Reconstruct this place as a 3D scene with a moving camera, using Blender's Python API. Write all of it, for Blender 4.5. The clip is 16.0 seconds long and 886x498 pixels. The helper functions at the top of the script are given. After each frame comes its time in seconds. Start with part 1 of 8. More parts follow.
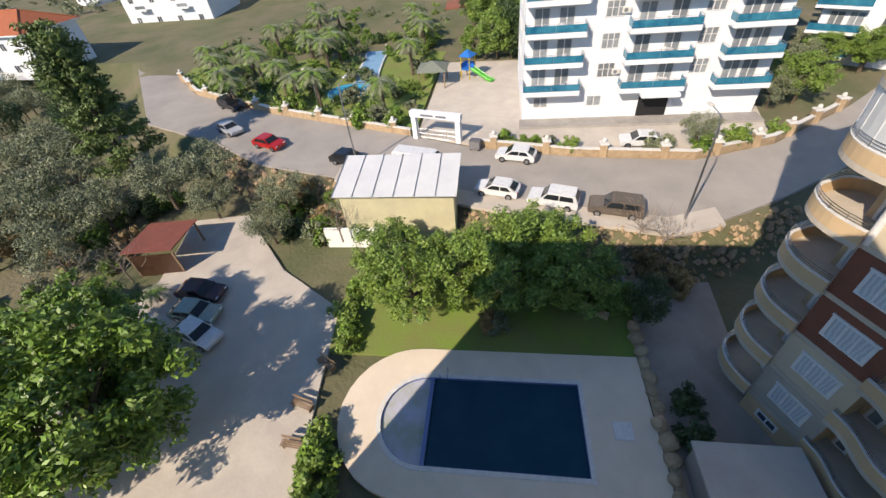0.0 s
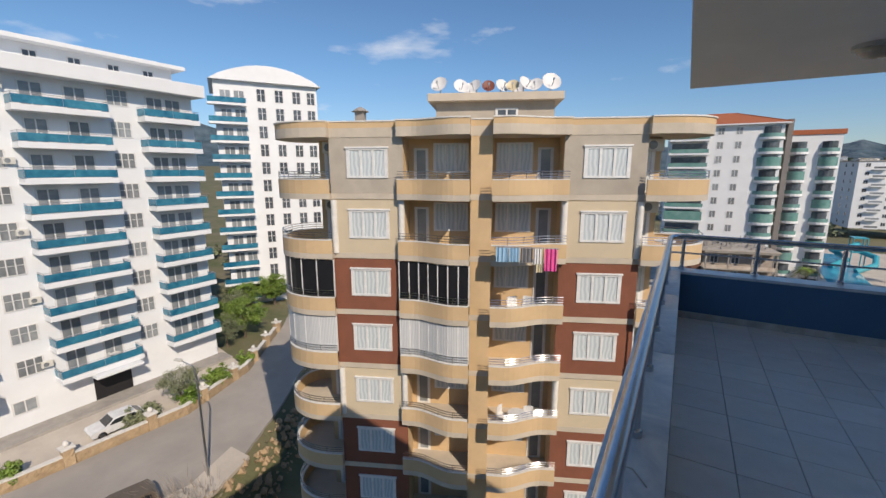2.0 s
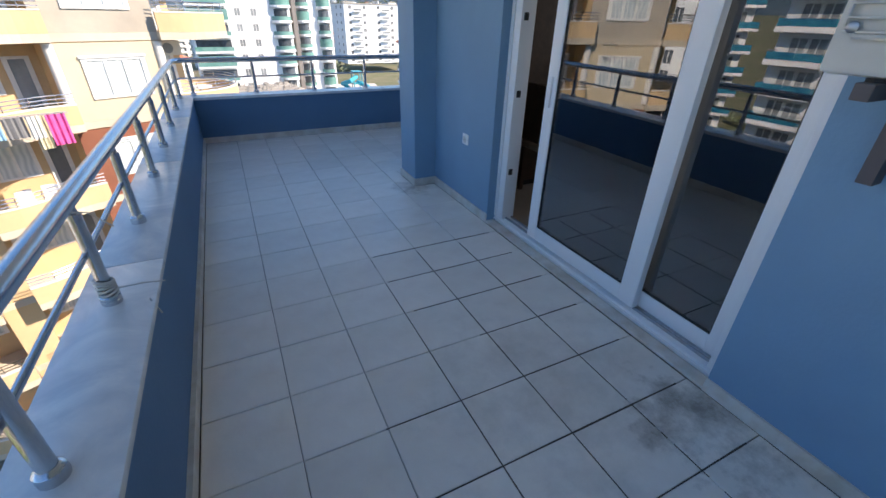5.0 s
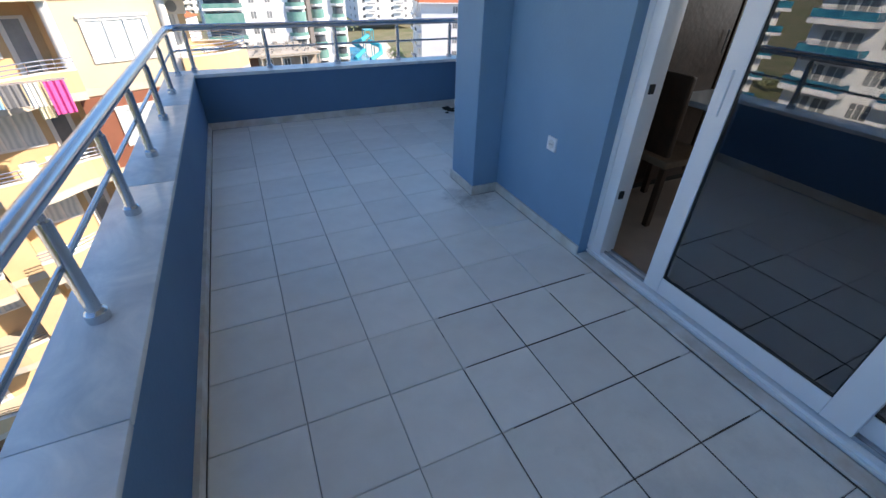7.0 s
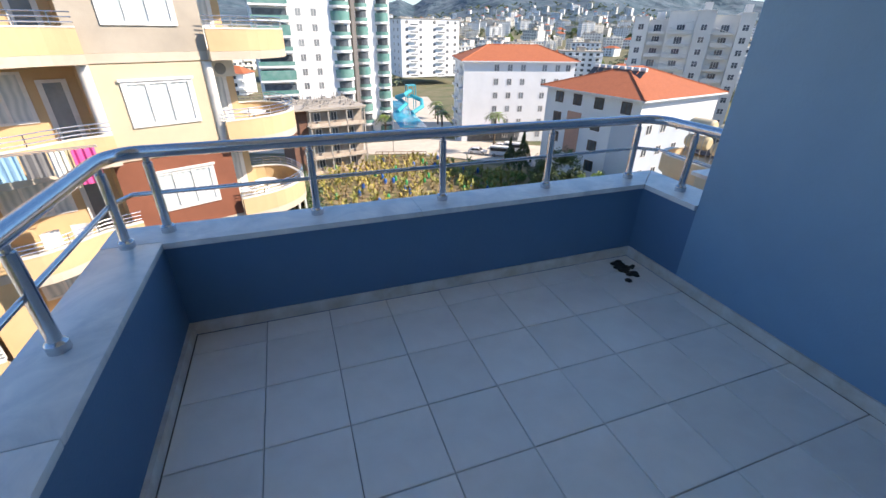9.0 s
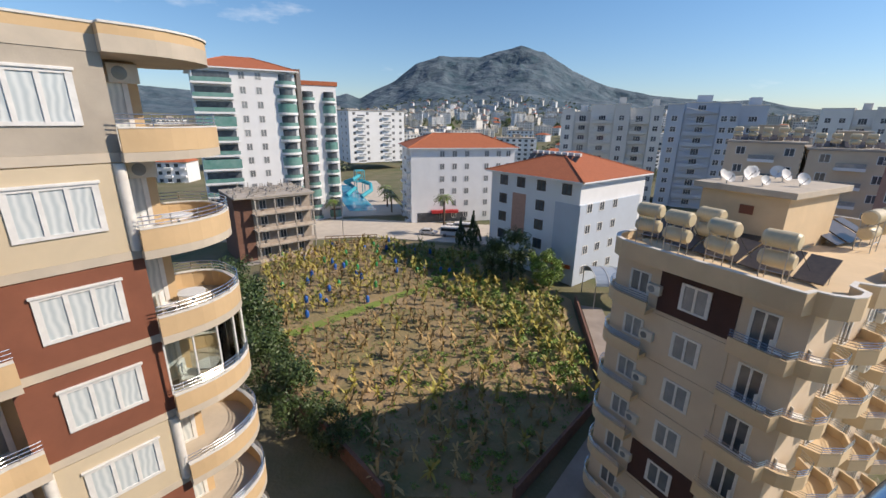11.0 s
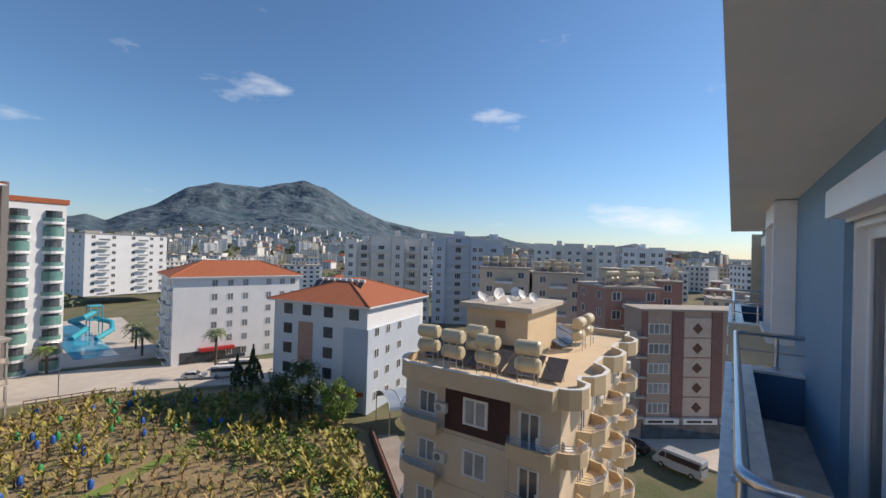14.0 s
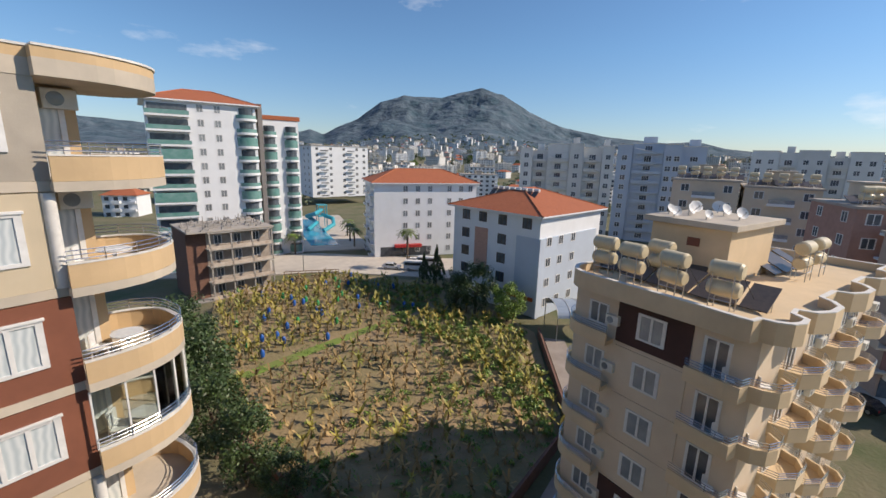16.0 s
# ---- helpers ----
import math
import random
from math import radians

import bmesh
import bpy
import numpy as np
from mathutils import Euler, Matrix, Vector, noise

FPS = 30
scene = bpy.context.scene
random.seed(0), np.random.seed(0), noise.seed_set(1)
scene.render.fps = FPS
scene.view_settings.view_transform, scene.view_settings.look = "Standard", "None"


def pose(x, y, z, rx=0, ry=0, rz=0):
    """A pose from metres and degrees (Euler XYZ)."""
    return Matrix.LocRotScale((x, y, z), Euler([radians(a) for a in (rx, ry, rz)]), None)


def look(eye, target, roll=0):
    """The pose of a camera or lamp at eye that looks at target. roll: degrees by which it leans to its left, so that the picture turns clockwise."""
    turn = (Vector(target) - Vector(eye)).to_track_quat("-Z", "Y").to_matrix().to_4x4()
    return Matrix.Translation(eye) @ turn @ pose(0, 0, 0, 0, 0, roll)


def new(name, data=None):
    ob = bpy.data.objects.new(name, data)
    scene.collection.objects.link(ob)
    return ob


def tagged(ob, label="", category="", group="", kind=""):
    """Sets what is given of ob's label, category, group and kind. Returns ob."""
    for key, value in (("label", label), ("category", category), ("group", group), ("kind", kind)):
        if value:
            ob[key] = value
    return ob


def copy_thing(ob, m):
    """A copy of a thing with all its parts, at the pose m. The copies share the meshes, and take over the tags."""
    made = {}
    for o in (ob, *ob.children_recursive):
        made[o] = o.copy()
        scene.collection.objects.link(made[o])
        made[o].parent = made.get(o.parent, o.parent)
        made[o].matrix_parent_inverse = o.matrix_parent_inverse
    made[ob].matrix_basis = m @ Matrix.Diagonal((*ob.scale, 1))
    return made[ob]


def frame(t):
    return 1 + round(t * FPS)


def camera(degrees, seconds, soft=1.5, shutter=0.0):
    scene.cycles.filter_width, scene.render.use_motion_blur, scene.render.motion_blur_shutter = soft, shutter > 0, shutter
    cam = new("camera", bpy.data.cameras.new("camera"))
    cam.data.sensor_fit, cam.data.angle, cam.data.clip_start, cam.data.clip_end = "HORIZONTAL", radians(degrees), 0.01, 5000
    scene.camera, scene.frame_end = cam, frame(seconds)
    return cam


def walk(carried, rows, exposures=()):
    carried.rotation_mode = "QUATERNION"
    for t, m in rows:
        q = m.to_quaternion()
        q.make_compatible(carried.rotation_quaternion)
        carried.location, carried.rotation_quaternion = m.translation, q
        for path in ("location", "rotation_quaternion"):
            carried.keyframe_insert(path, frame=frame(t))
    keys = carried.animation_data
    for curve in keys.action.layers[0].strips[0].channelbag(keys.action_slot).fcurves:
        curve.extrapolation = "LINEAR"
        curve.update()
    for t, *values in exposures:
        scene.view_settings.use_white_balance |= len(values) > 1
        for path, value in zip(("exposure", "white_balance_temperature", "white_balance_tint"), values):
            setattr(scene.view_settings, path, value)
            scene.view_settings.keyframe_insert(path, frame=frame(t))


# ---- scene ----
cam = camera(93.7, 16.0)
PATH = [
    (0, (-0.055, 0.316, 1.649), (-1.534, 0.048, 0.330), -6.4),
    (0.5, (-0.055, 0.007, 1.681), (-1.606, 0.403, 0.482), -4.8),
    (1, (-0.055, -0.109, 1.746), (-1.617, 0.890, 0.996), -2.2),
    (1.5, (-0.055, 0.188, 1.711), (-1.494, 1.503, 1.263), -1.0),
    (2, (0.000, 0.471, 1.714), (-0.986, 2.172, 1.345), -0.1),
    (2.5, (0.139, 0.405, 1.730), (-0.163, 2.354, 1.400), 0.7),
    (3, (0.290, 0.253, 1.694), (0.592, 2.208, 1.394), 1.2),
    (3.5, (0.390, 0.093, 1.588), (1.031, 1.965, 1.298), 1.4),
    (4, (0.456, 0.031, 1.526), (1.222, 1.815, 1.047), 1.4),
    (4.5, (0.420, 0.037, 1.491), (1.220, 1.702, 0.724), 1.5),
    (4.7, (0.420, 0.040, 1.469), (1.218, 1.654, 0.598), 1.2),
    (6.8, (0.440, 0.823, 1.483), (1.178, 2.273, 0.320), 1.5),
    (7, (0.462, 1.069, 1.465), (1.162, 2.569, 0.342), 1.3),
    (7.5, (0.448, 1.763, 1.483), (1.047, 3.346, 0.417), 1.4),
    (8, (0.471, 2.462, 1.478), (1.022, 4.093, 0.462), 1.6),
    (8.2, (0.540, 2.756, 1.450), (1.080, 4.403, 0.453), 1.5),
    (10.3, (0.851, 5.450, 1.527), (1.636, 7.087, 0.687), 0.3),
    (10.5, (0.978, 5.613, 1.555), (1.782, 7.256, 0.746), 0.4),
    (11, (1.161, 5.949, 1.682), (2.024, 7.650, 1.084), 0.7),
    (11.5, (1.277, 6.070, 1.762), (2.188, 7.823, 1.454), 1.0),
    (12, (1.346, 6.070, 1.762), (2.341, 7.799, 1.611), 1.3),
    (12.5, (1.472, 6.070, 1.773), (2.652, 7.682, 1.676), 1.2),
    (13, (1.554, 6.070, 1.801), (2.973, 7.479, 1.746), 1.1),
    (13.5, (1.554, 6.070, 1.812), (3.168, 7.252, 1.804), 1.3),
    (14, (1.522, 6.070, 1.808), (3.163, 7.213, 1.819), 1.6),
    (14.5, (1.460, 6.070, 1.794), (3.025, 7.316, 1.807), 1.8),
    (15, (1.405, 6.070, 1.741), (2.760, 7.541, 1.728), 2.1),
    (15.5, (1.390, 6.070, 1.651), (2.511, 7.709, 1.413), 1.7),
    (16, (1.409, 6.057, 1.572), (2.440, 7.714, 1.136), 1.5),
]

walk(cam, [(t, look(e, g, r)) for t, e, g, r in PATH], [(0.0, 0.35, 6950, 13), (0.8, 0.2, 6950, 13), (1.5, -0.1, 6950, 13), (2.2, -0.12, 6950, 13), (2.6, 0.1, 6950, 13), (3.0, 0.48, 6950, 13), (3.5, 0.88, 6950, 13), (4.5, 1.15, 6950, 13), (6.5, 1.25, 6950, 13), (8.2, 1.2, 6950, 13), (10.3, 0.4, 6950, 13), (11.0, 0.15, 6950, 13), (12.0, 0.05, 6950, 13), (16.0, 0.05, 6950, 13)])

# ---- sky and sun ----
SUN = Vector((0.672, -0.416, 0.613))
world = bpy.data.worlds.new("sky")
scene.world = world
world.use_nodes = True
wt = world.node_tree
sky = wt.nodes.new("ShaderNodeTexSky")
sky.sky_type, sky.sun_disc = "NISHITA", False
sky.sun_elevation, sky.sun_rotation = radians(37.8), radians(121.8)
sky.air_density, sky.dust_density, sky.ozone_density = 1.0, 0.2, 3.0
wc = wt.nodes.new("ShaderNodeTexCoord")
wm = wt.nodes.new("ShaderNodeMapping")
wm.inputs["Scale"].default_value = (1.0, 1.0, 3.2)
wn = wt.nodes.new("ShaderNodeTexNoise")
wn.inputs["Scale"].default_value, wn.inputs["Detail"].default_value, wn.inputs["Roughness"].default_value = 2.6, 9.0, 0.55
wr = wt.nodes.new("ShaderNodeMapRange")
wr.inputs[1].default_value, wr.inputs[2].default_value, wr.inputs[4].default_value = 0.615, 0.76, 0.75
wx = wt.nodes.new("ShaderNodeMix")
wx.data_type = "RGBA"
wx.inputs[7].default_value = (8.5, 8.9, 9.4, 1)
wt.links.new(wc.outputs["Generated"], wm.inputs["Vector"])
wt.links.new(wm.outputs[0], wn.inputs["Vector"])
wsep = wt.nodes.new("ShaderNodeSeparateXYZ")
wlow = wt.nodes.new("ShaderNodeMapRange")
wlow.inputs[1].default_value, wlow.inputs[2].default_value, wlow.inputs[3].default_value, wlow.inputs[4].default_value = 0.02, 0.3, 0.075, 0.0
wadd = wt.nodes.new("ShaderNodeMath")
wt.links.new(wc.outputs["Generated"], wsep.inputs[0])
wt.links.new(wsep.outputs["Z"], wlow.inputs[0])
wt.links.new(wn.outputs[0], wadd.inputs[0])
wt.links.new(wlow.outputs[0], wadd.inputs[1])
wt.links.new(wadd.outputs[0], wr.inputs[0])
wt.links.new(wr.outputs[0], wx.inputs[0])
wtint = wt.nodes.new("ShaderNodeMix")
wtint.data_type, wtint.blend_type = "RGBA", "MULTIPLY"
wtint.inputs[0].default_value = 1.0
wband = wt.nodes.new("ShaderNodeMapRange")
wband.inputs[1].default_value, wband.inputs[2].default_value = 0.0, 0.22
wshade = wt.nodes.new("ShaderNodeMix")
wshade.data_type = "RGBA"
wshade.inputs[6].default_value, wshade.inputs[7].default_value = (0.74, 0.82, 0.98, 1), (0.70, 0.945, 1.12, 1)
wt.links.new(wsep.outputs["Z"], wband.inputs[0])
wt.links.new(wband.outputs[0], wshade.inputs[0])
wt.links.new(wshade.outputs[2], wtint.inputs[7])
wt.links.new(sky.outputs[0], wtint.inputs[6])
wt.links.new(wtint.outputs[2], wx.inputs[6])
wt.links.new(wx.outputs[2], wt.nodes["Background"].inputs[0])
wt.nodes["Background"].inputs[1].default_value = 0.115
sun = new("sun", bpy.data.lights.new("sun", "SUN"))
sun.data.energy, sun.data.angle, sun.data.color = 4.6, radians(0.5), (1.0, 0.89, 0.75)
sun.matrix_world = look(SUN * 100, (0, 0, 0))


# ---- shape helpers ----
class Geo:
    """Points and faces of one mesh, with a material number for each face."""

    def __init__(self):
        self.v, self.f, self.m = [], [], []

    def add(self, vs, fs, mi=0):
        o = len(self.v)
        self.v += [tuple(p) for p in vs]
        self.f += [tuple(i + o for i in f) for f in fs]
        self.m += [mi] * len(fs)
        return self

    def box(self, x0, y0, z0, x1, y1, z1, mi=0):
        return self.add([(x0, y0, z0), (x1, y0, z0), (x1, y1, z0), (x0, y1, z0), (x0, y0, z1), (x1, y0, z1), (x1, y1, z1), (x0, y1, z1)],
                        [(0, 3, 2, 1), (4, 5, 6, 7), (0, 1, 5, 4), (1, 2, 6, 5), (2, 3, 7, 6), (3, 0, 4, 7)], mi)

    def cbox(self, x0, y0, z0, x1, y1, z1, c=0.01, mi=0):
        bm = bmesh.new()
        bmesh.ops.create_cube(bm, size=1)
        for p in bm.verts:
            p.co = Vector(((x0 + x1) / 2 + p.co.x * (x1 - x0), (y0 + y1) / 2 + p.co.y * (y1 - y0), (z0 + z1) / 2 + p.co.z * (z1 - z0)))
        bmesh.ops.bevel(bm, geom=bm.edges[:], offset=c, segments=2, affect="EDGES", profile=0.6)
        bm.verts.index_update()
        self.add([p.co[:] for p in bm.verts], [[p.index for p in f.verts] for f in bm.faces], mi)
        bm.free()
        return self

    def prism(self, poly, z0, z1, mi=0):
        n = len(poly)
        if sum(poly[i][0] * poly[(i + 1) % n][1] - poly[(i + 1) % n][0] * poly[i][1] for i in range(n)) < 0:
            poly = poly[::-1]
        return self.add([(x, y, z0) for x, y in poly] + [(x, y, z1) for x, y in poly],
                        [tuple(range(n))[::-1], tuple(range(n, 2 * n))] + [(i, (i + 1) % n, n + (i + 1) % n, n + i) for i in range(n)], mi)

    def ribbon(self, line, thick, z0, z1, mi=0):
        """An upright wall along an open line, thickened to its left by thick."""
        pts = [Vector((p[0], p[1], 0)) for p in line]
        off = []
        for i, p in enumerate(pts):
            d = (pts[min(i + 1, len(pts) - 1)] - pts[max(i - 1, 0)]).normalized()
            off.append(p + Vector((-d.y, d.x, 0)) * thick)
        n = len(pts)
        vs = [(p.x, p.y, z) for z in (z0, z1) for p in pts] + [(p.x, p.y, z) for z in (z0, z1) for p in off]
        fs = [(0, 2 * n, 3 * n, n), (n - 1, 2 * n - 1, 4 * n - 1, 3 * n - 1)]
        for i in range(n - 1):
            fs += [(i, i + 1, n + i + 1, n + i), (2 * n + i + 1, 2 * n + i, 3 * n + i, 3 * n + i + 1),
                   (n + i, n + i + 1, 3 * n + i + 1, 3 * n + i), (i + 1, i, 2 * n + i, 2 * n + i + 1)]
        return self.add(vs, fs, mi)

    def tube(self, line, r, n=8, mi=0, r1=None):
        pts = [Vector(p) for p in line]
        k, ref = len(pts), Vector((0.0, 0.0, 1.0))
        vs, fs = [], []
        for i, p in enumerate(pts):
            d = (pts[min(i + 1, k - 1)] - pts[max(i - 1, 0)]).normalized()
            a = d.cross(ref if abs(d.z) < 0.95 else Vector((1.0, 0.0, 0.0))).normalized()
            b = d.cross(a)
            q = r if r1 is None else r + (r1 - r) * i / (k - 1)
            vs += [p + (a * math.cos(2 * math.pi * j / n) + b * math.sin(2 * math.pi * j / n)) * q for j in range(n)]
        for i in range(k - 1):
            fs += [(i * n + j, i * n + (j + 1) % n, (i + 1) * n + (j + 1) % n, (i + 1) * n + j) for j in range(n)]
        fs += [tuple(range(n))[::-1], tuple(range((k - 1) * n, k * n))]
        return self.add(vs, fs, mi)

    def lathe(self, prof, n=16, at=(0, 0, 0), mi=0):
        """Turned about z: prof holds (radius, height)."""
        vs = [(at[0] + r * math.cos(2 * math.pi * j / n), at[1] + r * math.sin(2 * math.pi * j / n), at[2] + z) for r, z in prof for j in range(n)]
        fs = [(i * n + j, i * n + (j + 1) % n, (i + 1) * n + (j + 1) % n, (i + 1) * n + j) for i in range(len(prof) - 1) for j in range(n)]
        fs += [tuple(range(n))[::-1], tuple(range((len(prof) - 1) * n, len(prof) * n))]
        return self.add(vs, fs, mi)

    def move(self, m):
        self.v = [tuple(m @ Vector(p)) for p in self.v]
        return self

    def join(self, g, m=None):
        o = len(self.v)
        self.v += [tuple(m @ Vector(p)) for p in g.v] if m else g.v
        self.f += [tuple(i + o for i in f) for f in g.f]
        self.m += g.m
        return self

    def mesh(self, name, mats, smooth=False):
        me = bpy.data.meshes.new(name)
        me.from_pydata(self.v, [], self.f)
        for m in mats if isinstance(mats, (list, tuple)) else [mats]:
            me.materials.append(m)
        me.polygons.foreach_set("material_index", self.m)
        if smooth:
            me.polygons.foreach_set("use_smooth", [True] * len(self.f))
            me.set_sharp_from_angle(angle=radians(35))
        me.update()
        return me


def part(name, g, mats, parent=None, label="", smooth=False, m=None):
    """One mesh object: a part under its parent, or a thing of its own. g may be a Geo or a finished mesh."""
    ob = new(name, g.mesh(name, mats, smooth) if isinstance(g, Geo) else g)
    if parent:
        ob.parent = parent
    if m:
        ob.matrix_local = m
    if label:
        ob["label"] = label
    return ob


def thing(name, label, category, group="", kind="", m=None):
    ob = new(name)
    if m:
        ob.matrix_world = m
    return tagged(ob, label, category, group, kind)


def scaled(ob, s, s2=None):
    ob.scale = (s, s, s2 or s)
    return ob


# ---- materials ----
def mat(name, c, c2=None, scale=3.0, rough=0.8, metal=0.0, bump=0.0, bscale=30.0, rnd=0.0, detail=6.0, stain=0.0, spec=0.5, dist=0.3, isl=0.0):
    """A surface of two colours mixed by noise at two scales, with fine relief, stains and a change from piece to piece."""
    m = bpy.data.materials.new(name)
    m.use_nodes = True
    nt = m.node_tree
    b = nt.nodes["Principled BSDF"]
    b.inputs["Roughness"].default_value, b.inputs["Metallic"].default_value = rough, metal
    b.inputs["Specular IOR Level"].default_value = spec
    c2 = c2 or tuple(v * 0.82 for v in c)
    tc = nt.nodes.new("ShaderNodeTexCoord")

    def noise_at(s, d, lo, hi):
        n = nt.nodes.new("ShaderNodeTexNoise")
        n.inputs["Scale"].default_value, n.inputs["Detail"].default_value = s, d
        n.inputs["Roughness"].default_value = 0.62
        n.inputs["Distortion"].default_value = dist
        nt.links.new(tc.outputs["Object"], n.inputs["Vector"])
        r = nt.nodes.new("ShaderNodeMapRange")
        r.inputs[1].default_value, r.inputs[2].default_value = lo, hi
        nt.links.new(n.outputs[0], r.inputs[0])
        return r.outputs[0], n.outputs[0]

    def mixed(fac, a, bb, kind="MIX"):
        x = nt.nodes.new("ShaderNodeMix")
        x.data_type, x.blend_type = "RGBA", kind
        for s, v in ((0, fac), (6, a), (7, bb)):
            if isinstance(v, (int, float)):
                x.inputs[s].default_value = v
            elif isinstance(v, tuple):
                x.inputs[s].default_value = (*v, 1)
            else:
                nt.links.new(v, x.inputs[s])
        return x.outputs[2]

    f, raw = noise_at(scale, detail, 0.32, 0.68)
    col = mixed(f, c, c2)
    if stain:
        g, _ = noise_at(scale * 0.23, 4.0, 0.5, 0.78)
        k = nt.nodes.new("ShaderNodeMath")
        k.operation, k.inputs[1].default_value = "MULTIPLY", stain
        nt.links.new(g, k.inputs[0])
        col = mixed(k.outputs[0], col, tuple(v * 0.5 for v in c2))
    if rnd or isl:
        if rnd:
            src = nt.nodes.new("ShaderNodeObjectInfo").outputs["Random"]
        else:
            src = nt.nodes.new("ShaderNodeNewGeometry").outputs["Random Per Island"]
        h = nt.nodes.new("ShaderNodeHueSaturation")
        r = nt.nodes.new("ShaderNodeMapRange")
        r.inputs[3].default_value, r.inputs[4].default_value = 1 - (rnd or isl), 1 + (rnd or isl)
        nt.links.new(src, r.inputs[0])
        nt.links.new(r.outputs[0], h.inputs["Value"])
        nt.links.new(col, h.inputs["Color"])
        col = h.outputs[0]
    nt.links.new(col, b.inputs["Base Color"])
    if bump:
        n = nt.nodes.new("ShaderNodeTexNoise")
        n.inputs["Scale"].default_value, n.inputs["Detail"].default_value = bscale, 5.0
        nt.links.new(tc.outputs["Object"], n.inputs["Vector"])
        p = nt.nodes.new("ShaderNodeBump")
        p.inputs["Strength"].default_value, p.inputs["Distance"].default_value = bump, 0.6 / bscale
        nt.links.new(n.outputs[0], p.inputs["Height"])
        nt.links.new(p.outputs[0], b.inputs["Normal"])
    return m


def glass(name, tint, rough=0.0, gloss=1.5):
    """A clear pane: light passes tinted, and the pane mirrors by Fresnel."""
    m = bpy.data.materials.new(name)
    m.use_nodes = True
    nt = m.node_tree
    nt.nodes.remove(nt.nodes["Principled BSDF"])
    t, g, x, f = [nt.nodes.new(k) for k in ("ShaderNodeBsdfTransparent", "ShaderNodeBsdfGlossy", "ShaderNodeMixShader", "ShaderNodeFresnel")]
    t.inputs["Color"].default_value = (*tint, 1)
    g.inputs["Roughness"].default_value = rough
    f.inputs["IOR"].default_value = gloss
    nt.links.new(f.outputs[0], x.inputs[0])
    nt.links.new(t.outputs[0], x.inputs[1])
    nt.links.new(g.outputs[0], x.inputs[2])
    nt.links.new(x.outputs[0], nt.nodes["Material Output"].inputs[0])
    return m


def banded(name, c, c2, scale=6.0, rough=0.3, axis="X", warp=1.5):
    """Upright folds, such as a curtain behind a pane."""
    m = mat(name, c, rough=rough)
    nt = m.node_tree
    b = nt.nodes["Principled BSDF"]
    w = nt.nodes.new("ShaderNodeTexWave")
    w.bands_direction = axis
    w.inputs["Scale"].default_value, w.inputs["Distortion"].default_value, w.inputs["Detail Scale"].default_value = scale, warp, 0.6
    tc = nt.nodes.new("ShaderNodeTexCoord")
    x = nt.nodes.new("ShaderNodeMix")
    x.data_type = "RGBA"
    x.inputs[6].default_value, x.inputs[7].default_value = (*c, 1), (*c2, 1)
    nt.links.new(tc.outputs["Object"], w.inputs["Vector"])
    nt.links.new(w.outputs["Fac"], x.inputs[0])
    nt.links.new(x.outputs[2], b.inputs["Base Color"])
    return m


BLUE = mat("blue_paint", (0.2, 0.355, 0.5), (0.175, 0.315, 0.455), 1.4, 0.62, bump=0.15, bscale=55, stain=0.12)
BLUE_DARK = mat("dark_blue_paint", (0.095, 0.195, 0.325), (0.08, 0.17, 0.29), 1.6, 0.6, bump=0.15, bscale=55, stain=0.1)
PLASTER_WHITE = mat("white_plaster", (0.86, 0.85, 0.82), (0.81, 0.8, 0.77), 1.2, 0.85, bump=0.2, bscale=60, stain=0.08)
TILE = mat("floor_tile_glaze", (0.88, 0.835, 0.765), (0.79, 0.735, 0.665), 4.0, 0.26, bump=0.05, bscale=22, rnd=0.05, stain=0.16)
GROUT = mat("grout", (0.27, 0.24, 0.2), (0.12, 0.105, 0.09), 5.0, 0.95, bump=0.2)
SKIRT = mat("baseboard_tile", (0.76, 0.73, 0.68), (0.56, 0.48, 0.39), 6.0, 0.45, stain=0.3)
MARBLE = mat("marble", (0.88, 0.85, 0.81), (0.6, 0.61, 0.62), 3.2, 0.26, bump=0.03, bscale=15, detail=9, dist=1.8, stain=0.14)
STEEL = mat("stainless_steel", (0.62, 0.63, 0.65), (0.55, 0.56, 0.58), 14, 0.24, 1.0, bump=0.02, bscale=90)
STEEL_DULL = mat("dull_steel", (0.5, 0.51, 0.53), (0.42, 0.43, 0.45), 14, 0.38, 1.0)
PVC = mat("white_pvc", (0.85, 0.855, 0.86), (0.8, 0.805, 0.81), 2.0, 0.35, bump=0.02)
RUBBER = mat("black_rubber", (0.02, 0.02, 0.02), rough=0.7)
DOOR_GLASS = glass("door_glass", (0.86, 0.85, 0.83), 0.0, 2.9)
CLEAR = glass("clear_glass", (0.8, 0.86, 0.86), 0.02, 1.5)
ROOM_WALL = mat("room_wall", (0.62, 0.57, 0.5), rough=0.9)
ROOM_FLOOR = mat("room_floor", (0.5, 0.41, 0.34), (0.43, 0.35, 0.29), 8, 0.35)
WOOD_DARK = mat("dark_wood", (0.07, 0.035, 0.02), (0.04, 0.02, 0.012), 12, 0.4, bump=0.1)
WOOD = mat("worn_wood", (0.28, 0.2, 0.13), (0.18, 0.12, 0.08), 9, 0.75, bump=0.3)
AC_WHITE = mat("aged_white_steel", (0.66, 0.65, 0.6), (0.58, 0.57, 0.52), 3, 0.5, stain=0.15)
BLACK = mat("matt_black", (0.015, 0.015, 0.017), rough=0.6)
OLIVE = mat("olive_plastic", (0.16, 0.16, 0.06), (0.11, 0.1, 0.04), 9, 0.55)
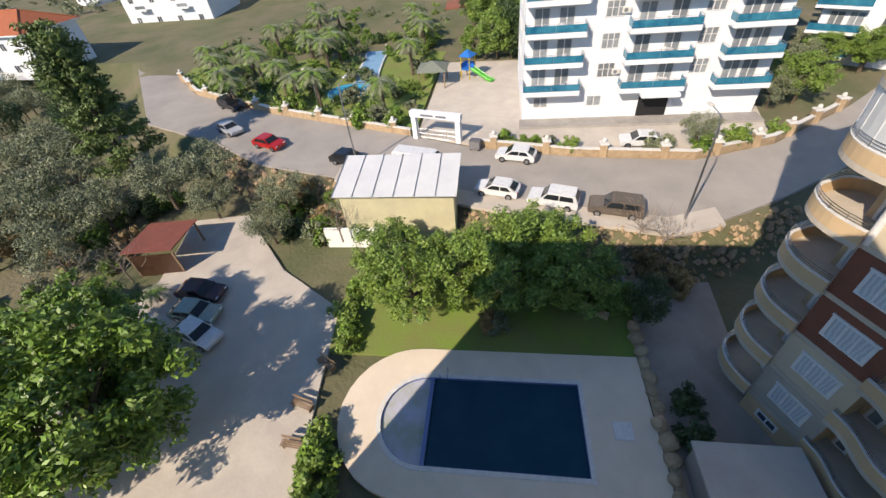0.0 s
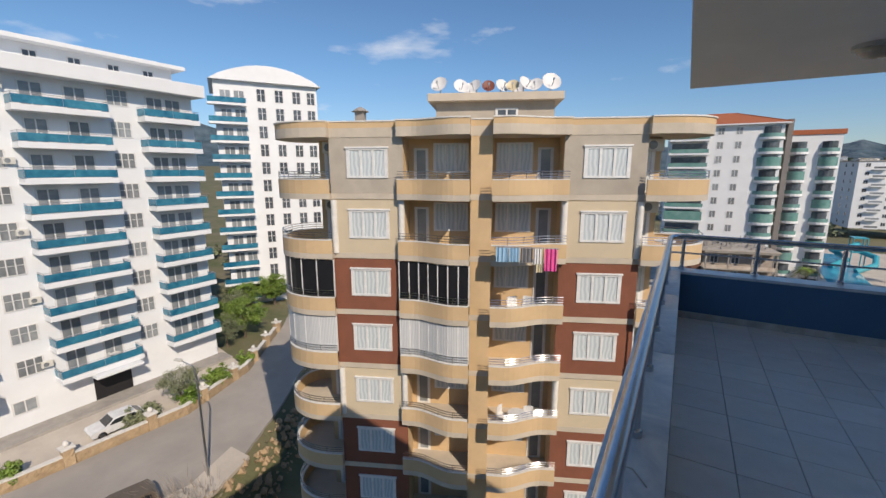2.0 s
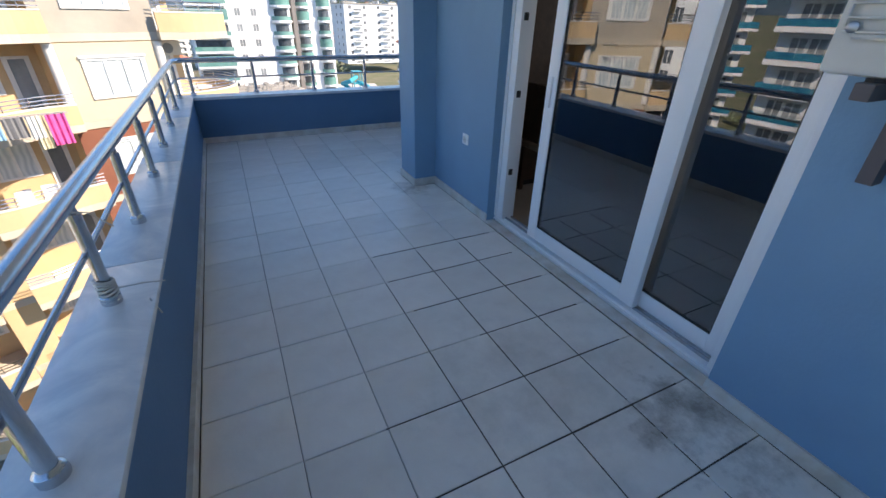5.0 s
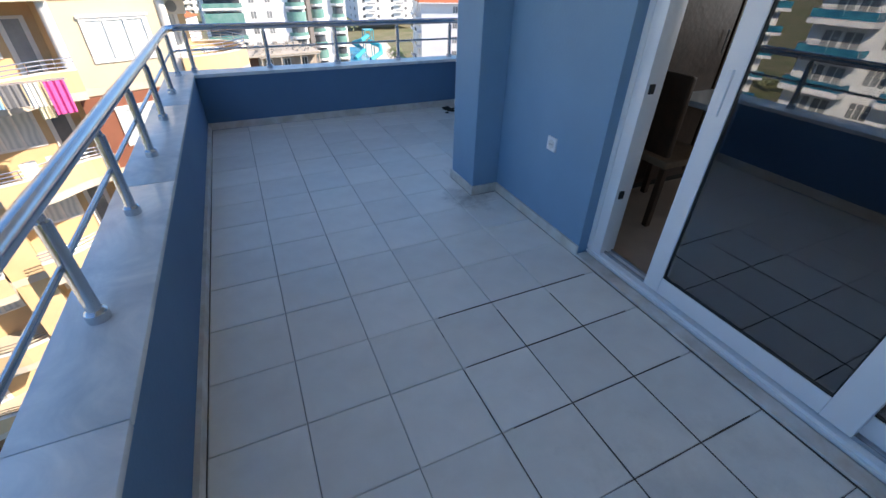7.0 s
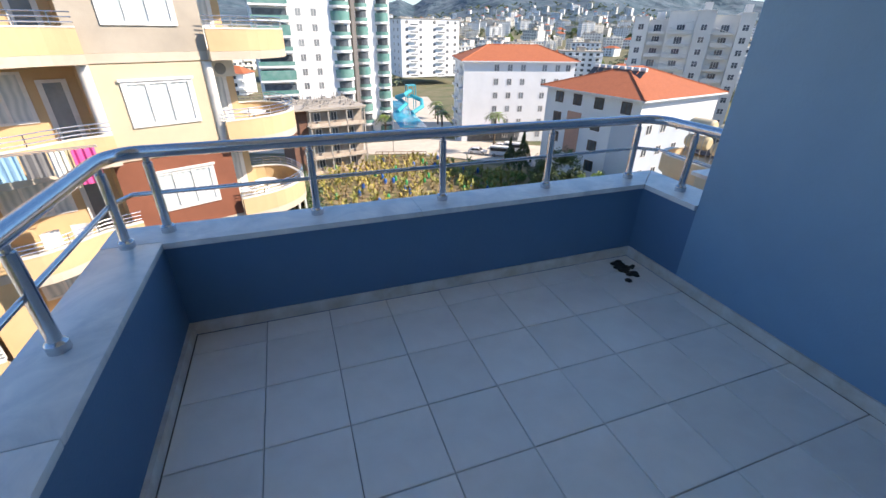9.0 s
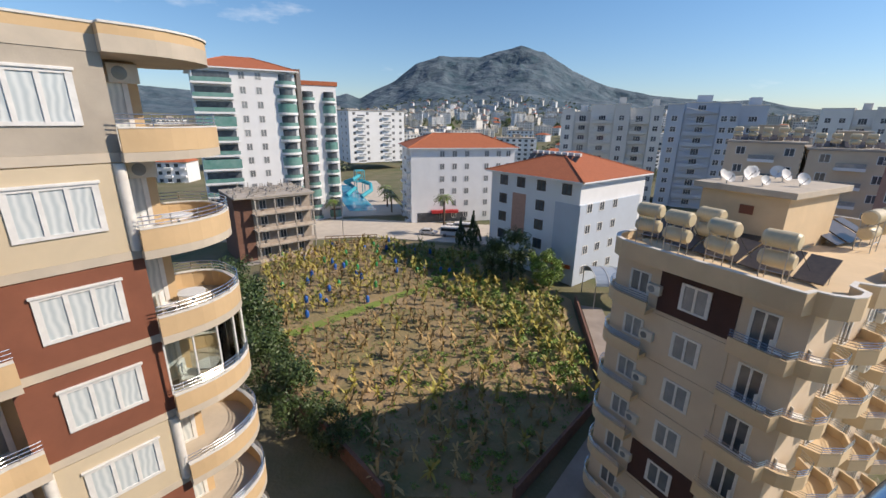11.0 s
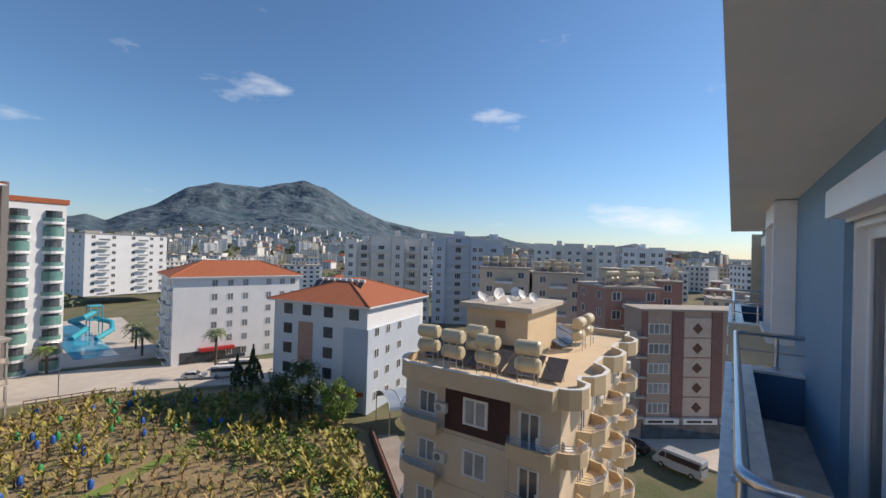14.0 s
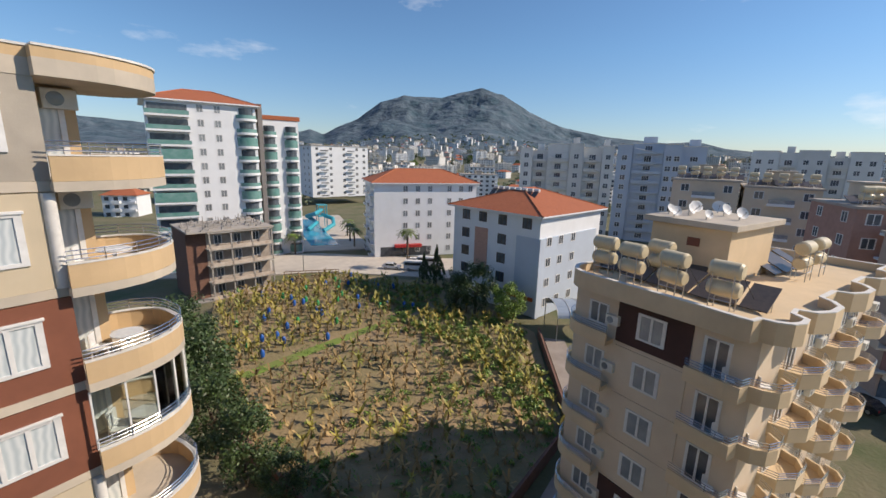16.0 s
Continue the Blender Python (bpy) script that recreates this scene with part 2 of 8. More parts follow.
WIRE = mat("white_wire", (0.6, 0.58, 0.54), rough=0.6)
SOIL_DARK = mat("wet_dirt", (0.018, 0.015, 0.012), (0.035, 0.03, 0.022), 40, 0.9, bump=0.6, bscale=80)

# brown dirt washed against the door sill and the column foot
nt = TILE.node_tree
bs = nt.nodes["Principled BSDF"]
base = bs.inputs["Base Color"].links[0].from_socket
geo_n, dn = nt.nodes.new("ShaderNodeNewGeometry"), nt.nodes.new("ShaderNodeTexNoise")
dn.inputs["Scale"].default_value, dn.inputs["Detail"].default_value, dn.inputs["Roughness"].default_value = 5.0, 9.0, 0.7
nt.links.new(geo_n.outputs["Position"], dn.inputs["Vector"])
for spot, reach, amount in (((1.98, 0.62, 0.0), 0.5, 0.7), ((1.5, 1.0, 0.0), 1.0, 0.22), ((1.85, 3.6, 0.0), 0.35, 0.6)):
    vd, rg, ad, rn, mx = [nt.nodes.new(k) for k in ("ShaderNodeVectorMath", "ShaderNodeMapRange", "ShaderNodeMath", "ShaderNodeMapRange", "ShaderNodeMix")]
    vd.operation, vd.inputs[1].default_value = "DISTANCE", spot
    nt.links.new(geo_n.outputs["Position"], vd.inputs[0])
    rg.inputs[2].default_value, rg.inputs[3].default_value, rg.inputs[4].default_value = reach, 0.32, -0.12
    nt.links.new(vd.outputs["Value"], rg.inputs[0])
    ad.operation = "ADD"
    nt.links.new(rg.outputs[0], ad.inputs[0])
    nt.links.new(dn.outputs[0], ad.inputs[1])
    rn.inputs[1].default_value, rn.inputs[2].default_value, rn.inputs[4].default_value = 0.56, 0.86, amount
    nt.links.new(ad.outputs[0], rn.inputs[0])
    mx.data_type = "RGBA"
    mx.inputs[7].default_value = (0.16, 0.125, 0.09, 1)
    nt.links.new(rn.outputs[0], mx.inputs[0])
    nt.links.new(base, mx.inputs[6])
    base = mx.outputs[2]
nt.links.new(base, bs.inputs["Base Color"])


# ---- our balcony ----
FX, FY, PH = 0.0, 6.0, 0.52          # inner faces of the parapets, their height under the coping
CEIL = 2.615
GZ, RZ = -24.0, -21.1                # yard and road levels
floor = tagged(part("floor", Geo().box(-0.2, -2.5, -0.3, 2.3, 3.98, -0.012).box(-0.2, 3.98, -0.3, 3.1, 6.2, -0.012), GROUT),
               "pale grey glazed tile balcony floor with dark dirty joints", "floor", kind="structure")


def wall(name, g, material, label):
    return tagged(part(name, g, material), label, "wall", kind="structure")


wall("wall_east", Geo().box(2.11, 2.64, 0, 2.3, 3.99, CEIL).box(2.11, -2.5, 0, 2.3, 0.72, CEIL).box(2.11, 0.72, 2.31, 2.3, 2.64, CEIL),
     BLUE, "blue painted wall beside the sliding door")
wall("wall_bay", Geo().box(2.88, 3.99, 0, 3.1, 5.57, CEIL).box(2.301, 3.78, 0, 3.1, 3.99, CEIL), BLUE, "blue painted wall of the balcony bay")
wall("wall_south", Geo().box(-0.2, -2.7, 0, 2.3, -2.5, CEIL), BLUE, "plain blue painted wall closing the balcony")
wall("column", Geo().cbox(1.895, 3.63, 0, 2.11, 3.99, CEIL, 0.006), BLUE, "blue painted square column against the wall")
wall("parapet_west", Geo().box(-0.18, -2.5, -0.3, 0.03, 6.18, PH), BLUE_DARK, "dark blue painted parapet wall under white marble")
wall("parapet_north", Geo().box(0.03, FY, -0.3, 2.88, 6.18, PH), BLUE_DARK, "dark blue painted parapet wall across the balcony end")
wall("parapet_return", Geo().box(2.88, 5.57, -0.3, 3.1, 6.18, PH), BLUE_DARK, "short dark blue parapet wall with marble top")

# white marble slabs on the parapets
coping = thing("coping", "white grey-veined marble slabs on the parapet", "coping", kind="structure")
y = -2.5
for n, ln in enumerate((1.5, 1.42, 1.5, 1.46, 1.5, 1.12)):
    part("marble_slab", Geo().cbox(-0.215, y, PH, 0.036, y + ln - 0.003, PH + 0.03, 0.005), MARBLE, coping, smooth=True)
    y += ln
part("marble_slab", Geo().prism([(-0.215, 6.0), (0.036, 6.0), (0.036, 5.975), (1.3, 5.975), (1.3, 6.215), (-0.215, 6.215)], PH, PH + 0.03), MARBLE, coping)
part("marble_slab", Geo().prism([(1.303, 5.975), (2.855, 5.975), (3.135, 6.215), (1.303, 6.215)], PH, PH + 0.03), MARBLE, coping)
part("marble_slab", Geo().prism([(2.857, 5.972), (2.857, 5.57), (3.135, 5.57), (3.137, 6.211)], PH, PH + 0.03), MARBLE, coping)

# low skirting round the floor
skirt = Geo()
for a in ((0.03, -2.5, 0, 0.05, 6.0, 0.07), (0.05, 5.988, 0, 2.88, 6.0, 0.07), (2.868, 3.98, 0, 2.88, 5.988, 0.07), (2.098, 2.64, 0, 2.11, 3.618, 0.07),
          (1.883, 3.618, 0, 2.11, 3.63, 0.07), (1.883, 3.63, 0, 1.895, 4.002, 0.07), (1.895, 3.99, 0, 2.868, 4.002, 0.07), (2.098, -2.5, 0, 2.11, 0.72, 0.07)):
    skirt.box(*a)
tagged(part("baseboard", skirt, SKIRT), "worn beige tile skirting along the walls", "baseboard", kind="structure")

# ceiling: the slab of the roof
tagged(part("ceiling", Geo().box(-0.06, -14, CEIL, 16.2, 6.11, CEIL + 0.24).box(16.2, -14, CEIL, 18.0, 5.2, CEIL + 0.24), PLASTER_WHITE), "plain off-white plaster ceiling slab over the balcony", "ceiling", kind="structure")

# our own building below, behind and beside
OWN = mat("own_plaster", (0.62, 0.58, 0.45), rough=0.9, stain=0.1)
wall("wall_own_building", Geo().box(2.1, -14, GZ, 3.1, -2.7, CEIL - 0.01).box(0.0, -14, GZ, 2.1, 5.57, -0.31).box(3.11, 5.2, GZ, 4.0, 5.38, -0.31).box(17.7, -14, GZ, 18.0, 5.57, CEIL - 0.01)
     .box(2.3, -14, GZ, 18.0, -13.7, CEIL - 0.01).box(4.0, 5.21, GZ, 18, 5.38, -0.31), OWN, "cream plastered outer wall of the apartment block")

# ---- railing ----
railing = thing("railing", "polished stainless steel railing on the marble parapet", "railing")
RH = 0.945
bend = [(-0.10 + 0.14 * (1 - math.cos(a)), 5.96 + 0.16 * math.sin(a) , RH) for a in [radians(d) for d in range(0, 91, 15)]]
bend2 = [(2.84 + 0.14 * math.sin(a), 5.98 + 0.14 * math.cos(a), RH) for a in [radians(d) for d in range(0, 91, 15)]]
part("handrail", Geo().tube([(-0.10, -2.5, RH), (-0.10, 5.9, RH)] + bend + bend2 + [(2.98, 5.58, RH)], 0.029, 14), STEEL, railing, smooth=True)
part("middle_rail", Geo().tube([(-0.115, -2.5, 0.75), (-0.115, 6.0, 0.75), (-0.06, 6.12, 0.75), (2.9, 6.135, 0.75), (2.99, 6.05, 0.75), (2.99, 5.58, 0.75)], 0.0105, 10), STEEL, railing, smooth=True)
post_mesh = Geo().lathe([(0.032, 0), (0.032, 0.03), (0.027, 0.036), (0.0205, 0.04), (0.0205, 0.345), (0.014, 0.35), (0.014, 0.375)], 14).mesh("post", STEEL, True)
for p in [(-0.10, 5.98), (-0.10, 5.26)] + [(-0.10, 4.50 - 0.716 * k) for k in range(10)] + [(0.04, 6.12), (0.75, 6.12), (1.47, 6.12), (2.18, 6.12), (2.84, 6.12), (2.98, 5.8)]:
    part("post", post_mesh, None, railing, m=pose(p[0], p[1], PH + 0.03))

wrap = thing("wire_wrap", "pale wire wound round a steel post foot", "wire")
for k in range(7):
    z = PH + 0.05 + 0.012 * k
    part("coil", Geo().tube([(-0.10 + 0.029 * math.cos(radians(a)), 1.636 + 0.029 * math.sin(radians(a)), z + 0.006 * math.sin(radians(a + 40 * k))) for a in range(0, 361, 40)], 0.0045, 5), WIRE, wrap, smooth=True)
for ln, r in (([(-0.07, 1.64, 0.6), (0.0, 1.67, 0.585), (0.06, 1.70, 0.56)], 0.003), ([(0.02, 1.59, 0.56), (0.045, 1.57, 0.5)], 0.003), ([(-0.13, 1.57, 0.93), (-0.06, 1.62, 0.9), (-0.02, 1.67, 0.82)], 0.0025)):
    part("wire_end", Geo().tube(ln, r, 5), WIRE, wrap)
sheath = Geo()
ring = [(-0.1 + 0.036 * math.cos(radians(a)), 0.036 * math.sin(radians(a))) for a in range(80, 281, 20)]
for i in range(len(ring) - 1):
    a, b = ring[i], ring[i + 1]
    sheath.add([(a[0], -0.4, RH + a[1]), (a[0], 1.02 + 0.06 * math.sin(i * 2.1), RH + a[1]), (b[0], 1.02 + 0.06 * math.sin(i * 2.1 + 2.1), RH + b[1]), (b[0], -0.4, RH + b[1]),
                (a[0] - 0.004, -0.4, RH + a[1]), (a[0] - 0.004, 1.0, RH + a[1]), (b[0] - 0.004, 1.0, RH + b[1]), (b[0] - 0.004, -0.4, RH + b[1])],
               [(0, 1, 2, 3), (7, 6, 5, 4), (1, 5, 6, 2)])
tagged(part("film_remnant", sheath, OLIVE), "torn olive protective film clinging to the handrail", "film")

# ---- sliding door ----
door = thing("door_1", "white sliding balcony door, one leaf pushed open", "sliding door", kind="structure")
fx, DY0, DY1 = 2.19, 0.72, 2.64
for nm, g in (("jamb", Geo().cbox(fx, DY1 - 0.098, 0.05, fx + 0.11, DY1, 2.105, 0.004)), ("jamb", Geo().cbox(fx, DY0, 0.05, fx + 0.11, DY0 + 0.058, 2.105, 0.004)),
              ("head", Geo().cbox(fx, DY0 + 0.058, 2.07, fx + 0.11, DY1 - 0.098, 2.105, 0.004)), ("threshold", Geo().cbox(fx, DY0, 0.0, fx + 0.11, DY1, 0.05, 0.004).box(fx - 0.012, DY0, 0.022, fx, DY1, 0.034))):
    part(nm, g, PVC, door, smooth=True)
part("jamb_lip", Geo().cbox(fx - 0.012, DY1 - 0.03, 0.05, fx, DY1, 2.105, 0.003), PVC, door)
for xt in (fx + 0.036, fx + 0.088):
    part("track", Geo().box(xt, DY0 + 0.058, 0.05, xt + 0.008, DY1 - 0.098, 0.066), STEEL_DULL, door)


def sash(y0, y1, x, wl, wr, z0=0.07, z1=2.065, rail=0.095):
    """One sliding leaf: two stiles, two rails, a rubber bead and a pane."""
    s = part("sash", Geo().cbox(x, y0, z0, x + 0.045, y0 + wl, z1, 0.005).cbox(x, y1 - wr, z0, x + 0.045, y1, z1, 0.005)
             .cbox(x + 0.001, y0 + wl, z0, x + 0.044, y1 - wr, z0 + rail, 0.005).cbox(x + 0.001, y0 + wl, z1 - 0.075, x + 0.044, y1 - wr, z1, 0.005), PVC, door, smooth=True)
    a, b, c, d = y0 + wl, y1 - wr, z0 + rail, z1 - 0.075
    part("gasket", Geo().box(x + 0.008, a, c, x + 0.03, a + 0.006, d).box(x + 0.008, b - 0.006, c, x + 0.03, b, d)
         .box(x + 0.008, a + 0.006, c, x + 0.03, b - 0.006, c + 0.006).box(x + 0.008, a + 0.006, d - 0.006, x + 0.03, b - 0.006, d), RUBBER, s)
    p = part("pane", Geo().box(x + 0.016, a, c, x + 0.022, b, d), DOOR_GLASS, s)
    p.visible_shadow = False
    return s


front_leaf = sash(1.237, 2.217, fx + 0.008, 0.108, 0.09)
part("pull_handle", Geo().cbox(fx - 0.006, 2.16, 0.98, fx + 0.008, 2.185, 1.16, 0.005), PVC, front_leaf)
sash(0.78, 1.80, fx + 0.06, 0.068, 0.075)
box_ = part("shutter_box", Geo().cbox(2.095, DY0, 2.106, 2.28, DY1 - 0.006, 2.309, 0.008), PVC, door, "white roller shutter box", smooth=True)
part("box_groove", Geo().box(2.0935, DY0 + 0.01, 2.128, 2.0945, DY1, 2.132), STEEL_DULL, box_)
part("shutter_lath", Geo().cbox(2.108, DY0 + 0.01, 2.075, 2.122, DY1 - 0.01, 2.105, 0.004), PVC, door)
part("shutter_stop", Geo().cbox(2.085, 1.63, 2.09, 2.105, 1.665, 2.118, 0.004), PVC, door)
for z in (0.42, 0.98, 1.45, 1.85):
    part("striker", Geo().cbox(fx + 0.02, DY1 - 0.109, z, fx + 0.05, DY1 - 0.097, z + 0.045, 0.003), BLACK, door)
tagged(part("door_sill", Geo().cbox(2.1, DY0, 0.0, fx - 0.012, DY1, 0.016, 0.004), SKIRT), "worn beige stone sill before the door", "sill", kind="structure")

# room behind the door
wall("wall_room", Geo().box(2.3, -2.5, -0.02, 7.0, -2.4, 2.5).box(2.3, 3.68, -0.02, 7.0, 3.78, 2.5).box(6.9, -2.4, -0.02, 7.0, 0.2, 2.5).box(6.9, 2.6, -0.02, 7.0, 3.68, 2.5).box(6.9, 0.2, -0.02, 7.0, 2.6, 0.9)
     .box(6.9, 0.2, 2.2, 7.0, 2.6, 2.5).box(2.3, -2.4, 2.5, 7.0, 3.68, 2.6), ROOM_WALL, "dim beige walls of the room behind the door")
tagged(part("floor_room", Geo().box(2.3, -2.4, -0.1, 6.9, 3.68, 0.0), ROOM_FLOOR), "dark brown room floor", "floor", kind="structure")
rw = thing("window_2", "white framed window in the far wall of the room", "window", kind="structure")
part("window_frame", Geo().cbox(6.84, 0.2, 0.9, 6.9, 0.28, 2.2, 0.005).cbox(6.84, 2.52, 0.9, 6.9, 2.6, 2.2, 0.005).cbox(6.84, 0.28, 0.9, 6.9, 2.52, 0.98, 0.005).cbox(6.84, 0.28, 2.12, 6.9, 2.52, 2.2, 0.005).cbox(6.84, 1.36, 0.98, 6.9, 1.44, 2.12, 0.005), PVC, rw)
day = new("window_daylight", bpy.data.lights.new("window_daylight", "AREA"))
day.data.shape, day.data.size, day.data.size_y, day.data.energy, day.data.color = "RECTANGLE", 2.3, 1.2, 18.0, (0.9, 0.95, 1.0)
day.matrix_world = look((6.93, 1.4, 1.55), (2.0, 1.4, 1.5))
sofa = thing("sofa", "dark brown upholstered sofa with a pale cushion", "sofa", m=pose(4.4, 0.5, 0, 0, 0, 90))
SOFA = mat("brown_upholstery", (0.12, 0.075, 0.055), (0.09, 0.055, 0.04), 6, 0.9, bump=0.2)
for nm, g in (("base", Geo().cbox(-0.9, -0.4, 0.08, 0.9, 0.45, 0.32, 0.03)), ("seat_cushion", Geo().cbox(-0.72, -0.4, 0.32, 0.72, 0.22, 0.46, 0.04)), ("backrest", Geo().cbox(-0.9, 0.22, 0.32, 0.9, 0.45, 0.86, 0.05)),
              ("armrest", Geo().cbox(-0.9, -0.4, 0.32, -0.72, 0.22, 0.62, 0.04)), ("armrest", Geo().cbox(0.72, -0.4, 0.32, 0.9, 0.22, 0.62, 0.04))):
    part(nm, g, SOFA, sofa, smooth=True)
for sx in (-0.8, 0.8):
    for sy in (-0.32, 0.36):
        part("foot", Geo().lathe([(0.025, 0), (0.03, 0.08)], 8, (sx, sy, 0)), WOOD_DARK, sofa)
cab = thing("sideboard_cabinet", "tall dark wooden cabinet against the room wall", "cabinet", m=pose(2.5, 3.2, 0))
part("body", Geo().cbox(0, 0, 0.06, 1.7, 0.46, 2.05, 0.008), WOOD_DARK, cab)
part("plinth", Geo().box(0.03, 0.03, 0, 1.67, 0.43, 0.06), BLACK, cab)
for k in range(3):
    dr_ = part("door", Geo().cbox(0.03 + 0.555 * k, -0.02, 0.1, 0.56 + 0.555 * k, 0, 2.0, 0.005), WOOD_DARK, cab)
    part("handle", Geo().tube([(0.5 + 0.555 * k, -0.04, 1.0), (0.5 + 0.555 * k, -0.04, 1.15)], 0.006, 6), STEEL_DULL, dr_)
table = thing("dining_table", "dark wooden dining table with a pale blue top", "table", m=pose(3.7, 2.6, 0))
part("tabletop", Geo().cbox(-0.5, -0.8, 0.71, 0.5, 0.8, 0.75, 0.01), mat("pale_cloth", (0.55, 0.63, 0.7), rough=0.3), table)
leg = Geo().cbox(-0.04, -0.04, 0, 0.04, 0.04, 0.71, 0.006).mesh("leg", WOOD_DARK)
for sx, sy in ((-0.42, -0.72), (0.42, -0.72), (-0.42, 0.72), (0.42, 0.72)):
    part("leg", leg, None, table, m=pose(sx, sy, 0))
chair = thing("dining_chair", "dark wooden dining chair with a brown seat", "chair", "chairs round the table", m=pose(3.0, 2.1, 0))
part("seat", Geo().cbox(-0.22, -0.22, 0.42, 0.22, 0.22, 0.47, 0.015), WOOD, chair)
part("backrest", Geo().cbox(-0.24, -0.22, 0.5, -0.2, 0.22, 0.98, 0.012), WOOD_DARK, chair)
for sx, sy in ((-0.2, -0.2), (0.2, -0.2), (-0.2, 0.2), (0.2, 0.2)):
    part("leg", Geo().cbox(sx - 0.02, sy - 0.02, 0, sx + 0.02, sy + 0.02, 0.42, 0.004), WOOD_DARK, chair)
copy_thing(chair, pose(3.0, 2.95, 0))
copy_thing(chair, pose(4.45, 2.5, 0, 0, 0, 180))

# ---- fittings ----
lamp = thing("ceiling_lamp", "round frosted glass ceiling lamp with a metal ring", "ceiling lamp", m=pose(1.12, 4.85, CEIL))
part("ring", Geo().lathe([(0.15, 0), (0.15, -0.03), (0.125, -0.035)], 28), STEEL_DULL, lamp, smooth=True)
part("shade", Geo().lathe([(0.125, -0.03), (0.115, -0.06), (0.08, -0.085), (0.03, -0.098), (0.001, -0.1)], 28), mat("frosted_glass", (0.45, 0.42, 0.38), rough=0.25), lamp, smooth=True)
sock = thing("wall_socket", "white plastic wall socket with an earth clip", "socket", m=pose(2.11, 3.04, 0.58))
part("plate", Geo().cbox(-0.012, -0.042, -0.042, 0, 0.042, 0.042, 0.004), PVC, sock, smooth=True)
part("socket_face", Geo().lathe([(0.0035, 0), (0.0035, 0.0022)], 8, (0, 0.0095, 0)).lathe([(0.0035, 0), (0.0035, 0.0022)], 8, (0, -0.0095, 0)).move(pose(-0.0125, 0, 0, 0, -90, 0)), BLACK, sock, "two dark plug holes")
part("insert", Geo().lathe([(0.026, 0), (0.026, 0.005), (0.021, 0.005), (0.019, 0.0015)], 20).move(pose(-0.012, 0, 0, 0, -90, 0)), mat("socket_insert", (0.72, 0.72, 0.7), rough=0.4), sock, smooth=True)
ac = thing("air_conditioner", "weathered white outdoor air conditioner unit on wall brackets", "air conditioner", m=pose(2.07, 0.245, 1.36))
part("casing", Geo().cbox(-0.28, -0.38, 0, 0, 0.42, 0.56, 0.02), AC_WHITE, ac, smooth=True)
grille = Geo()
for k in range(15):
    grille.tube([(-0.295, -0.2, 0.095 + k * 0.03), (-0.295, 0.395, 0.095 + k * 0.03)], 0.0032, 5)
for k in range(4):
    grille.tube([(-0.297, -0.105 + k * 0.127, 0.085), (-0.297, -0.105 + k * 0.127, 0.525)], 0.0035, 5)
grille.tube([(-0.292, -0.2, 0.11), (-0.292, -0.175, 0.085), (-0.292, 0.37, 0.085), (-0.292, 0.395, 0.11), (-0.292, 0.395, 0.5), (-0.292, 0.37, 0.525), (-0.292, -0.175, 0.525), (-0.292, -0.2, 0.5), (-0.292, -0.2, 0.11)], 0.006, 6)
for yy in (-0.18, 0.375):
    for zz in (0.105, 0.505):
        part("screw", Geo().lathe([(0.013, 0), (0.013, 0.006), (0.005, 0.01)], 12).move(pose(-0.293, yy, zz, 0, -90, 0)), STEEL_DULL, ac, smooth=True)
part("grille", grille, AC_WHITE, ac)
part("fan_opening", Geo().lathe([(0.232, 0), (0.232, 0.004), (0.001, 0.006)], 32).move(pose(-0.281, 0.155, 0.305, 0, -90, 0)), BLACK, ac)
part("fan_blade", Geo().lathe([(0.05, 0), (0.05, 0.006), (0.001, 0.008)], 16).move(pose(-0.286, 0.155, 0.305, 0, -90, 0)), AC_WHITE, ac)
for yy in (-0.3, 0.3):
    part("bracket", Geo().cbox(-0.3, yy - 0.02, -0.05, 0.05, yy + 0.02, -0.01, 0.003).box(-0.02, yy - 0.02, -0.3, 0.05, yy + 0.02, -0.05), mat("bracket_paint", (0.12, 0.1, 0.1), rough=0.6), ac)
    part("foot", Geo().lathe([(0.025, -0.012), (0.025, 0.0)], 10, (-0.24, yy, 0)), RUBBER, ac)
dirt = Geo()
rd = random.Random(5)
for k in range(46):
    a, r = rd.uniform(0, 6.28), rd.uniform(0, 0.09) * rd.uniform(0.3, 1)
    px, py, s = 2.72 + r * math.cos(a) - (0.05 if k % 5 == 0 else 0), 5.84 + 1.2 * r * math.sin(a) - (0.1 if k % 7 == 0 else 0), rd.uniform(0.008, 0.028)
    dirt.lathe([(s, 0.0), (s * 0.7, s * 0.35), (0.001, s * 0.5)], 6, (px, py, 0.002))
tagged(part("dirt_heap", dirt, SOIL_DARK), "dark heap of wet leaves and dirt in the corner", "dirt", kind="stuff")

# ---- the next balconies along the same wall ----
WY = 5.39        # outer face of the facade beside the bay


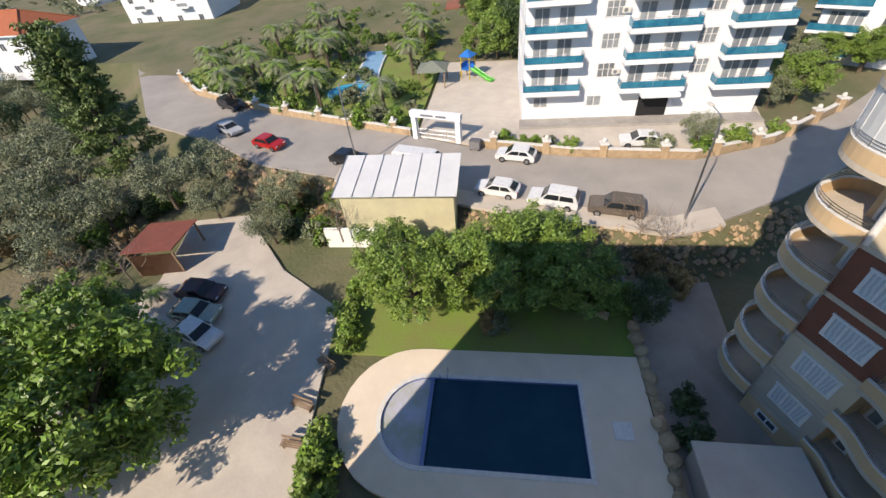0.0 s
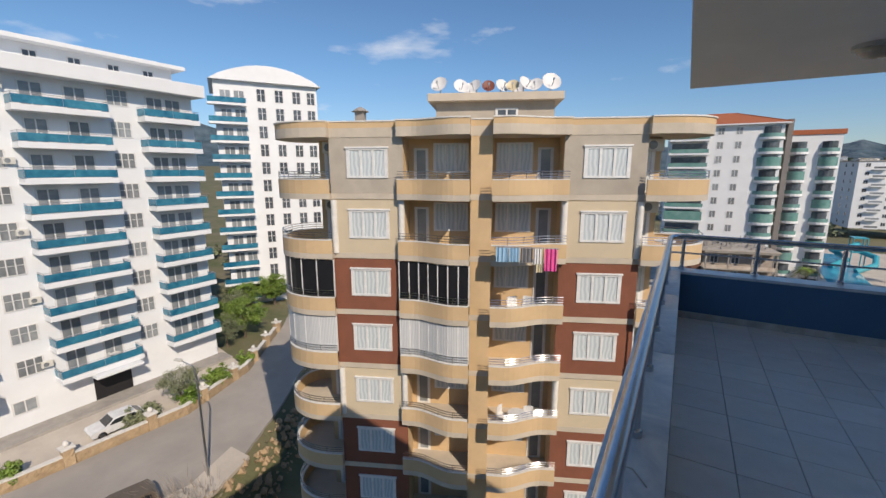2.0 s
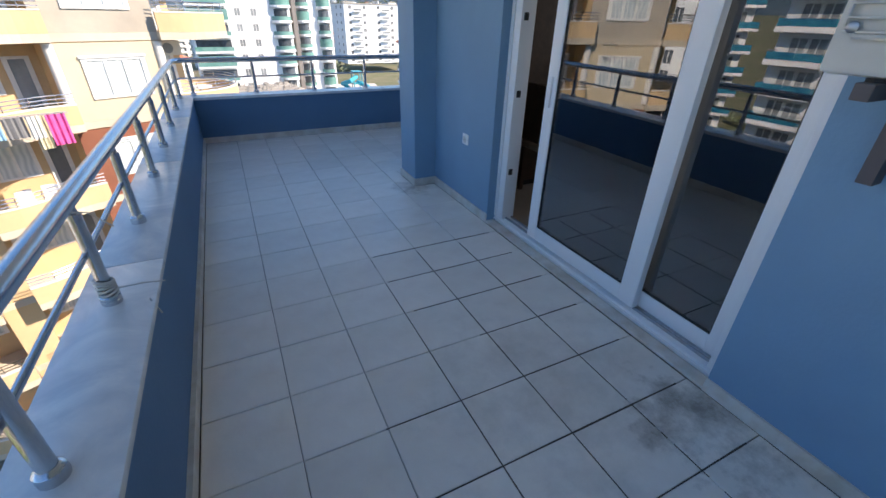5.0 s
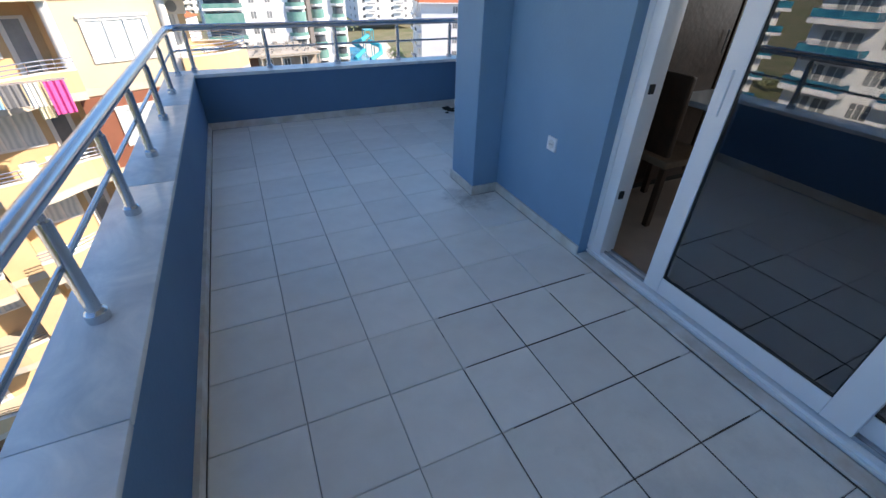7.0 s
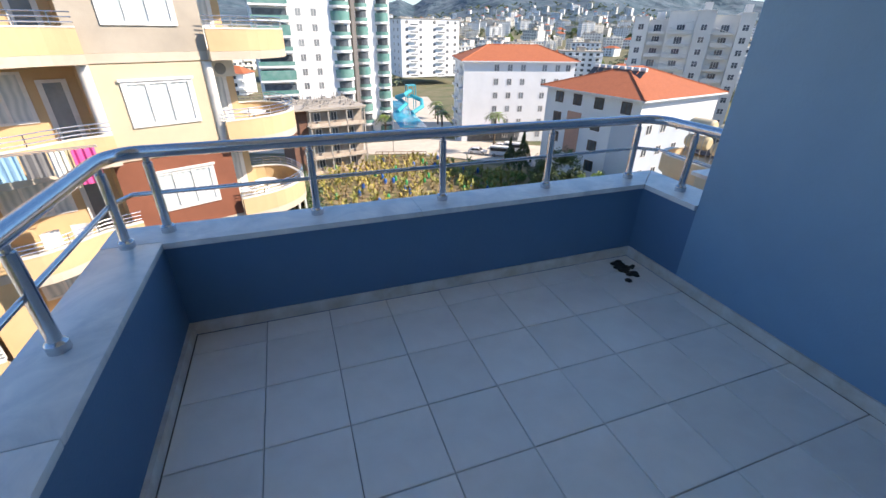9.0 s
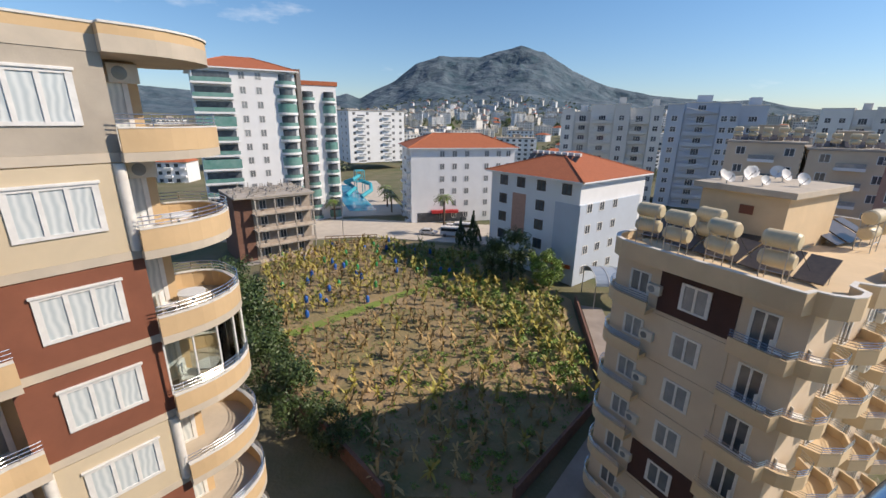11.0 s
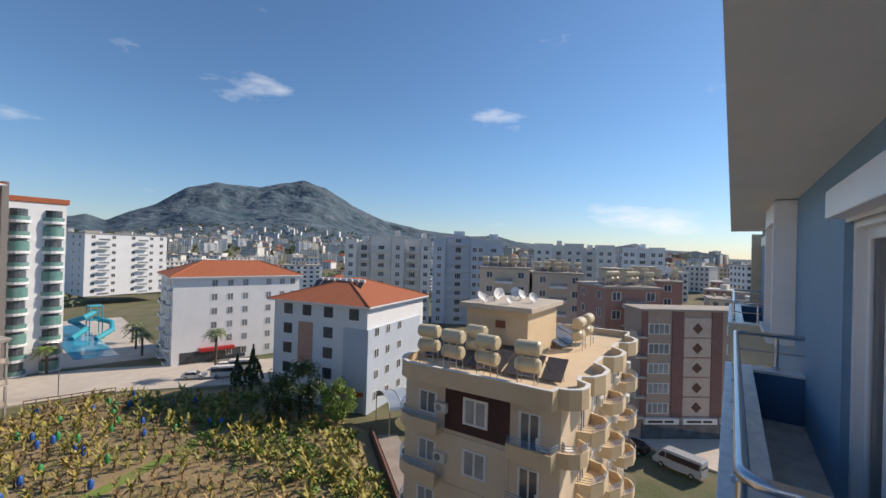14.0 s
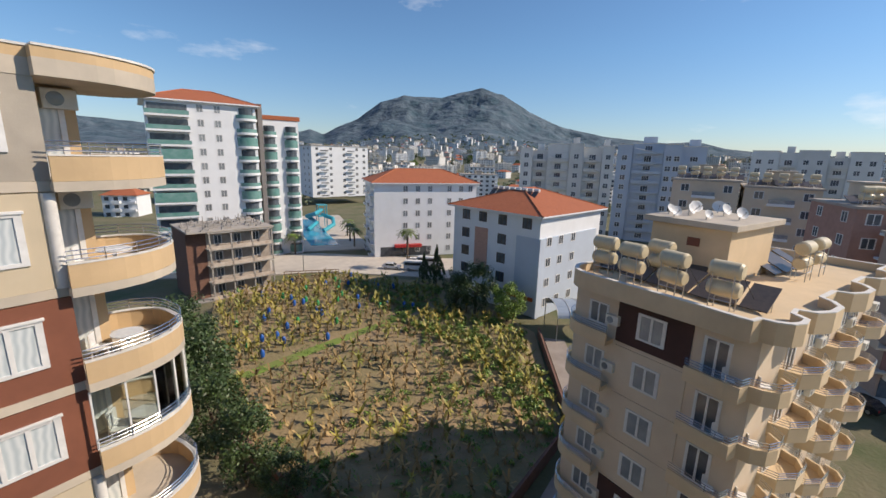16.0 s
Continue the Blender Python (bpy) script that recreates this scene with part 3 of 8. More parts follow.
def next_balcony(x0, x1):
    t = thing("neighbour_balcony", "narrow balcony with dark blue parapet, marble top and steel railing", "balcony", "balconies along the facade")
    part("slab", Geo().box(x0, WY, -0.22, x1, 6.09, 0.0), OWN, t)
    part("floor_tiles", Geo().box(x0 + 0.22, WY, 0.0, x1 - 0.22, 5.87, 0.012), SKIRT, t, "beige tiled balcony floor")
    part("parapet", Geo().box(x0, 5.87, 0, x1, 6.08, PH).box(x0, WY, 0, x0 + 0.2, 5.87, PH).box(x1 - 0.2, WY, 0, x1, 5.87, PH), BLUE_DARK, t)
    part("cladding", Geo().box(x0 - 0.012, WY, -0.22, x0 - 0.001, 6.08, PH), OWN, t, "cream outer face")
    mid = (x0 + x1) / 2
    for a0, a1 in ((x0 - 0.03, mid - 0.002), (mid + 0.002, x1 + 0.03)):
        part("coping", Geo().cbox(a0, 5.85, PH, a1, 6.115, PH + 0.03, 0.004), MARBLE, t)
    for a0 in (x0 - 0.03, x1 - 0.22):
        part("coping", Geo().cbox(a0, WY, PH, a0 + 0.25, 5.848, PH + 0.03, 0.004), MARBLE, t)
    c0 = [(x0 + 0.09 + 0.1 * (1 - math.cos(radians(d))), 5.92 + 0.1 * math.sin(radians(d)), RH) for d in range(0, 91, 15)]
    c1 = [(x1 - 0.09 - 0.1 * (1 - math.cos(radians(d))), 5.92 + 0.1 * math.sin(radians(d)), RH) for d in range(90, -1, -15)]
    part("handrail", Geo().tube([(x0 + 0.09, WY, RH)] + c0 + c1 + [(x1 - 0.09, WY, RH)], 0.029, 14), STEEL, t, smooth=True)
    part("middle_rail", Geo().tube([(x0 + 0.09, WY, 0.75), (x0 + 0.09, 5.95, 0.75), (x0 + 0.17, 6.02, 0.75), (x1 - 0.17, 6.02, 0.75), (x1 - 0.09, 5.95, 0.75), (x1 - 0.09, WY, 0.75)], 0.0105, 8), STEEL, t, smooth=True)
    n = 6
    for k in range(n):
        part("post", post_mesh, None, t, m=pose(x0 + 0.2 + k * (x1 - x0 - 0.4) / (n - 1), 6.02, PH + 0.03))
    for xp in (x0 + 0.09, x1 - 0.09):
        part("post", post_mesh, None, t, m=pose(xp, 5.63, PH + 0.03))
    return t


next_balcony(3.45, 7.72)
next_balcony(11.7, 15.9)
wall("wall_north", Geo().box(3.1, 5.2, -0.3, 4.1, WY, CEIL).box(5.75, 5.2, -0.3, 12.4, WY, CEIL).box(14.2, 5.2, -0.3, 16.1, WY, CEIL).box(4.1, 5.2, 2.34, 5.75, WY, CEIL)
     .box(12.4, 5.2, 2.34, 14.2, WY, CEIL), BLUE, "blue painted outer wall beside the next balconies")
wall("wall_dark_behind", Geo().box(4.0, 4.6, -0.3, 14, 4.7, CEIL), ROOM_WALL, "dim wall inside the next rooms")
for x0, x1 in ((4.1, 5.75), (12.4, 14.2)):
    d = thing("door_2", "white framed glass balcony door with shutter box", "balcony door", kind="structure")
    part("shutter_box", Geo().cbox(x0 - 0.05, WY - 0.09, 2.13, x1, WY + 0.11, 2.338, 0.01), PVC, d)
    part("shutter_lath", Geo().cbox(x0, WY - 0.02, 2.1, x1 - 0.02, WY, 2.13, 0.004), PVC, d)
    part("door_frame", Geo().cbox(x0, WY - 0.14, 0, x0 + 0.07, WY - 0.05, 2.13, 0.005).cbox(x1 - 0.07, WY - 0.14, 0, x1, WY - 0.05, 2.13, 0.005).cbox(x0 + 0.07, WY - 0.14, 2.06, x1 - 0.07, WY - 0.05, 2.13, 0.005), PVC, d)
    mx = (x0 + x1) / 2
    for a0, a1, yo in ((x0 + 0.07, mx + 0.05, 0.1), (mx - 0.05, x1 - 0.07, 0.155)):
        sh = part("sash", Geo().cbox(a0, WY - yo, 0.05, a0 + 0.08, WY - yo + 0.045, 2.06, 0.005).cbox(a1 - 0.08, WY - yo, 0.05, a1, WY - yo + 0.045, 2.06, 0.005)
                  .cbox(a0 + 0.08, WY - yo, 0.05, a1 - 0.08, WY - yo + 0.045, 0.14, 0.005).cbox(a0 + 0.08, WY - yo, 1.98, a1 - 0.08, WY - yo + 0.045, 2.06, 0.005), PVC, d)
        part("pane", Geo().box(a0 + 0.08, WY - yo + 0.02, 0.14, a1 - 0.08, WY - yo + 0.026, 1.98), DOOR_GLASS, sh).visible_shadow = False
w3 = thing("window_1", "white projecting window surround with shutter", "window", kind="structure")
for nm, g in (("side_cheek", Geo().cbox(8.5, WY, 0.8, 8.62, WY + 0.24, 2.6, 0.006)), ("side_cheek", Geo().cbox(10.0, WY, 0.8, 10.12, WY + 0.24, 2.6, 0.006)),
              ("head", Geo().cbox(8.62, WY, 2.32, 10.0, WY + 0.24, 2.6, 0.006)), ("window_sill", Geo().cbox(8.44, WY, 0.72, 10.18, WY + 0.29, 0.8, 0.006))):
    part(nm, g, PVC, w3)
for xm in (8.62, 9.27, 9.93):
    part("mullion", Geo().cbox(xm, WY + 0.06, 0.8, xm + 0.07, WY + 0.12, 2.32, 0.004), PVC, w3)
part("pane", Geo().box(8.62, WY + 0.08, 0.8, 10.0, WY + 0.09, 2.32), DOOR_GLASS, w3)


# ---- building materials ----
YELLOW = mat("ochre_plaster", (0.6, 0.43, 0.25), (0.53, 0.38, 0.22), 0.9, 0.9, bump=0.1, bscale=20, stain=0.22)
GREY_PL = mat("bare_plaster", (0.45, 0.40, 0.335), (0.38, 0.34, 0.285), 1.1, 0.92, bump=0.1, bscale=20, stain=0.3)
CREAM = mat("cream_plaster", (0.57, 0.48, 0.345), (0.52, 0.44, 0.32), 0.9, 0.9, stain=0.15)
BROWN = mat("brown_plaster", (0.23, 0.085, 0.05), (0.19, 0.07, 0.042), 1.0, 0.9, stain=0.12)
BROWN_DARK = mat("dark_brown_plaster", (0.075, 0.035, 0.03), (0.06, 0.03, 0.025), 1.0, 0.9)
STRIP = mat("pale_band", (0.56, 0.49, 0.4), (0.45, 0.4, 0.33), 0.8, 0.9, stain=0.35)
COPE = mat("white_coping", (0.72, 0.7, 0.66), rough=0.8, stain=0.2)
WHITE_W = mat("white_facade", (0.76, 0.78, 0.8), (0.7, 0.72, 0.74), 0.3, 0.85, stain=0.1)
WHITE_2 = mat("warm_white_facade", (0.7, 0.69, 0.66), (0.62, 0.61, 0.58), 0.25, 0.88, stain=0.15, rnd=0.1)
GREY_BLUE = mat("grey_blue_facade", (0.48, 0.55, 0.64), (0.44, 0.5, 0.58), 0.3, 0.88)
TAN = mat("tan_facade", (0.66, 0.55, 0.42), (0.6, 0.49, 0.37), 0.5, 0.9, stain=0.15)
TAN_EDGE = mat("ochre_band", (0.68, 0.53, 0.35), (0.6, 0.47, 0.31), 0.7, 0.9, stain=0.25)
FRAME_W = mat("window_frame_white", (0.74, 0.74, 0.73), rough=0.45)
CURTAIN = banded("curtained_pane", (0.44, 0.5, 0.53), (0.62, 0.66, 0.67), 1.6, 0.1, "X", 6.0)
PANE_DARK = mat("dark_pane", (0.05, 0.06, 0.075), (0.11, 0.13, 0.15), 0.9, 0.08, rnd=0.3)
PANE_GREY = mat("grey_pane", (0.16, 0.18, 0.2), (0.3, 0.32, 0.33), 0.8, 0.1, rnd=0.3)
PANE_GREEN = mat("green_pane", (0.09, 0.24, 0.215), (0.2, 0.34, 0.32), 0.6, 0.12)
PANE_BLUE = mat("blue_glass_balustrade", (0.012, 0.11, 0.2), (0.05, 0.24, 0.34), 0.7, 0.1)
BLIND_BLACK = mat("black_blind", (0.012, 0.012, 0.016), rough=0.35)
BLIND_WHITE = banded("white_drape", (0.4, 0.42, 0.44), (0.68, 0.69, 0.69), 4.0, 0.35, "X", 2.0)
ROOF_RED = mat("terracotta", (0.42, 0.13, 0.055), (0.33, 0.1, 0.045), 3.0, 0.85, bump=0.5, bscale=9, stain=0.2)
ROOF_FLAT = mat("roof_screed", (0.42, 0.38, 0.33), (0.32, 0.29, 0.26), 0.6, 0.95, stain=0.3)
CONCRETE = mat("concrete", (0.36, 0.34, 0.31), (0.27, 0.25, 0.23), 0.8, 0.95, bump=0.2, stain=0.3)
BRICK_RED = mat("dull_brick_facade", (0.4, 0.235, 0.19), (0.33, 0.19, 0.155), 1.2, 0.9, stain=0.15)
TANK = mat("cream_enamel", (0.64, 0.55, 0.37), (0.56, 0.47, 0.31), 2.5, 0.4, stain=0.2)
DISH = mat("dish_white", (0.72, 0.72, 0.71), (0.6, 0.6, 0.59), 2.0, 0.5, stain=0.15)
DISH_RED = mat("dish_rust", (0.2, 0.06, 0.04), rough=0.6)
SOLAR = mat("solar_panel", (0.07, 0.06, 0.055), (0.11, 0.09, 0.075), 4, 0.3)
HANDY = {}


def frame_grid(xs_, zs_, holes, y0, y1):
    """One connected plate between y0 and y1 with openings left out."""
    g, seen = Geo(), {}

    def vid(i, j, k):
        if (i, j, k) not in seen:
            seen[(i, j, k)] = len(g.v)
            g.v.append((xs_[i], (y0, y1)[k], zs_[j]))
        return seen[(i, j, k)]

    nx_, nz_ = len(xs_) - 1, len(zs_) - 1
    solid = {(i, j) for i in range(nx_) for j in range(nz_)} - holes
    for i, j in sorted(solid):
        g.f.append((vid(i, j, 0), vid(i + 1, j, 0), vid(i + 1, j + 1, 0), vid(i, j + 1, 0)))
        for di, dj, p, q in ((-1, 0, (i, j + 1), (i, j)), (1, 0, (i + 1, j), (i + 1, j + 1)), (0, -1, (i, j), (i + 1, j)), (0, 1, (i + 1, j + 1), (i, j + 1))):
            if (i + di, j + dj) not in solid:
                g.f.append((vid(*q, 0), vid(*p, 0), vid(*p, 1), vid(*q, 1)))
    g.m = [0] * len(g.f)
    return g


def win_mesh(w, h, n, fw=0.09, frame_m=None, pane_m=None, cross=False, out=0.05):
    """A window with n leaves, left bottom at the origin, facing -y: the meshes of its frame and of its glass."""
    frame_m, pane_m = frame_m or FRAME_W, pane_m or CURTAIN
    key = (w, h, n, fw, frame_m.name, pane_m.name, cross)
    if key not in HANDY:
        b = fw * 0.55
        lw = (w - 2 * fw) / n
        xs_, open_x = [0.0, fw], []
        for k in range(n):
            x0 = fw + k * lw
            open_x.append(len(xs_))
            xs_ += [x0 + b, x0 + lw - b]
        xs_ += [w - fw, w]
        zs_ = [0.0, fw, h * 0.55, h * 0.55 + b, h - fw, h] if cross else [0.0, fw, h - fw, h]
        open_z = (1, 3) if cross else (1,)
        g = frame_grid(xs_, zs_, {(i, j) for i in open_x for j in open_z}, -out, 0.02)
        HANDY[key] = (g.mesh("window", frame_m), Geo().box(fw, -0.012, fw, w - fw, 0.01, h - fw).mesh("pane", pane_m))
    return HANDY[key]


def put_window(t, meshes, x, y, z, rz=0, name="window", label=""):
    o = part(name, meshes[0], None, t, label, m=pose(x, y, z, 0, 0, rz))
    part("pane", meshes[1], None, o)
    return o


def rail_along(line, zs, r=0.02, step=0.7, z0=None):
    g = Geo()
    for z in zs:
        g.tube([(p[0], p[1], z) for p in line], r, 5)
    acc = 0.0
    for a, b in zip(line, line[1:]):
        acc += math.dist(a, b)
        if acc >= step:
            g.tube([(b[0], b[1], z0), (b[0], b[1], zs[-1])], r, 5)
            acc = 0.0
    return g


def ac_unit(m, label="white outdoor air conditioner unit on the facade"):
    if "ac" not in HANDY:
        t = HANDY["ac"] = thing("facade_air_conditioner", label, "air conditioner", "air conditioners on the facades", m=m)
        part("casing", Geo().cbox(-0.4, -0.3, 0, 0.4, 0, 0.55, 0.02), AC_WHITE, t)
        part("fan_grille", Geo().lathe([(0.2, 0), (0.2, 0.01), (0.17, 0.01), (0.02, 0.015)], 16).move(pose(-0.1, -0.3, 0.28, 90, 0, 0)), PANE_GREY, t)
        return t
    return copy_thing(HANDY["ac"], m)


def dish(m, r=0.55, material=None, label="white satellite dish on the roof"):
    t = thing("satellite_dish", label, "satellite dish", "satellite dishes", m=m)
    prof = [(0.001, 0.0), (r * 0.35, r * 0.03), (r * 0.7, r * 0.11), (r, r * 0.24), (r, r * 0.27), (r * 0.7, r * 0.15), (r * 0.3, r * 0.05)]
    part("reflector", Geo().lathe(prof, 20).move(pose(0, 0, r * 1.1, 62, 0, 0)), material or DISH, t, smooth=True)
    part("mast", Geo().tube([(0, 0.1, 0), (0, 0.1, r * 1.1)], 0.04, 6), STEEL_DULL, t)
    part("arm", Geo().tube([(0, -0.1, r * 0.6), (0, -r * 0.95, r * 1.25)], 0.02, 5).lathe([(0.05, 0), (0.05, 0.1)], 8, (0, -r * 0.95, r * 1.22)), STEEL_DULL, t)
    return t


# ---- the ochre apartment block across the yard ----
def cb(x):
    s = min(1, max(0, (x - 1.1) / 2.2))
    return -(0.42 + 0.36 * (1 + math.cos(math.pi * s)))


CENTRE = [(0.48 + 0.24 * k, cb(0.48 + 0.24 * k)) for k in range(14)] + [(3.84, -0.40)]
CORNER = [(7.05, -0.42), (7.5, -0.45)] + [(7.9 + 2.4 * math.sin(radians(a)), 1.55 - 2.0 * math.cos(radians(a))) for a in range(0, 91, 10)] + [(10.3, 2.2)] + \
         [(8.6 + 1.7 * math.cos(radians(a)), 2.3 + 1.3 * math.sin(radians(a))) for a in range(15, 91, 15)]
HALF = [(0.48, -0.3)] + CENTRE + [(3.84, -0.07), (7.05, -0.07)] + CORNER + [(8.3, 3.62)]


def flip(line):
    return [(-x, y) for x, y in line]


yb = thing("apartment_block", "ochre and brown apartment block with rounded balconies", "apartment block", m=pose(-8.056, 17.867, 0, 0, 0, 23.7))
half_core = [(0.48, -0.28), (0.48, 1.35), (3.6, 1.35), (3.6, 0.0), (7.1, 0.0), (7.1, 1.7), (8.3, 1.7), (8.3, 14.0)]
part("wall", Geo().prism(half_core + flip(half_core)[::-1], GZ - 1, 3.62), YELLOW, yb, "ochre rendered wall")
full = flip(HALF)[::-1] + HALF
part("roof", Geo().prism([(-8.3, 14.2)] + full + [(8.3, 14.2)], 3.24, 3.66), STRIP, yb)
part("roof_parapet", Geo().ribbon([(8.3, 14.2)] + HALF[::-1] + flip(HALF) + [(-8.3, 14.2)], -0.22, 3.66, 3.92), YELLOW, yb)
part("roof_coping", Geo().ribbon([(p[0] * 1.004, p[1] - 0.03) for p in [(8.3, 14.2)] + HALF[::-1] + flip(HALF) + [(-8.3, 14.2)]], -0.28, 3.92, 3.98), COPE, yb)
WALLS = [GREY_PL, CREAM, BROWN, BROWN, CREAM, BROWN, BROWN, CREAM, GREY_PL]
big_win = win_mesh(1.96, 1.36, 3, 0.1)
door_m = win_mesh(0.72, 2.1, 1, 0.09, None, PANE_GREY)
curt_m = win_mesh(0.72, 2.1, 1, 0.09)
tri_m = win_mesh(1.72, 1.42, 3, 0.07)
for k in range(9):
    z = -2.85 * k
    part("floor_slab", Geo().prism([(-8.3, 3.62)] + full + [(8.3, 3.62)], z + 0.42, z + 0.68), STRIP, yb)
    for sgn in (1, -1):
        x0, x1 = (3.6, 7.1) if sgn > 0 else (-7.1, -3.6)
        part("wall_panel", Geo().box(x0 + 0.003, -0.05, z + 0.684, x1 - 0.003, 0.05, z + 3.236), WALLS[k], yb)
        xw = 4.45 if sgn > 0 else -6.27
        put_window(yb, big_win, xw, -0.05, z + 1.4, label="white framed window with pale curtains")
        part("shutter_box", Geo().cbox(xw - 0.05, -0.14, z + 2.74, xw + 2.01, -0.05, z + 2.82, 0.015), FRAME_W, yb)
        if k in (1, 4):
            for xc in (3.72, 6.98):
                part("half_column", Geo().lathe([(0.15, z + 0.684), (0.15, z + 3.236)], 12, (sgn * xc, -0.06, 0)), COPE, yb, smooth=True)
        xt, xd = (0.66, 2.62) if sgn > 0 else (-2.38, -3.34)
        put_window(yb, tri_m, xt, 1.35, z + 1.62)
        put_window(yb, door_m, xd, 1.35, z + 0.7, name="balcony_door")
        put_window(yb, curt_m, 7.3 if sgn > 0 else -8.02, 1.7, z + 0.7, name="balcony_door")
        for nm, line in (("centre", CENTRE), ("corner", CORNER)):
            ln = line if sgn > 0 else flip(line)
            th = 0.12 if sgn > 0 else -0.12
            part("balcony_parapet", Geo().ribbon(ln, th, z + 0.684, z + 1.33), YELLOW, yb)
            part("parapet_cap", Geo().ribbon([(p[0], p[1] - 0.015) for p in ln], th * 1.3, z + 1.33, z + 1.37), COPE, yb)
            mid = [(p[0], p[1] + 0.06) for p in ln]
            part("balcony_rail", rail_along(mid, [z + 1.46, z + 1.58, z + 1.7], 0.017, 0.65, z + 1.37), STEEL, yb)
            kind = {(2, -1, "corner"): BLIND_BLACK, (2, -1, "centre"): BLIND_BLACK, (3, -1, "corner"): BLIND_WHITE, (3, -1, "centre"): BLIND_WHITE,
                    (3, 1, "corner"): CLEAR}.get((k, sgn, nm))
            if kind:
                gl = [(p[0], p[1] + 0.13) for p in ln]
                if sgn > 0 and kind is CLEAR:
                    gl = gl[:7] if k == 2 else gl
                part("glazing", Geo().ribbon(gl, 0.02, z + 1.37, z + 3.2), kind, yb).visible_shadow = kind is not CLEAR
                mull = Geo()
                for q in gl[::2]:
                    mull.box(q[0] - 0.025, q[1] - 0.03, z + 1.37, q[0] + 0.025, q[1] + 0.03, z + 3.23)
                part("mullions", mull, FRAME_W, yb)
for k, xo in ((0, -7.6), (0, 7.9), (1, -7.6), (1, 7.9), (4, 7.8), (5, -7.6)):
    ac_unit(pose(-8.056, 17.867, 0, 0, 0, 23.7) @ pose(xo, 1.69, -2.85 * k + 2.6))
put_window(yb, win_mesh(1.3, 0.6, 2, 0.08, None, PANE_DARK), -6.2, 0.0, -23.4, name="cellar_window")
part("penthouse", Geo().box(-2.6, 4.2, 3.66, 3.7, 9.5, 5.35), GREY_PL, yb)
part("penthouse_roof", Geo().cbox(-3.0, 3.7, 5.35, 4.1, 10, 5.75, 0.03), STRIP, yb)
put_window(yb, win_mesh(1.2, 0.5, 2, 0.08, None, PANE_DARK), 0.6, 4.2, 4.5, name="penthouse_window")
part("chimney", Geo().box(-7.1, 4.0, 3.66, -6.6, 4.5, 4.95).lathe([(0.5, 4.95), (0.1, 5.2)], 8, (-6.85, 4.25, 0)), CONCRETE, yb)
YM = pose(-8.056, 17.867, 0, 0, 0, 23.7)
rr = random.Random(3)
for xo, yo, r, mm, tilt in ((-2.4, 4.2, 0.65, DISH, -15), (-1.3, 4.6, 0.6, DISH, 20), (-0.5, 4.4, 0.55, DISH, -30), (0.2, 4.3, 0.5, DISH_RED, 5), (0.9, 4.5, 0.55, DISH, 30), (1.5, 4.3, 0.5, TANK, -10),
                            (2.1, 4.2, 0.6, DISH, 40), (2.7, 4.4, 0.55, DISH, -20), (3.5, 4.6, 0.75, DISH, 10), (-0.9, 5.6, 0.6, DISH, 15), (1.9, 5.6, 0.6, DISH, -25)):
    dish(YM @ pose(xo, yo, 5.75, 0, 0, tilt), r * 0.68, mm, "rust red satellite dish on the roof" if mm is DISH_RED else "white satellite dish on the roof")

# washing on the line
line_t = thing("clothes_line", "metal drying rack fixed outside a balcony", "drying rack", m=YM @ pose(0.7, -1.15, -1.62))
for ra, rb_ in (((0, -0.1, 0.12), (2.6, -0.35, 0.12)), ((0, -0.3, 0.12), (2.6, -0.55, 0.12)), ((0, 0.3, 0), (0, -0.35, 0.12)), ((2.6, 0.3, 0), (2.6, -0.6, 0.12))):
    part("rod", Geo().tube([ra, rb_], 0.013, 5), STEEL_DULL, line_t)
cloth_cols = {"light_blue_cloth": (0.3, 0.5, 0.68), "grey_cloth": (0.2, 0.2, 0.21), "white_cloth": (0.72, 0.72, 0.72), "pink_cloth": (0.72, 0.1, 0.33), "cream_cloth": (0.66, 0.6, 0.42)}
for x0, wd, dr, cn, lb in ((0.0, 0.52, 0.52, "light_blue_cloth", "light blue shirt drying on the rack"), (0.54, 0.44, 0.5, "light_blue_cloth", "light blue shirt drying on the rack"),
                           (1.02, 0.5, 0.5, "grey_cloth", "dark grey cloth drying on the rack"), (1.56, 0.34, 0.55, "white_cloth", "white towel drying on the rack"),
                           (1.66, 0.32, 0.85, "cream_cloth", "cream cloth drying on the rack"), (2.02, 0.5, 0.78, "pink_cloth", "bright pink towel drying on the rack")):
    cm = HANDY.setdefault(cn, mat(cn, cloth_cols[cn], scale=5, rough=0.95, bump=0.2, bscale=12))
    n = 9
    g = Geo().ribbon([(x0 + wd * j / n, -0.45 - 0.1 * x0 + (0.05 if cn == "cream_cloth" else 0) + 0.04 * math.sin(j * 2.2 + x0 * 9)) for j in range(n + 1)], 0.012, 0.12 - dr * 1.2, 0.125)
    tagged(part("drying_cloth", g, cm, m=YM @ pose(0.7, -1.15, -1.62)), lb, "laundry", "washing on the rack")


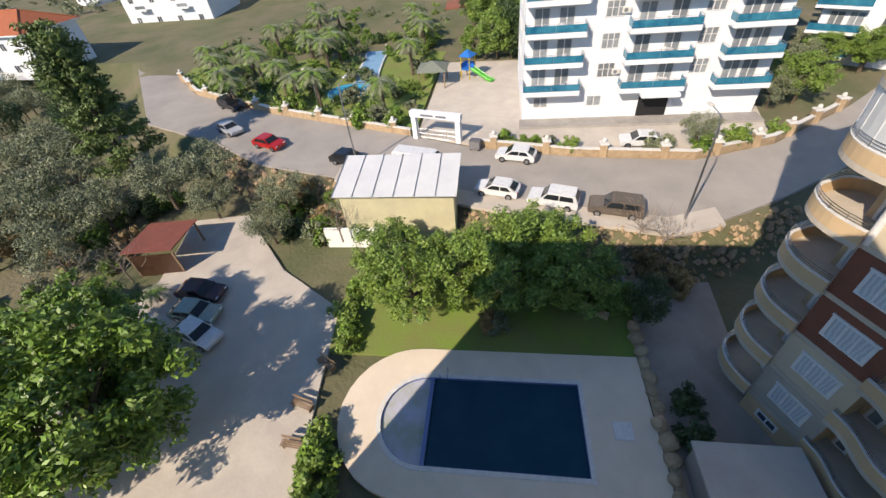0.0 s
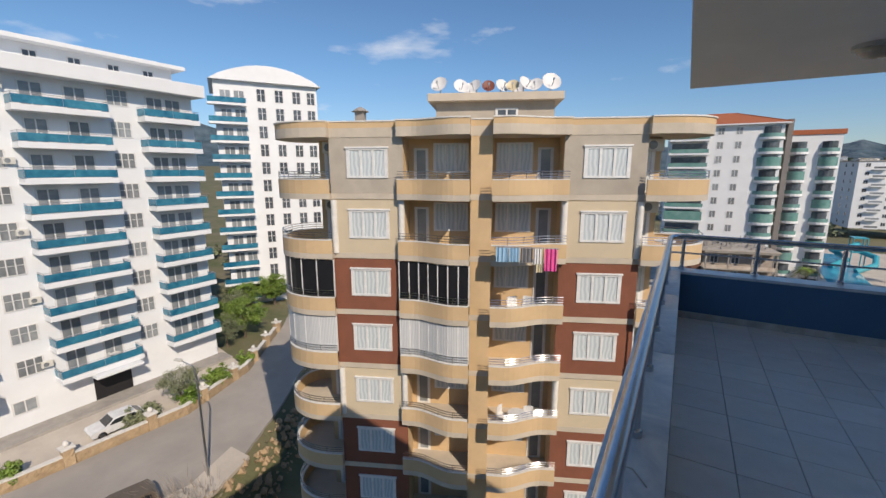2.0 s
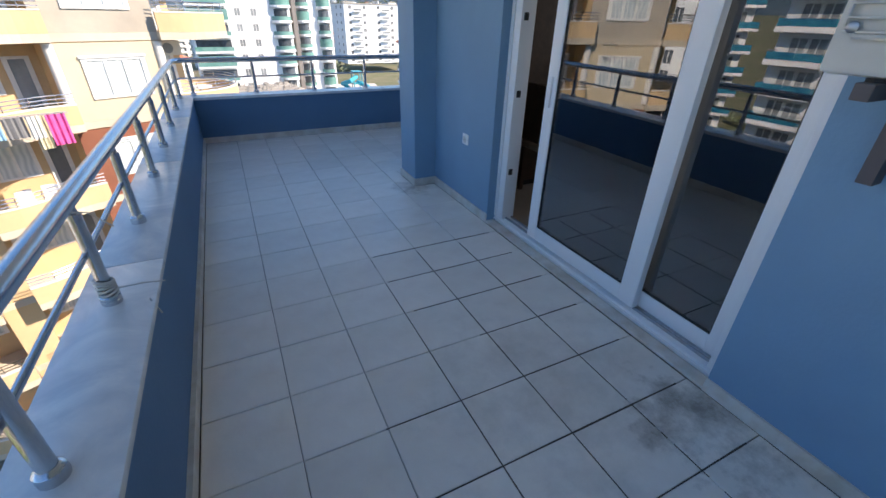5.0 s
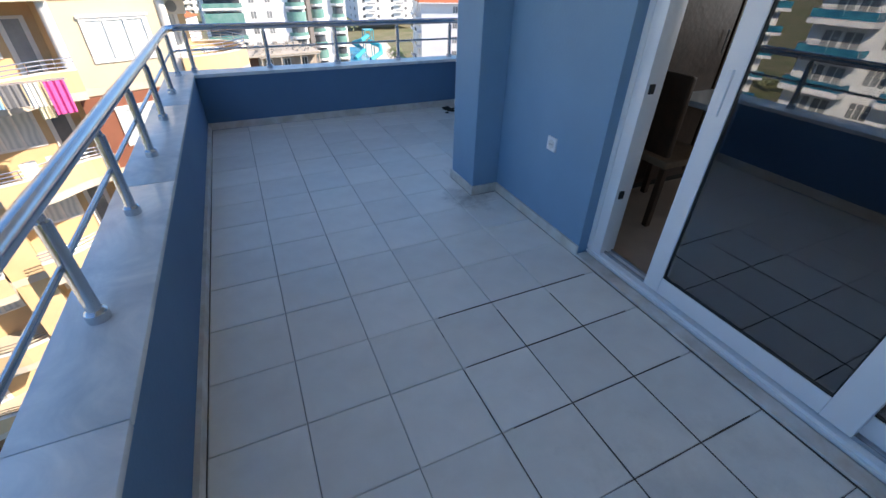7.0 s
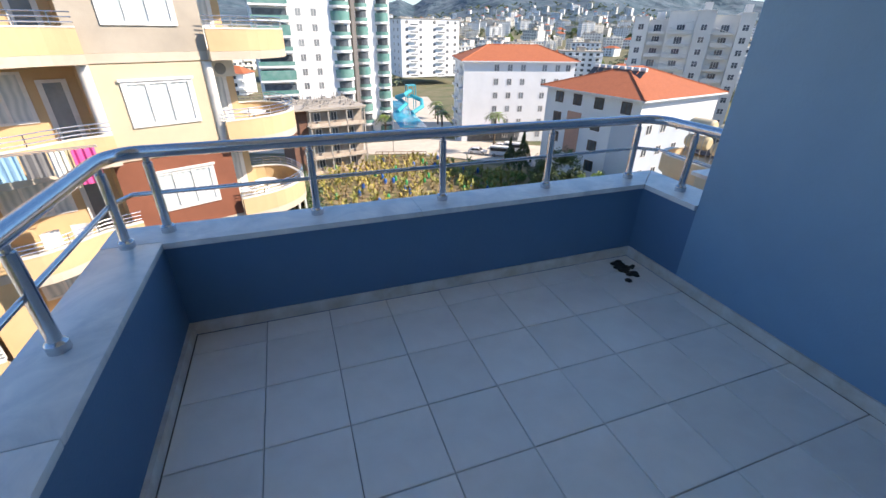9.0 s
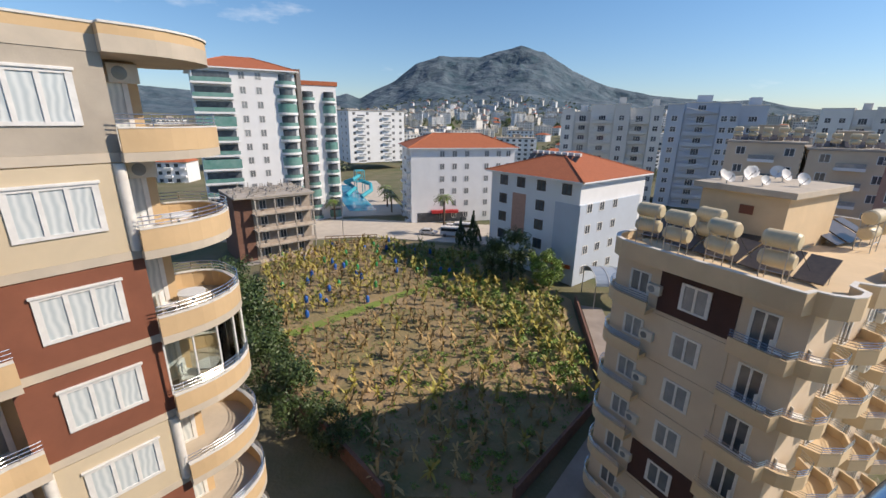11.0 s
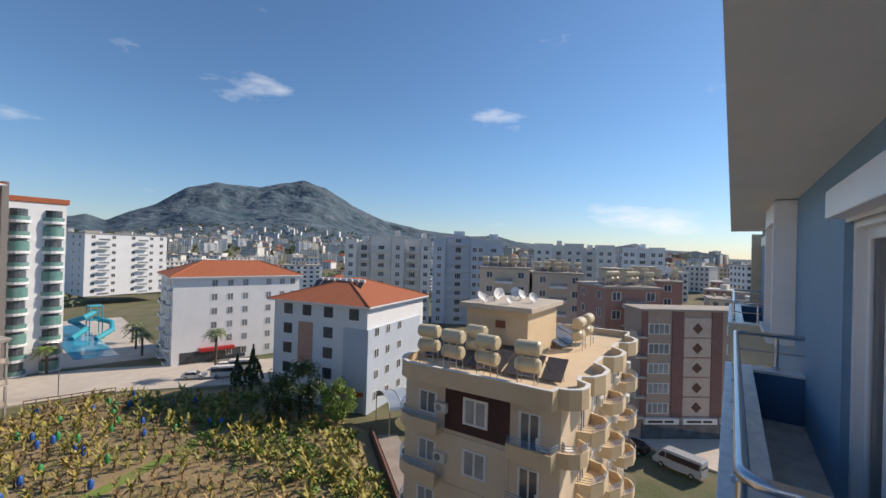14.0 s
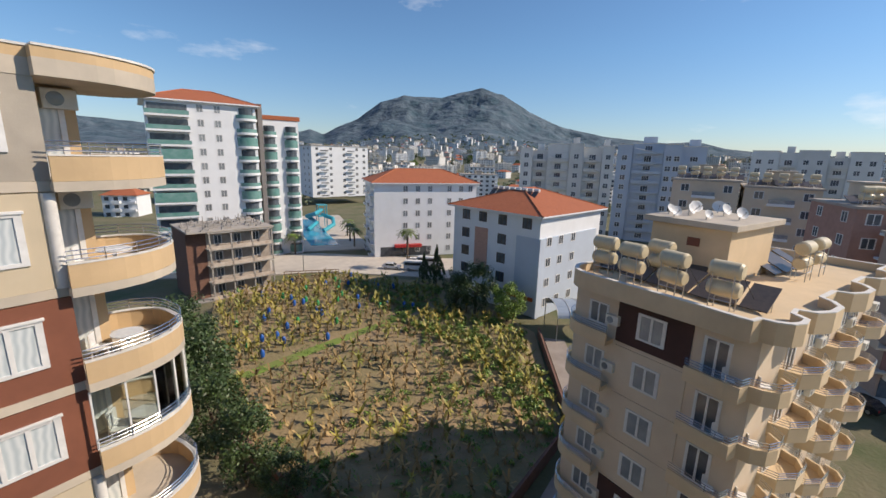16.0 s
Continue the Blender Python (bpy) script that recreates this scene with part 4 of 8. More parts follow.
# chairs and tables on the neighbours' balconies
WHITE_PLASTIC = mat("white_plastic", (0.75, 0.75, 0.74), rough=0.4)
def garden_chair(m):
    if "gchair" in HANDY:
        return copy_thing(HANDY["gchair"], m)
    t = HANDY["gchair"] = thing("plastic_chair", "white plastic garden chair on a balcony", "chair", "balcony chairs", m=m)
    part("seat", Geo().cbox(-0.24, -0.24, 0.4, 0.24, 0.24, 0.44, 0.015), WHITE_PLASTIC, t)
    part("backrest", Geo().ribbon([(-0.24, 0.2), (-0.12, 0.25), (0.12, 0.25), (0.24, 0.2)], 0.03, 0.44, 0.88), WHITE_PLASTIC, t)
    for sx, sy in ((-0.2, -0.2), (0.2, -0.2), (-0.2, 0.2), (0.2, 0.2)):
        part("leg", Geo().tube([(sx * 1.15, sy * 1.15, 0), (sx, sy, 0.4)], 0.02, 5), WHITE_PLASTIC, t)
    return t


def balcony_table(m):
    if "btable" in HANDY:
        return copy_thing(HANDY["btable"], m)
    t = HANDY["btable"] = thing("balcony_table", "round white plastic table on a balcony", "table", "balcony tables", m=m)
    part("tabletop", Geo().lathe([(0.45, 0.7), (0.45, 0.74)], 18), WHITE_PLASTIC, t)
    part("leg", Geo().lathe([(0.25, 0), (0.05, 0.05), (0.05, 0.7)], 10), WHITE_PLASTIC, t)
    return t


for k, x, y in ((1, 8.4, 0.6), (3, 8.6, 0.7), (4, 1.9, -0.3), (2, 8.5, 0.9)):
    balcony_table(YM @ pose(x, y, -2.85 * k + 0.684))
    garden_chair(YM @ pose(x - 0.65, y + 0.2, -2.85 * k + 0.684, 0, 0, 60))
for k, x, y, a in ((2, 1.6, -0.2, 20), (2, 2.2, -0.1, -20), (3, 8.0, 1.2, 40), (4, 2.5, -0.1, 0)):
    garden_chair(YM @ pose(x, y, -2.85 * k + 0.684, 0, 0, a))


# ---- the white block with blue balconies ----
WX = -48.7
wbk = thing("apartment_block", "white apartment block with blue glass balconies", "apartment block", m=pose(WX, 2.9, 0, 0, 0, 90))
# local: x runs along the front, y into the block, front faces -y
L = 25.5
part("wall", Geo().box(0, 0, -21.3, L, 17, 9.7), WHITE_W, wbk)
part("cornice", Geo().cbox(-0.7, -1.5, 9.72, L + 0.8, 17.6, 11.0, 0.05), WHITE_W, wbk)
part("upper_storey", Geo().box(1.5, 1.5, 11.0, L - 1.0, 16, 12.6), WHITE_W, wbk)
part("upper_roof", Geo().cbox(0.2, 0.4, 12.6, L, 17, 13.0, 0.04), WHITE_W, wbk)
for k in range(7):
    put_window(wbk, win_mesh(1.1, 0.7, 2, 0.07, None, PANE_DARK), 3 + k * 3.1, 1.5, 11.4)
vb_win = win_mesh(1.9, 1.55, 3, 0.08, None, PANE_GREY, True)
vb_door = win_mesh(1.7, 2.1, 2, 0.09, None, PANE_GREY)
vb_side = win_mesh(0.6, 1.5, 1, 0.07, None, PANE_DARK)
for k in range(9):
    z = 6.65 - 3.0 * k
    for x0, x1 in ((-0.1, 6.1), (10.3, 17.0), (19.9, 25.4)):
        part("balcony_slab", Geo().cbox(x0, -1.55, z, x1, 0, z + 0.5, 0.03), WHITE_W, wbk)
        part("balustrade", Geo().box(x0 + 0.05, -1.5, z + 0.56, x1 - 0.05, -1.46, z + 1.25).box(x0 + 0.05, -1.46, z + 0.56, x0 + 0.09, -0.02, z + 1.25).box(x1 - 0.09, -1.46, z + 0.56, x1 - 0.05, -0.02, z + 1.25), PANE_BLUE, wbk)
        part("balcony_rail", rail_along([(x0 + 0.07, -0.02), (x0 + 0.07, -1.48), ((x0 + x1) / 2, -1.48), (x1 - 0.07, -1.48), (x1 - 0.07, -0.02)], [z + 1.4], 0.025, 1.0, z + 0.5), STEEL_DULL, wbk)
        put_window(wbk, vb_door, x0 + 0.9, 0, z + 0.5, name="balcony_door")
        put_window(wbk, vb_door, x1 - 2.8, 0, z + 0.5, name="balcony_door")
    put_window(wbk, vb_win, 7.9, 0, z + 1.35)
    put_window(wbk, vb_win, 17.4, 0, z + 1.35)
    for yy in (3.0, 7.5, 9.0, 13.0):
        put_window(wbk, vb_side, 0, yy + 0.6, z + 1.3, -90)
    if k % 2 == 0:
        ac_unit(pose(WX, 2.9, 0, 0, 0, 90) @ pose(9.9, -0.02, z + 1.7))
    if k in (1, 3, 4, 6, 7, 8):
        garden_chair(pose(WX, 2.9, 0, 0, 0, 90) @ pose(1.2 + 0.4 * k, -0.8, z + 0.5, 0, 0, 30 * k))
        garden_chair(pose(WX, 2.9, 0, 0, 0, 90) @ pose(12 + 0.3 * k, -0.8, z + 0.5, 0, 0, 50 * k))
        balcony_table(pose(WX, 2.9, 0, 0, 0, 90) @ pose(13.2 + 0.2 * k, -0.8, z + 0.5))
for x0 in (1.2, 7.2):
    put_window(wbk, win_mesh(1.7, 1.2, 2, 0.08, None, PANE_GREY), x0, 0, -19.2)
# matt black panel on the wall face carries the shade of the entrance recess
part("entrance", Geo().box(13.0, -0.06, -20.6, 16.2, 0.3, -17.7), BLACK, wbk, "entrance, its recess shade drawn as a black panel")
part("entrance_canopy", Geo().cbox(12.6, -2.2, -17.7, 16.6, 0, -17.4, 0.03), WHITE_W, wbk)
part("plinth", Geo().cbox(-0.3, -2.2, -21.2, L + 0.5, 0, -20.6, 0.05), CONCRETE, wbk)

rb = thing("apartment_block", "white apartment block with an arched roof and dark windows", "apartment block", m=pose(-66, 42, 0, 0, 0, 58))
part("wall", Geo().box(0, 0, -21.5, 16, 14, 16.0), WHITE_W, rb)
part("arched_roof", Geo().prism([(-0.6, 0)] + [(-0.6 + 17.2 * j / 12, 2.6 * math.sin(math.pi * j / 12) ** 0.8) for j in range(1, 12)] + [(16.6, 0)], -0.8, 14.5).move(pose(0, 0, 16.0, 90, 0, 0) @ Matrix.Diagonal((1, 1, -1, 1))), WHITE_W, rb)
nar = win_mesh(1.5, 2.1, 2, 0.09, None, PANE_DARK, True)
for k in range(12):
    z = 13.0 - 2.95 * k
    for xo in (6.2, 9.0, 11.8, 14.2):
        put_window(rb, nar, xo, 0, z)
    part("balcony_slab", Geo().cbox(-1.0, -1.3, z - 0.9, 4.6, 0, z - 0.55, 0.03), WHITE_W, rb)
    part("balustrade", Geo().box(-0.95, -1.25, z - 0.5, 4.55, -1.2, z + 0.3), PANE_BLUE, rb)
    put_window(rb, vb_door, 0.8, 0, z - 0.5, name="balcony_door")
    put_window(rb, vb_door, 2.8, 0, z - 0.5, name="balcony_door")


# ---- the tan block with water tanks ----
TX, TY, TZ = 21.4, 23.0, -4.8
TM = pose(TX, TY, TZ, 0, 0, -88)
tb = thing("apartment_block", "tan apartment block with wavy balconies and roof tanks", "apartment block", m=TM)
# local: x along the near face (towards the street), y into the block, z from the roof's edge


def wave(x0, x1, d, n=10):
    return [(x0 + (x1 - x0) * j / n, -d * math.sin(math.pi * j / n) ** 0.6) for j in range(n + 1)]


arcL = [(0.2 + 1.5 - 1.7 * math.cos(radians(a)), 0.9 - 1.75 * math.sin(radians(a))) for a in range(0, 91, 15)] + [(3.4, -0.85)]
cornB = [(7.6, -0.75), (9.4, -0.85), (10.0, -0.8), (10.1, -0.2), (10.6, -0.1), (11.1, 0.3), (11.3, 0.9), (11.2, 1.6), (10.6, 2.0)]
edge = [(0.0, 4.0)] + arcL + [(7.6, -0.75)] + cornB[1:]
for k in range(3):
    y0 = 2.6 + k * 5.4
    edge += [(10.5, y0), (11.1, y0 + 0.3), (11.5, y0 + 1.2), (11.5, y0 + 2.4), (11.0, y0 + 3.2), (10.5, y0 + 3.5)]
edge += [(10.4, 19.0), (0.0, 19.0)]
part("wall", Geo().box(0.6, 0.0, -19.3, 10.2, 19, -0.95), TAN, tb)
part("roof", Geo().prism(edge, -0.98, -0.5), TAN_EDGE, tb)
part("roof_parapet", Geo().ribbon(edge + edge[:1], 0.2, -0.5, 0.0), TAN_EDGE, tb)
part("roof_coping", Geo().ribbon(edge + edge[:1], 0.24, 0.0, 0.05), COPE, tb)
tw = win_mesh(1.55, 1.5, 2, 0.12, None, PANE_GREY)
tw2 = win_mesh(1.3, 1.3, 2, 0.09, None, PANE_GREY)
td_m = win_mesh(1.2, 1.95, 2, 0.09, None, PANE_DARK)
for k in range(6):
    z = -0.98 - 2.85 * k
    part("wall_panel", Geo().box(3.5, -0.06, z - 2.6, 7.5, 0.02, z), BROWN_DARK if k in (0, 4) else TAN, tb)
    put_window(tb, tw, 4.7, -0.06, z - 2.05)
    put_window(tb, td_m, 8.0, 0, z - 2.5, name="balcony_door")
    put_window(tb, tw2, 1.6, 0, z - 2.0)
    for ln in (arcL, cornB):
        part("balcony_slab", Geo().prism(ln + [(ln[-1][0] - 0.1, 0.8), (ln[0][0] + 0.4, 0.8)], z - 2.85, z - 2.6), TAN_EDGE, tb)
        part("balcony_parapet", Geo().ribbon(ln, 0.12, z - 2.6, z - 2.1), TAN_EDGE, tb)
        part("balcony_rail", rail_along([(p[0], p[1] + 0.05) for p in ln], [z - 1.98, z - 1.85, z - 1.72], 0.018, 0.8, z - 2.1), STEEL, tb)
    ac_unit(TM @ pose(3.3, -0.02, z - 1.7))
    for j in range(3):
        y0 = 2.9 + j * 5.4
        ln = [(10.2, y0), (11.0, y0 + 0.2), (11.5, y0 + 1.1), (11.5, y0 + 2.3), (11.0, y0 + 3.1), (10.2, y0 + 3.3)]
        part("balcony_slab", Geo().prism(ln, z - 2.85, z - 2.6), TAN_EDGE, tb)
        part("balcony_parapet", Geo().ribbon(ln, 0.12, z - 2.6, z - 2.1), TAN_EDGE, tb)
        part("balcony_rail", rail_along(ln, [z - 1.98, z - 1.85, z - 1.72], 0.018, 0.8, z - 2.1), STEEL, tb)
        put_window(tb, td_m, 10.2, y0 + 0.5, z - 2.5, 90, name="balcony_door")
        put_window(tb, tw2, 10.2, y0 + 3.5, z - 2.0, 90)
        ac_unit(TM @ pose(10.22, y0 + 5.0, z - 2.1, 0, 0, 90))
    garden_chair(TM @ pose(9.3, -0.2, z - 2.6, 0, 0, 30))
    garden_chair(TM @ pose(10.4, 0.6, z - 2.6, 0, 0, 120))
part("stair_house", Geo().box(1.6, 5.6, -0.98, 6.2, 11.6, 2.7), TAN_EDGE, tb)
part("stair_house_roof", Geo().cbox(1.2, 5.2, 2.7, 6.6, 12.0, 3.05, 0.03), STRIP, tb)
part("vent", Geo().box(3.9, 5.52, 1.5, 4.6, 5.62, 2.0), BROWN, tb)
for j in range(9):
    dish(TM @ pose(1.8 + rr.uniform(0, 4.4), 5.8 + j * 0.62, 3.05, 0, 0, 60 + rr.uniform(-30, 30)), rr.uniform(0.28, 0.42))


def water_tank(m):
    if "tank" in HANDY:
        return copy_thing(HANDY["tank"], m)
    t = HANDY["tank"] = thing("water_tank", "cream enamelled solar water tanks on a steel stand", "water tank", "roof water tanks", m=m)
    for nm, z, r in (("upper_tank", 1.75, 0.36), ("lower_tank", 0.95, 0.33)):
        part(nm, Geo().lathe([(0.001, -0.62), (r * 0.8, -0.6), (r, -0.5), (r, 0.5), (r * 0.8, 0.6), (0.001, 0.62)], 18).move(pose(0, 0, z, 0, 90, 0)), TANK, t, smooth=True)
    for sx in (-0.4, 0.4):
        for sy in (-0.32, 0.32):
            part("leg", Geo().tube([(sx, sy, 0), (sx, sy, 1.6)], 0.025, 5), STEEL_DULL, t)
    part("cross_bar", Geo().tube([(-0.4, -0.32, 0.5), (0.4, -0.32, 0.5)], 0.02, 5).tube([(-0.4, 0.32, 0.5), (0.4, 0.32, 0.5)], 0.02, 5), STEEL_DULL, t)
    part("solar_panel", Geo().cbox(-0.5, -0.02, 0, 0.5, 0.04, 1.7, 0.01).move(pose(0.9, 0.75, 0.15, -64, 0, 0)), SOLAR, t)
    part("solar_panel", Geo().cbox(-0.5, -0.02, 0, 0.5, 0.04, 1.7, 0.01).move(pose(-0.25, 0.85, 0.15, -64, 0, 0)), SOLAR, t)
    for sx in (0.45, 1.35):
        part("solar_leg", Geo().tube([(sx, 1.5, 0.0), (sx, 1.5, 0.5)], 0.02, 5), STEEL_DULL, t)
    part("pipe", Geo().tube([(0.5, 0.1, 1.7), (0.7, 0.3, 1.2), (0.9, 0.7, 0.6)], 0.015, 5), BLACK, t)
    return t


for xo, yo, a in ((1.2, 1.5, 8), (3.3, 1.0, 0), (3.6, 3.4, -5), (5.6, 1.0, -6), (8.0, 1.1, 4), (8.0, 11.5, 90), (8.0, 14.0, 90)):
    scaled(water_tank(TM @ pose(xo, yo, -0.5, 0, 0, a)), 1.15)


# ---- blocks farther off ----
def block(label, x, y, z0, w, d, h, rot, wall_m, rows, fx, lx, roof="flat", over=0.4, win=None, balc=(), rail_m=None, roof_h=3.0, pitch=None, name="apartment_block", group="", sidebalc=()):
    """A block with its near left corner at x, y: front faces -y, the left side -x; fx and lx hold the windows' places along them."""
    t = thing(name, label, "apartment block", group, m=pose(x, y, z0, 0, 0, rot))
    win = win or win_mesh(1.2, 1.4, 2, 0.09, None, PANE_GREY)
    part("wall", Geo().box(0, 0, 0, w, d, h), wall_m, t)
    if roof == "flat":
        part("roof", Geo().cbox(-over, -over, h, w + over, d + over, h + 0.35, 0.03), ROOF_FLAT, t)
    else:
        o = over + 0.4
        part("eave", Geo().box(-o, -o, h, w + o, d + o, h + 0.25), WHITE_W, t)
        r = min(w, d) * 0.42
        pts = [(-o, -o, h + 0.25), (w + o, -o, h + 0.25), (w + o, d + o, h + 0.25), (-o, d + o, h + 0.25), (r, d / 2, h + 0.25 + roof_h), (w - r, d / 2, h + 0.25 + roof_h)]
        if d > w:
            pts[4:] = [(w / 2, r, h + 0.25 + roof_h), (w / 2, d - r, h + 0.25 + roof_h)]
            fs = [(0, 1, 4), (1, 2, 5, 4), (2, 3, 5), (3, 0, 4, 5), (3, 2, 1, 0)]
        else:
            fs = [(0, 1, 5, 4), (1, 2, 5), (2, 3, 4, 5), (3, 0, 4), (3, 2, 1, 0)]
        part("roof", Geo().add(pts, fs), ROOF_RED, t, "terracotta tiled hip roof")
        ridges = Geo()
        for a, b in (((0, 4), (1, 5), (2, 5), (3, 4), (4, 5)) if w >= d else ((0, 4), (1, 4), (2, 5), (3, 5), (4, 5))):
            ridges.tube([pts[a], pts[b]], 0.16, 6)
        part("ridge", ridges, ROOF_RED, t)
    p = pitch or h / rows
    for k in range(rows):
        z = p * k + p * 0.36
        for xx in fx:
            put_window(t, win, xx, 0, z)
        for yy in lx:
            put_window(t, win, 0, yy + 1.2, z, -90)
        for b0, b1 in balc:
            part("balcony", Geo().cbox(b0, -1.2, p * k, b1, 0, p * k + 0.28, 0.02).box(b0, -1.2, p * k + 0.28, b1, -1.08, p * k + 0.5), WHITE_W, t)
            part("balustrade", Geo().box(b0 + 0.05, -1.15, p * k + 0.5, b1 - 0.05, -1.1, p * k + 1.2), rail_m or PANE_GREEN, t)
        for b0, b1 in sidebalc:
            part("balcony", Geo().cbox(-1.2, b0, p * k, 0, b1, p * k + 0.28, 0.02).box(-1.2, b0, p * k + 0.28, -1.08, b1, p * k + 0.5), WHITE_W, t)
            part("balustrade", Geo().box(-1.15, b0 + 0.05, p * k + 0.5, -1.1, b1 - 0.05, p * k + 1.2), rail_m or PANE_GREEN, t)
    return t


# tower with green balcony glazing
tower = block("white tower block with green glazed balconies", -3.8, 108, -24, 20, 17, 35, 4, WHITE_W, 12, (8.6, 11.8), (), "hip", 0.5, win_mesh(1.3, 1.5, 2, 0.08, None, PANE_GREY), roof_h=3.0)
for k in range(12):
    z = 2.9 * k
    part("balcony", Geo().cbox(-0.3, -1.4, z, 7.3, 0, z + 0.4, 0.03), WHITE_W, tower)
    part("balcony_glazing", Geo().box(-0.2, -1.3, z + 0.45, 7.2, -1.25, z + 2.4 if k in (1, 5, 8) else z + 1.25), PANE_GREEN, tower)
    # dark glass bands paint in the shaded recesses and the windows behind the balconies
    part("recess_glass", Geo().box(0.3, -0.05, z + 0.45, 7.0, 0.01, z + 2.5), PANE_DARK, tower)
    part("recess_glass", Geo().lathe([(1.75, z + 0.5), (1.75, z + 2.6)], 18, (18.0, 1.0, 0)), PANE_DARK, tower)
    part("balcony", Geo().lathe([(2.4, z), (2.4, z + 0.5)], 20, (18.0, 1.0, 0)), WHITE_W, tower)
    part("balcony_glazing", Geo().lathe([(2.3, z + 0.5), (2.3, z + (2.3 if k % 4 == 1 else 1.25))], 20, (18.0, 1.0, 0)), PANE_GREEN, tower, smooth=True)
part("stair_strip", Geo().box(20.9, 2.0, 0, 21.8, 6, 36), mat("grey_cladding", (0.22, 0.2, 0.19), rough=0.6), tower)
part("wing", Geo().box(20, 6, 0, 31, 17, 33), WHITE_W, tower)
part("wing_roof", Geo().cbox(19.8, 5.8, 33, 31.4, 17.4, 34, 0.05), ROOF_RED, tower)
for k in range(11):
    z = 2.9 * k
    for x0 in (22.6, 27.6):
        part("balcony", Geo().lathe([(1.7, z), (1.7, z + 0.5)], 16, (x0 + 1.5, 6.2, 0)), WHITE_W, tower)
        part("balcony_glazing", Geo().lathe([(1.62, z + 0.5), (1.62, z + (2.3 if (k + int(x0)) % 3 == 0 else 1.25))], 16, (x0 + 1.5, 6.2, 0)), PANE_GREEN, tower, smooth=True)
        part("recess_glass", Geo().lathe([(1.3, z + 0.5), (1.3, z + 2.6)], 16, (x0 + 1.5, 6.2, 0)), PANE_DARK, tower)

# white block with orange roof by the road
ob_ = block("white five-storey block with an orange tiled roof", 40.8, 102, -24, 27, 17, 18.6, -14, WHITE_W, 6, (7.2, 10.4, 13.6, 18.8, 22.0, 24.6), (3, 6, 13), "hip", 0.4, win_mesh(1.3, 1.5, 2, 0.08, None, PANE_GREY), roof_h=3.2, sidebalc=((1.0, 4.0), (8.5, 12.0)), rail_m=PANE_GREY)
part("shop_front", Geo().cbox(5.0, -1.3, 2.6, 12.0, 0, 3.3, 0.03), mat("red_sign", (0.45, 0.03, 0.03), rough=0.4), ob_, "red shop sign and awning")
part("shop_glass", Geo().box(1.5, -0.05, 0.2, 14.5, 0.0, 2.6), PANE_DARK, ob_)

# grey-white block beside the plantation
g2 = block("grey-white corner block with orange roof and bay windows", 44.3, 71.2, -24, 19, 20, 16.6, -78, WHITE_W, 5, (2.2, 6.2, 10.6, 15.6), (2, 5.6, 9.5, 14), "hip", 0.5, win_mesh(1.8, 1.75, 2, 0.12, mat("dark_frame", (0.06, 0.045, 0.04), rough=0.5), PANE_DARK), roof_h=3.4)
part("wall_panel", Geo().box(5.4, -0.09, 6.4, 8.4, -0.01, 13.4), mat("salmon_plaster", (0.56, 0.33, 0.25), rough=0.9), g2)
part("wall_panel", Geo().box(14.6, -0.09, 0.0, 19.0, -0.01, 13.2), GREY_BLUE, g2)
part("bay", Geo().box(18.9, -0.3, 0.0, 19.4, 18, 13.2), GREY_BLUE, g2)
for k in range(4):
    for yy in (1.5, 5.0, 9.0):
        put_window(g2, win_mesh(1.5, 1.5, 2, 0.1, None, PANE_DARK), 19.4, yy, 3.4 * k + 1.6, 90)
part("shop_sign", Geo().cbox(13.4, -0.4, 2.7, 18.6, 0, 3.3, 0.03), mat("orange_sign", (0.5, 0.1, 0.03), rough=0.5), g2)
for k in range(8):
    part("roof_solar", Geo().cbox(-0.55, -0.03, 0, 0.55, 0.03, 1.9, 0.01).move(pose(4 + k * 1.3, 5.5, 18.6, -48, 0, 0)), SOLAR, g2)
    part("roof_tank", Geo().lathe([(0.3, -0.5), (0.3, 0.5)], 10).move(pose(4 + k * 1.3, 7.2, 20.1, 0, 90, 0)), DISH, g2)

# unfinished block
BARE = mat("bare_brick_wall", (0.21, 0.11, 0.08), (0.15, 0.08, 0.06), 2.5, 0.95, bump=0.4, bscale=10, stain=0.35)
ruin = thing("old_house", "run-down four-storey house with bare brick side and open balconies", "house", m=pose(5.0, 85.0, -24, 0, 0, 12))
part("wall", Geo().box(-4, 2.0, 0, 9.6, 12, 12.0), BARE, ruin)
part("side_wall", Geo().box(-4.05, 1.9, 0, -3.9, 12, 12.0), BARE, ruin)
